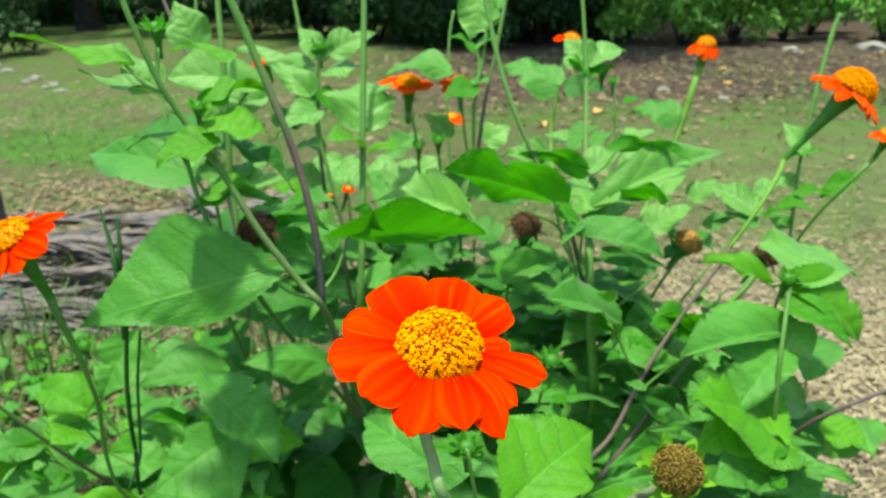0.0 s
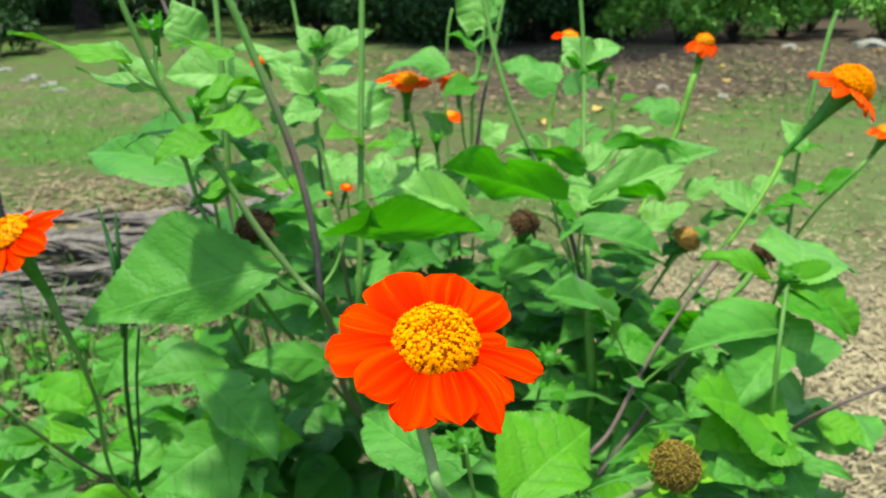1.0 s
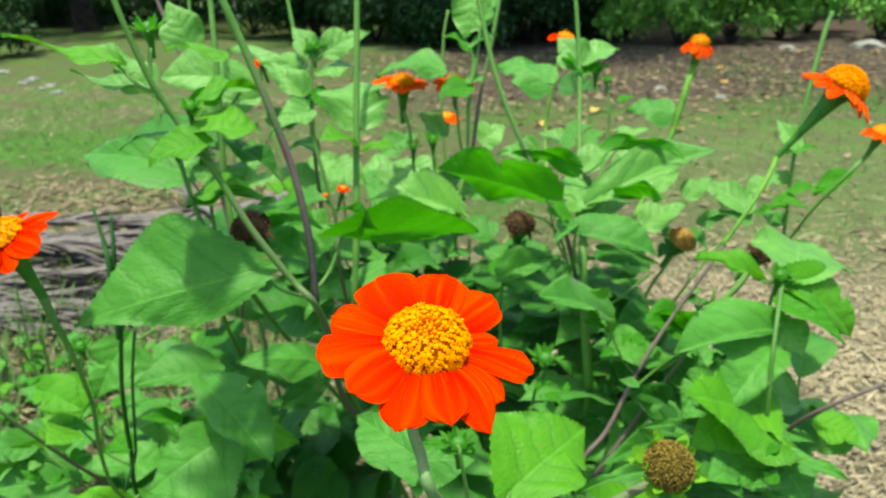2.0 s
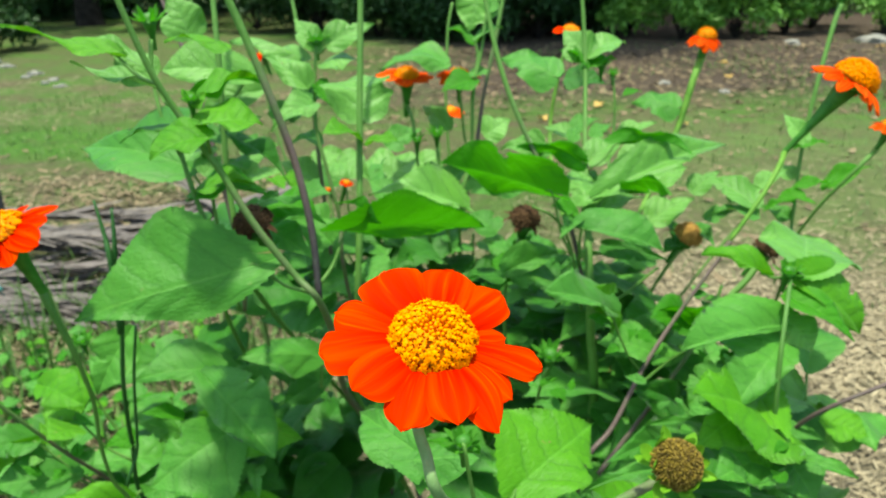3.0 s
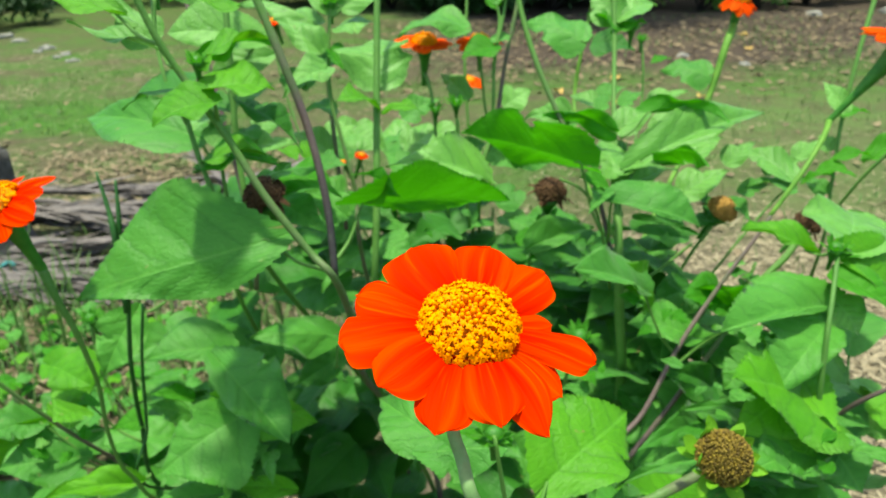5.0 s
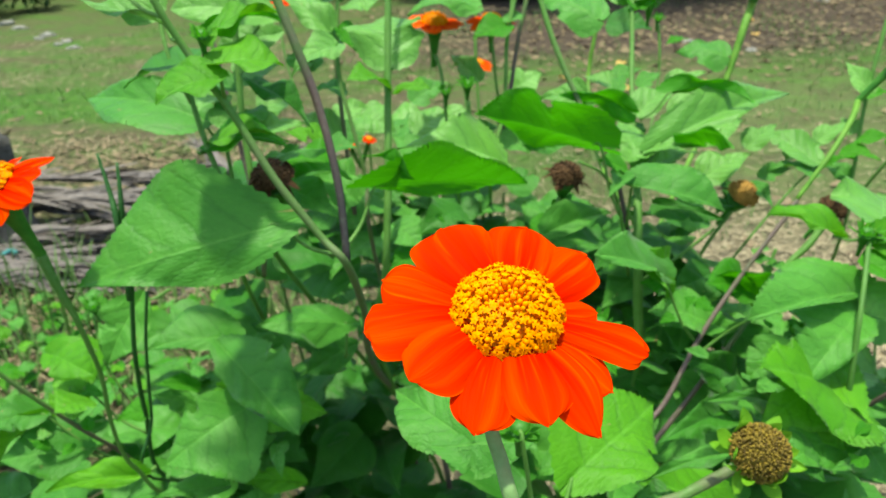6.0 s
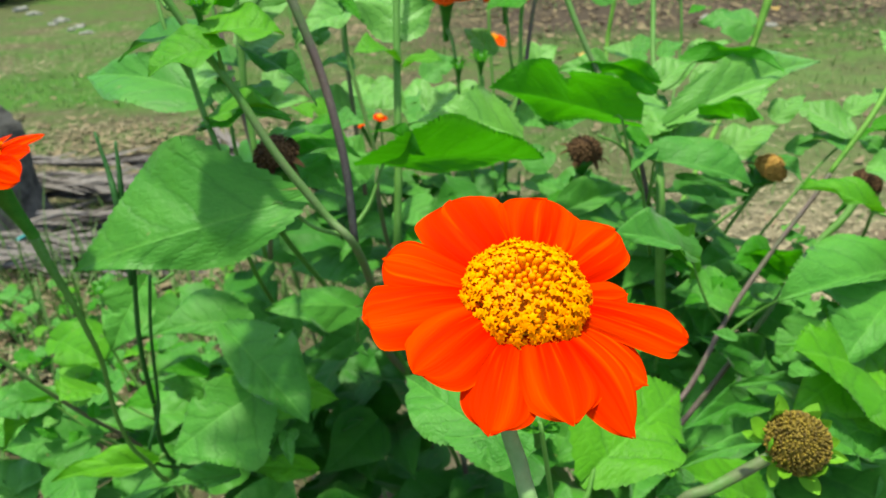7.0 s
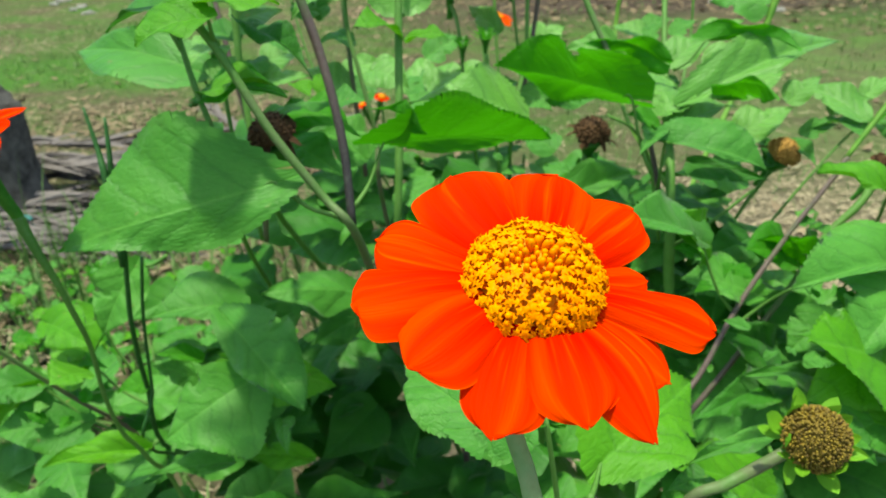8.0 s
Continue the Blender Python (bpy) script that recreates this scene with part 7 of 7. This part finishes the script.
leaf(low_plant, (-0.290, 0.550, 0.668), (-0.313, 0.518, 0.623), (0.163, -0.842, 0.514), 0.041, "m", 0, (-0.262, 0.550, 0.678), full=0.40, skew=-0.02)
leaf(low_plant, (-0.233, 0.600, 0.600), (-0.306, 0.576, 0.602), (0.178, -0.464, 0.868), 0.045, "m", 6, (-0.222, 0.600, 0.558), full=0.38, skew=-0.48)
leaf(low_plant, (-0.375, 0.610, 0.578), (-0.425, 0.600, 0.548), (-0.287, -0.663, 0.692), 0.055, "b", 5, (-0.335, 0.600, 0.509), full=0.40, skew=-0.05)
leaf(low_plant, (-0.379, 0.585, 0.552), (-0.411, 0.570, 0.526), (-0.164, -0.755, 0.635), 0.043, "b", 0, (-0.327, 0.580, 0.503), full=0.42, skew=-0.16)
leaf(low_plant, (-0.383, 0.585, 0.550), (-0.351, 0.570, 0.553), (-0.248, -0.351, 0.903), 0.014, "y", 0, None, skew=-0.18)
leaf(low_plant, (-0.395, 0.540, 0.562), (-0.427, 0.500, 0.568), (0.406, -0.184, 0.895), 0.034, "m", 0, None, full=0.36, skew=0.07)
leaf(low_plant, (-0.387, 0.530, 0.563), (-0.422, 0.500, 0.536), (-0.721, 0.665, 0.194), 0.024, "b", 1, (-0.322, 0.540, 0.500), full=0.4, skew=0.32)
leaf(low_plant, (-0.361, 0.530, 0.525), (-0.419, 0.500, 0.536), (0.373, -0.435, 0.819), 0.054, "m", 6, (-0.315, 0.540, 0.494), full=0.42, skew=-0.15)
leaf(low_plant, (-0.304, 0.510, 0.513), (-0.371, 0.480, 0.519), (0.265, -0.387, 0.883), 0.024, "b", 1, (-0.292, 0.520, 0.515), full=0.38, skew=-0.15)
leaf(low_plant, (-0.196, 0.530, 0.577), (-0.262, 0.478, 0.554), (0.167, -0.569, 0.805), 0.076, "m", 0, (-0.193, 0.560, 0.566), full=0.44, teeth=0.06, skew=0.30)
leaf(low_plant, (-0.228, 0.560, 0.569), (-0.131, 0.520, 0.573), (-0.212, -0.429, 0.878), 0.046, "b", 6, (-0.189, 0.570, 0.572), full=0.46, taper=0.85, skew=-0.50)
leaf(low_plant, (-0.197, 0.600, 0.558), (-0.250, 0.580, 0.594), (0.614, -0.402, 0.679), 0.037, "m", 1, None, full=0.4, skew=0.03)
leaf(low_plant, (-0.127, 0.610, 0.609), (-0.199, 0.570, 0.631), (0.455, -0.377, 0.807), 0.041, "m", 5, (-0.131, 0.610, 0.572), full=0.45, skew=-0.02)
leaf(low_plant, (-0.130, 0.640, 0.566), (-0.176, 0.620, 0.544), (0.010, -0.746, 0.666), 0.036, "d", 0, None, full=0.4, skew=-0.12)
leaf(low_plant, (-0.265, 0.560, 0.552), (-0.299, 0.550, 0.570), (0.527, -0.378, 0.762), 0.026, "m", 0, None, skew=0.16)
leaf(low_plant, (-0.269, 0.580, 0.557), (-0.305, 0.570, 0.568), (0.384, -0.380, 0.842), 0.018, "y", 0, None, skew=-0.12)
leaf(low_plant, (-0.309, 0.560, 0.545), (-0.336, 0.550, 0.540), (0.016, -0.445, 0.895), 0.022, "y", 1, None, skew=-0.19)
leaf(low_plant, (-0.202, 0.640, 0.566), (-0.247, 0.620, 0.544), (0.009, -0.747, 0.665), 0.033, "d", 0, None, skew=-0.01)
leaf(low_plant, (-0.173, 0.500, 0.555), (-0.162, 0.470, 0.547), (-0.213, -0.328, 0.920), 0.016, "m", 0, None, skew=0.27)
leaf(low_plant, (-0.225, 0.500, 0.510), (-0.278, 0.470, 0.521), (0.348, -0.291, 0.891), 0.021, "m", 0, None, skew=-0.22)
leaf(tall_plant, (-0.174, 0.620, 0.888), (-0.241, 0.600, 0.898), (0.298, -0.698, 0.652), 0.044, "p", 6, (-0.197, 0.600, 0.863), full=0.46, taper=0.8, skew=-0.17)
leaf(tall_plant, (-0.173, 0.640, 0.871), (-0.218, 0.620, 0.859), (0.131, -0.700, 0.702), 0.032, "p", 6, None, full=0.45, taper=0.9, skew=0.09)
leaf(tall_plant, (-0.178, 0.500, 0.891), (-0.133, 0.520, 0.900), (-0.346, 0.379, 0.858), 0.030, "y", 1, None, full=0.4, skew=0.47)
leaf(bud_plant, (0.260, 0.560, 0.617), (0.223, 0.540, 0.595), (-0.158, -0.598, 0.786), 0.037, "m", 0, None, full=0.42, skew=-0.04)
leaf(bud_plant, (0.281, 0.470, 0.595), (0.299, 0.440, 0.570), (0.060, -0.611, 0.789), 0.045, "m", 0, None, full=0.42, skew=-0.01)
leaf(bud_plant, (0.341, 0.520, 0.592), (0.369, 0.500, 0.589), (-0.142, -0.311, 0.940), 0.036, "b", 0, None, full=0.4, skew=-0.01)
leaf(right_plant, (0.168, 0.660, 0.554), (0.211, 0.620, 0.566), (-0.425, -0.183, 0.887), 0.052, "m", 0, None, full=0.42, skew=-0.07)
leaf(centre_plant, (-0.079, 0.626, 0.828), (-0.107, 0.600, 0.842), (0.460, -0.010, 0.888), 0.032, "b", 1, None, full=0.42, fold=0.3, skew=-0.18)
leaf(centre_plant, (-0.070, 0.626, 0.823), (-0.041, 0.620, 0.829), (-0.265, -0.258, 0.929), 0.019, "b", 1, None, full=0.42, fold=0.3, skew=0.13)
leaf(bud_plant, (0.302, 0.545, 0.723), (0.363, 0.530, 0.677), (0.330, -0.676, 0.659), 0.048, "b", 0, None, full=0.42, taper=0.9, skew=0.34)
leaf(right_plant, (0.242, 0.600, 0.646), (0.190, 0.570, 0.671), (0.568, -0.344, 0.747), 0.040, "y", 0, None, full=0.45, taper=0.85, skew=-0.16)
leaf(right_plant, (0.211, 0.660, 0.690), (0.173, 0.660, 0.706), (0.325, -0.561, 0.762), 0.041, "m", 0, None, full=0.42, skew=-0.11)
leaf(right_plant, (0.152, 0.560, 0.668), (0.117, 0.540, 0.718), (0.767, -0.556, 0.320), 0.039, "b", 1, None, full=0.42, skew=-0.12)
leaf(low_plant, (-0.166, 0.520, 0.498), (-0.216, 0.500, 0.520), (0.490, -0.381, 0.784), 0.022, "b", 0, None, full=0.42, taper=0.9, skew=0.11)
leaf(low_plant, (-0.401, 0.580, 0.594), (-0.347, 0.550, 0.592), (-0.205, -0.433, 0.878), 0.039, "b", 0, None, full=0.45, taper=0.85, skew=0.15)
leaf(low_plant, (-0.345, 0.530, 0.578), (-0.356, 0.500, 0.590), (0.343, 0.240, 0.908), 0.038, "b", 0, None, full=0.42, skew=-0.12)
leaf(low_plant, (-0.215, 0.530, 0.630), (-0.144, 0.470, 0.589), (0.063, -0.515, 0.855), 0.049, "m", 0, None, full=0.42, taper=0.85, skew=0.27)
leaf(right_plant, (0.199, 0.560, 0.637), (0.141, 0.560, 0.653), (0.235, -0.501, 0.833), 0.042, "m", 0, None, full=0.42, skew=-0.21)
leaf(right_plant, (0.244, 0.560, 0.565), (0.154, 0.540, 0.508), (-0.300, -0.650, 0.698), 0.076, "m", 0, None, full=0.42, taper=0.9, skew=-0.12)
leaf(bud_plant, (0.276, 0.500, 0.635), (0.206, 0.460, 0.613), (0.053, -0.547, 0.835), 0.056, "b", 0, None, full=0.42, taper=0.9, skew=0.25)
leaf(seed_plant, (0.170, 0.420, 0.568), (0.102, 0.400, 0.609), (0.561, -0.326, 0.761), 0.041, "b", 0, None, full=0.42, taper=0.9, skew=-0.17)
leaf(bud_plant, (0.275, 0.470, 0.594), (0.211, 0.430, 0.601), (0.304, -0.339, 0.890), 0.046, "m", 0, None, full=0.42, taper=0.85, skew=-0.03)
leaf(bud_plant, (0.359, 0.600, 0.602), (0.389, 0.660, 0.617), (0.117, -0.286, 0.951), 0.047, "m", 6, (0.342, 0.560, 0.588), full=0.5, taper=0.7, skew=-0.13)
leaf(tall_plant, (-0.189, 0.500, 0.816), (-0.135, 0.500, 0.818), (-0.047, -0.252, 0.966), 0.036, "y", 1, (-0.194, 0.490, 0.815), full=0.42, taper=0.9, skew=-0.04)
leaf(tall_plant, (-0.159, 0.550, 0.787), (-0.100, 0.550, 0.777), (0.157, -0.255, 0.954), 0.037, "y", 2, None, full=0.42, taper=0.9, skew=0.39)
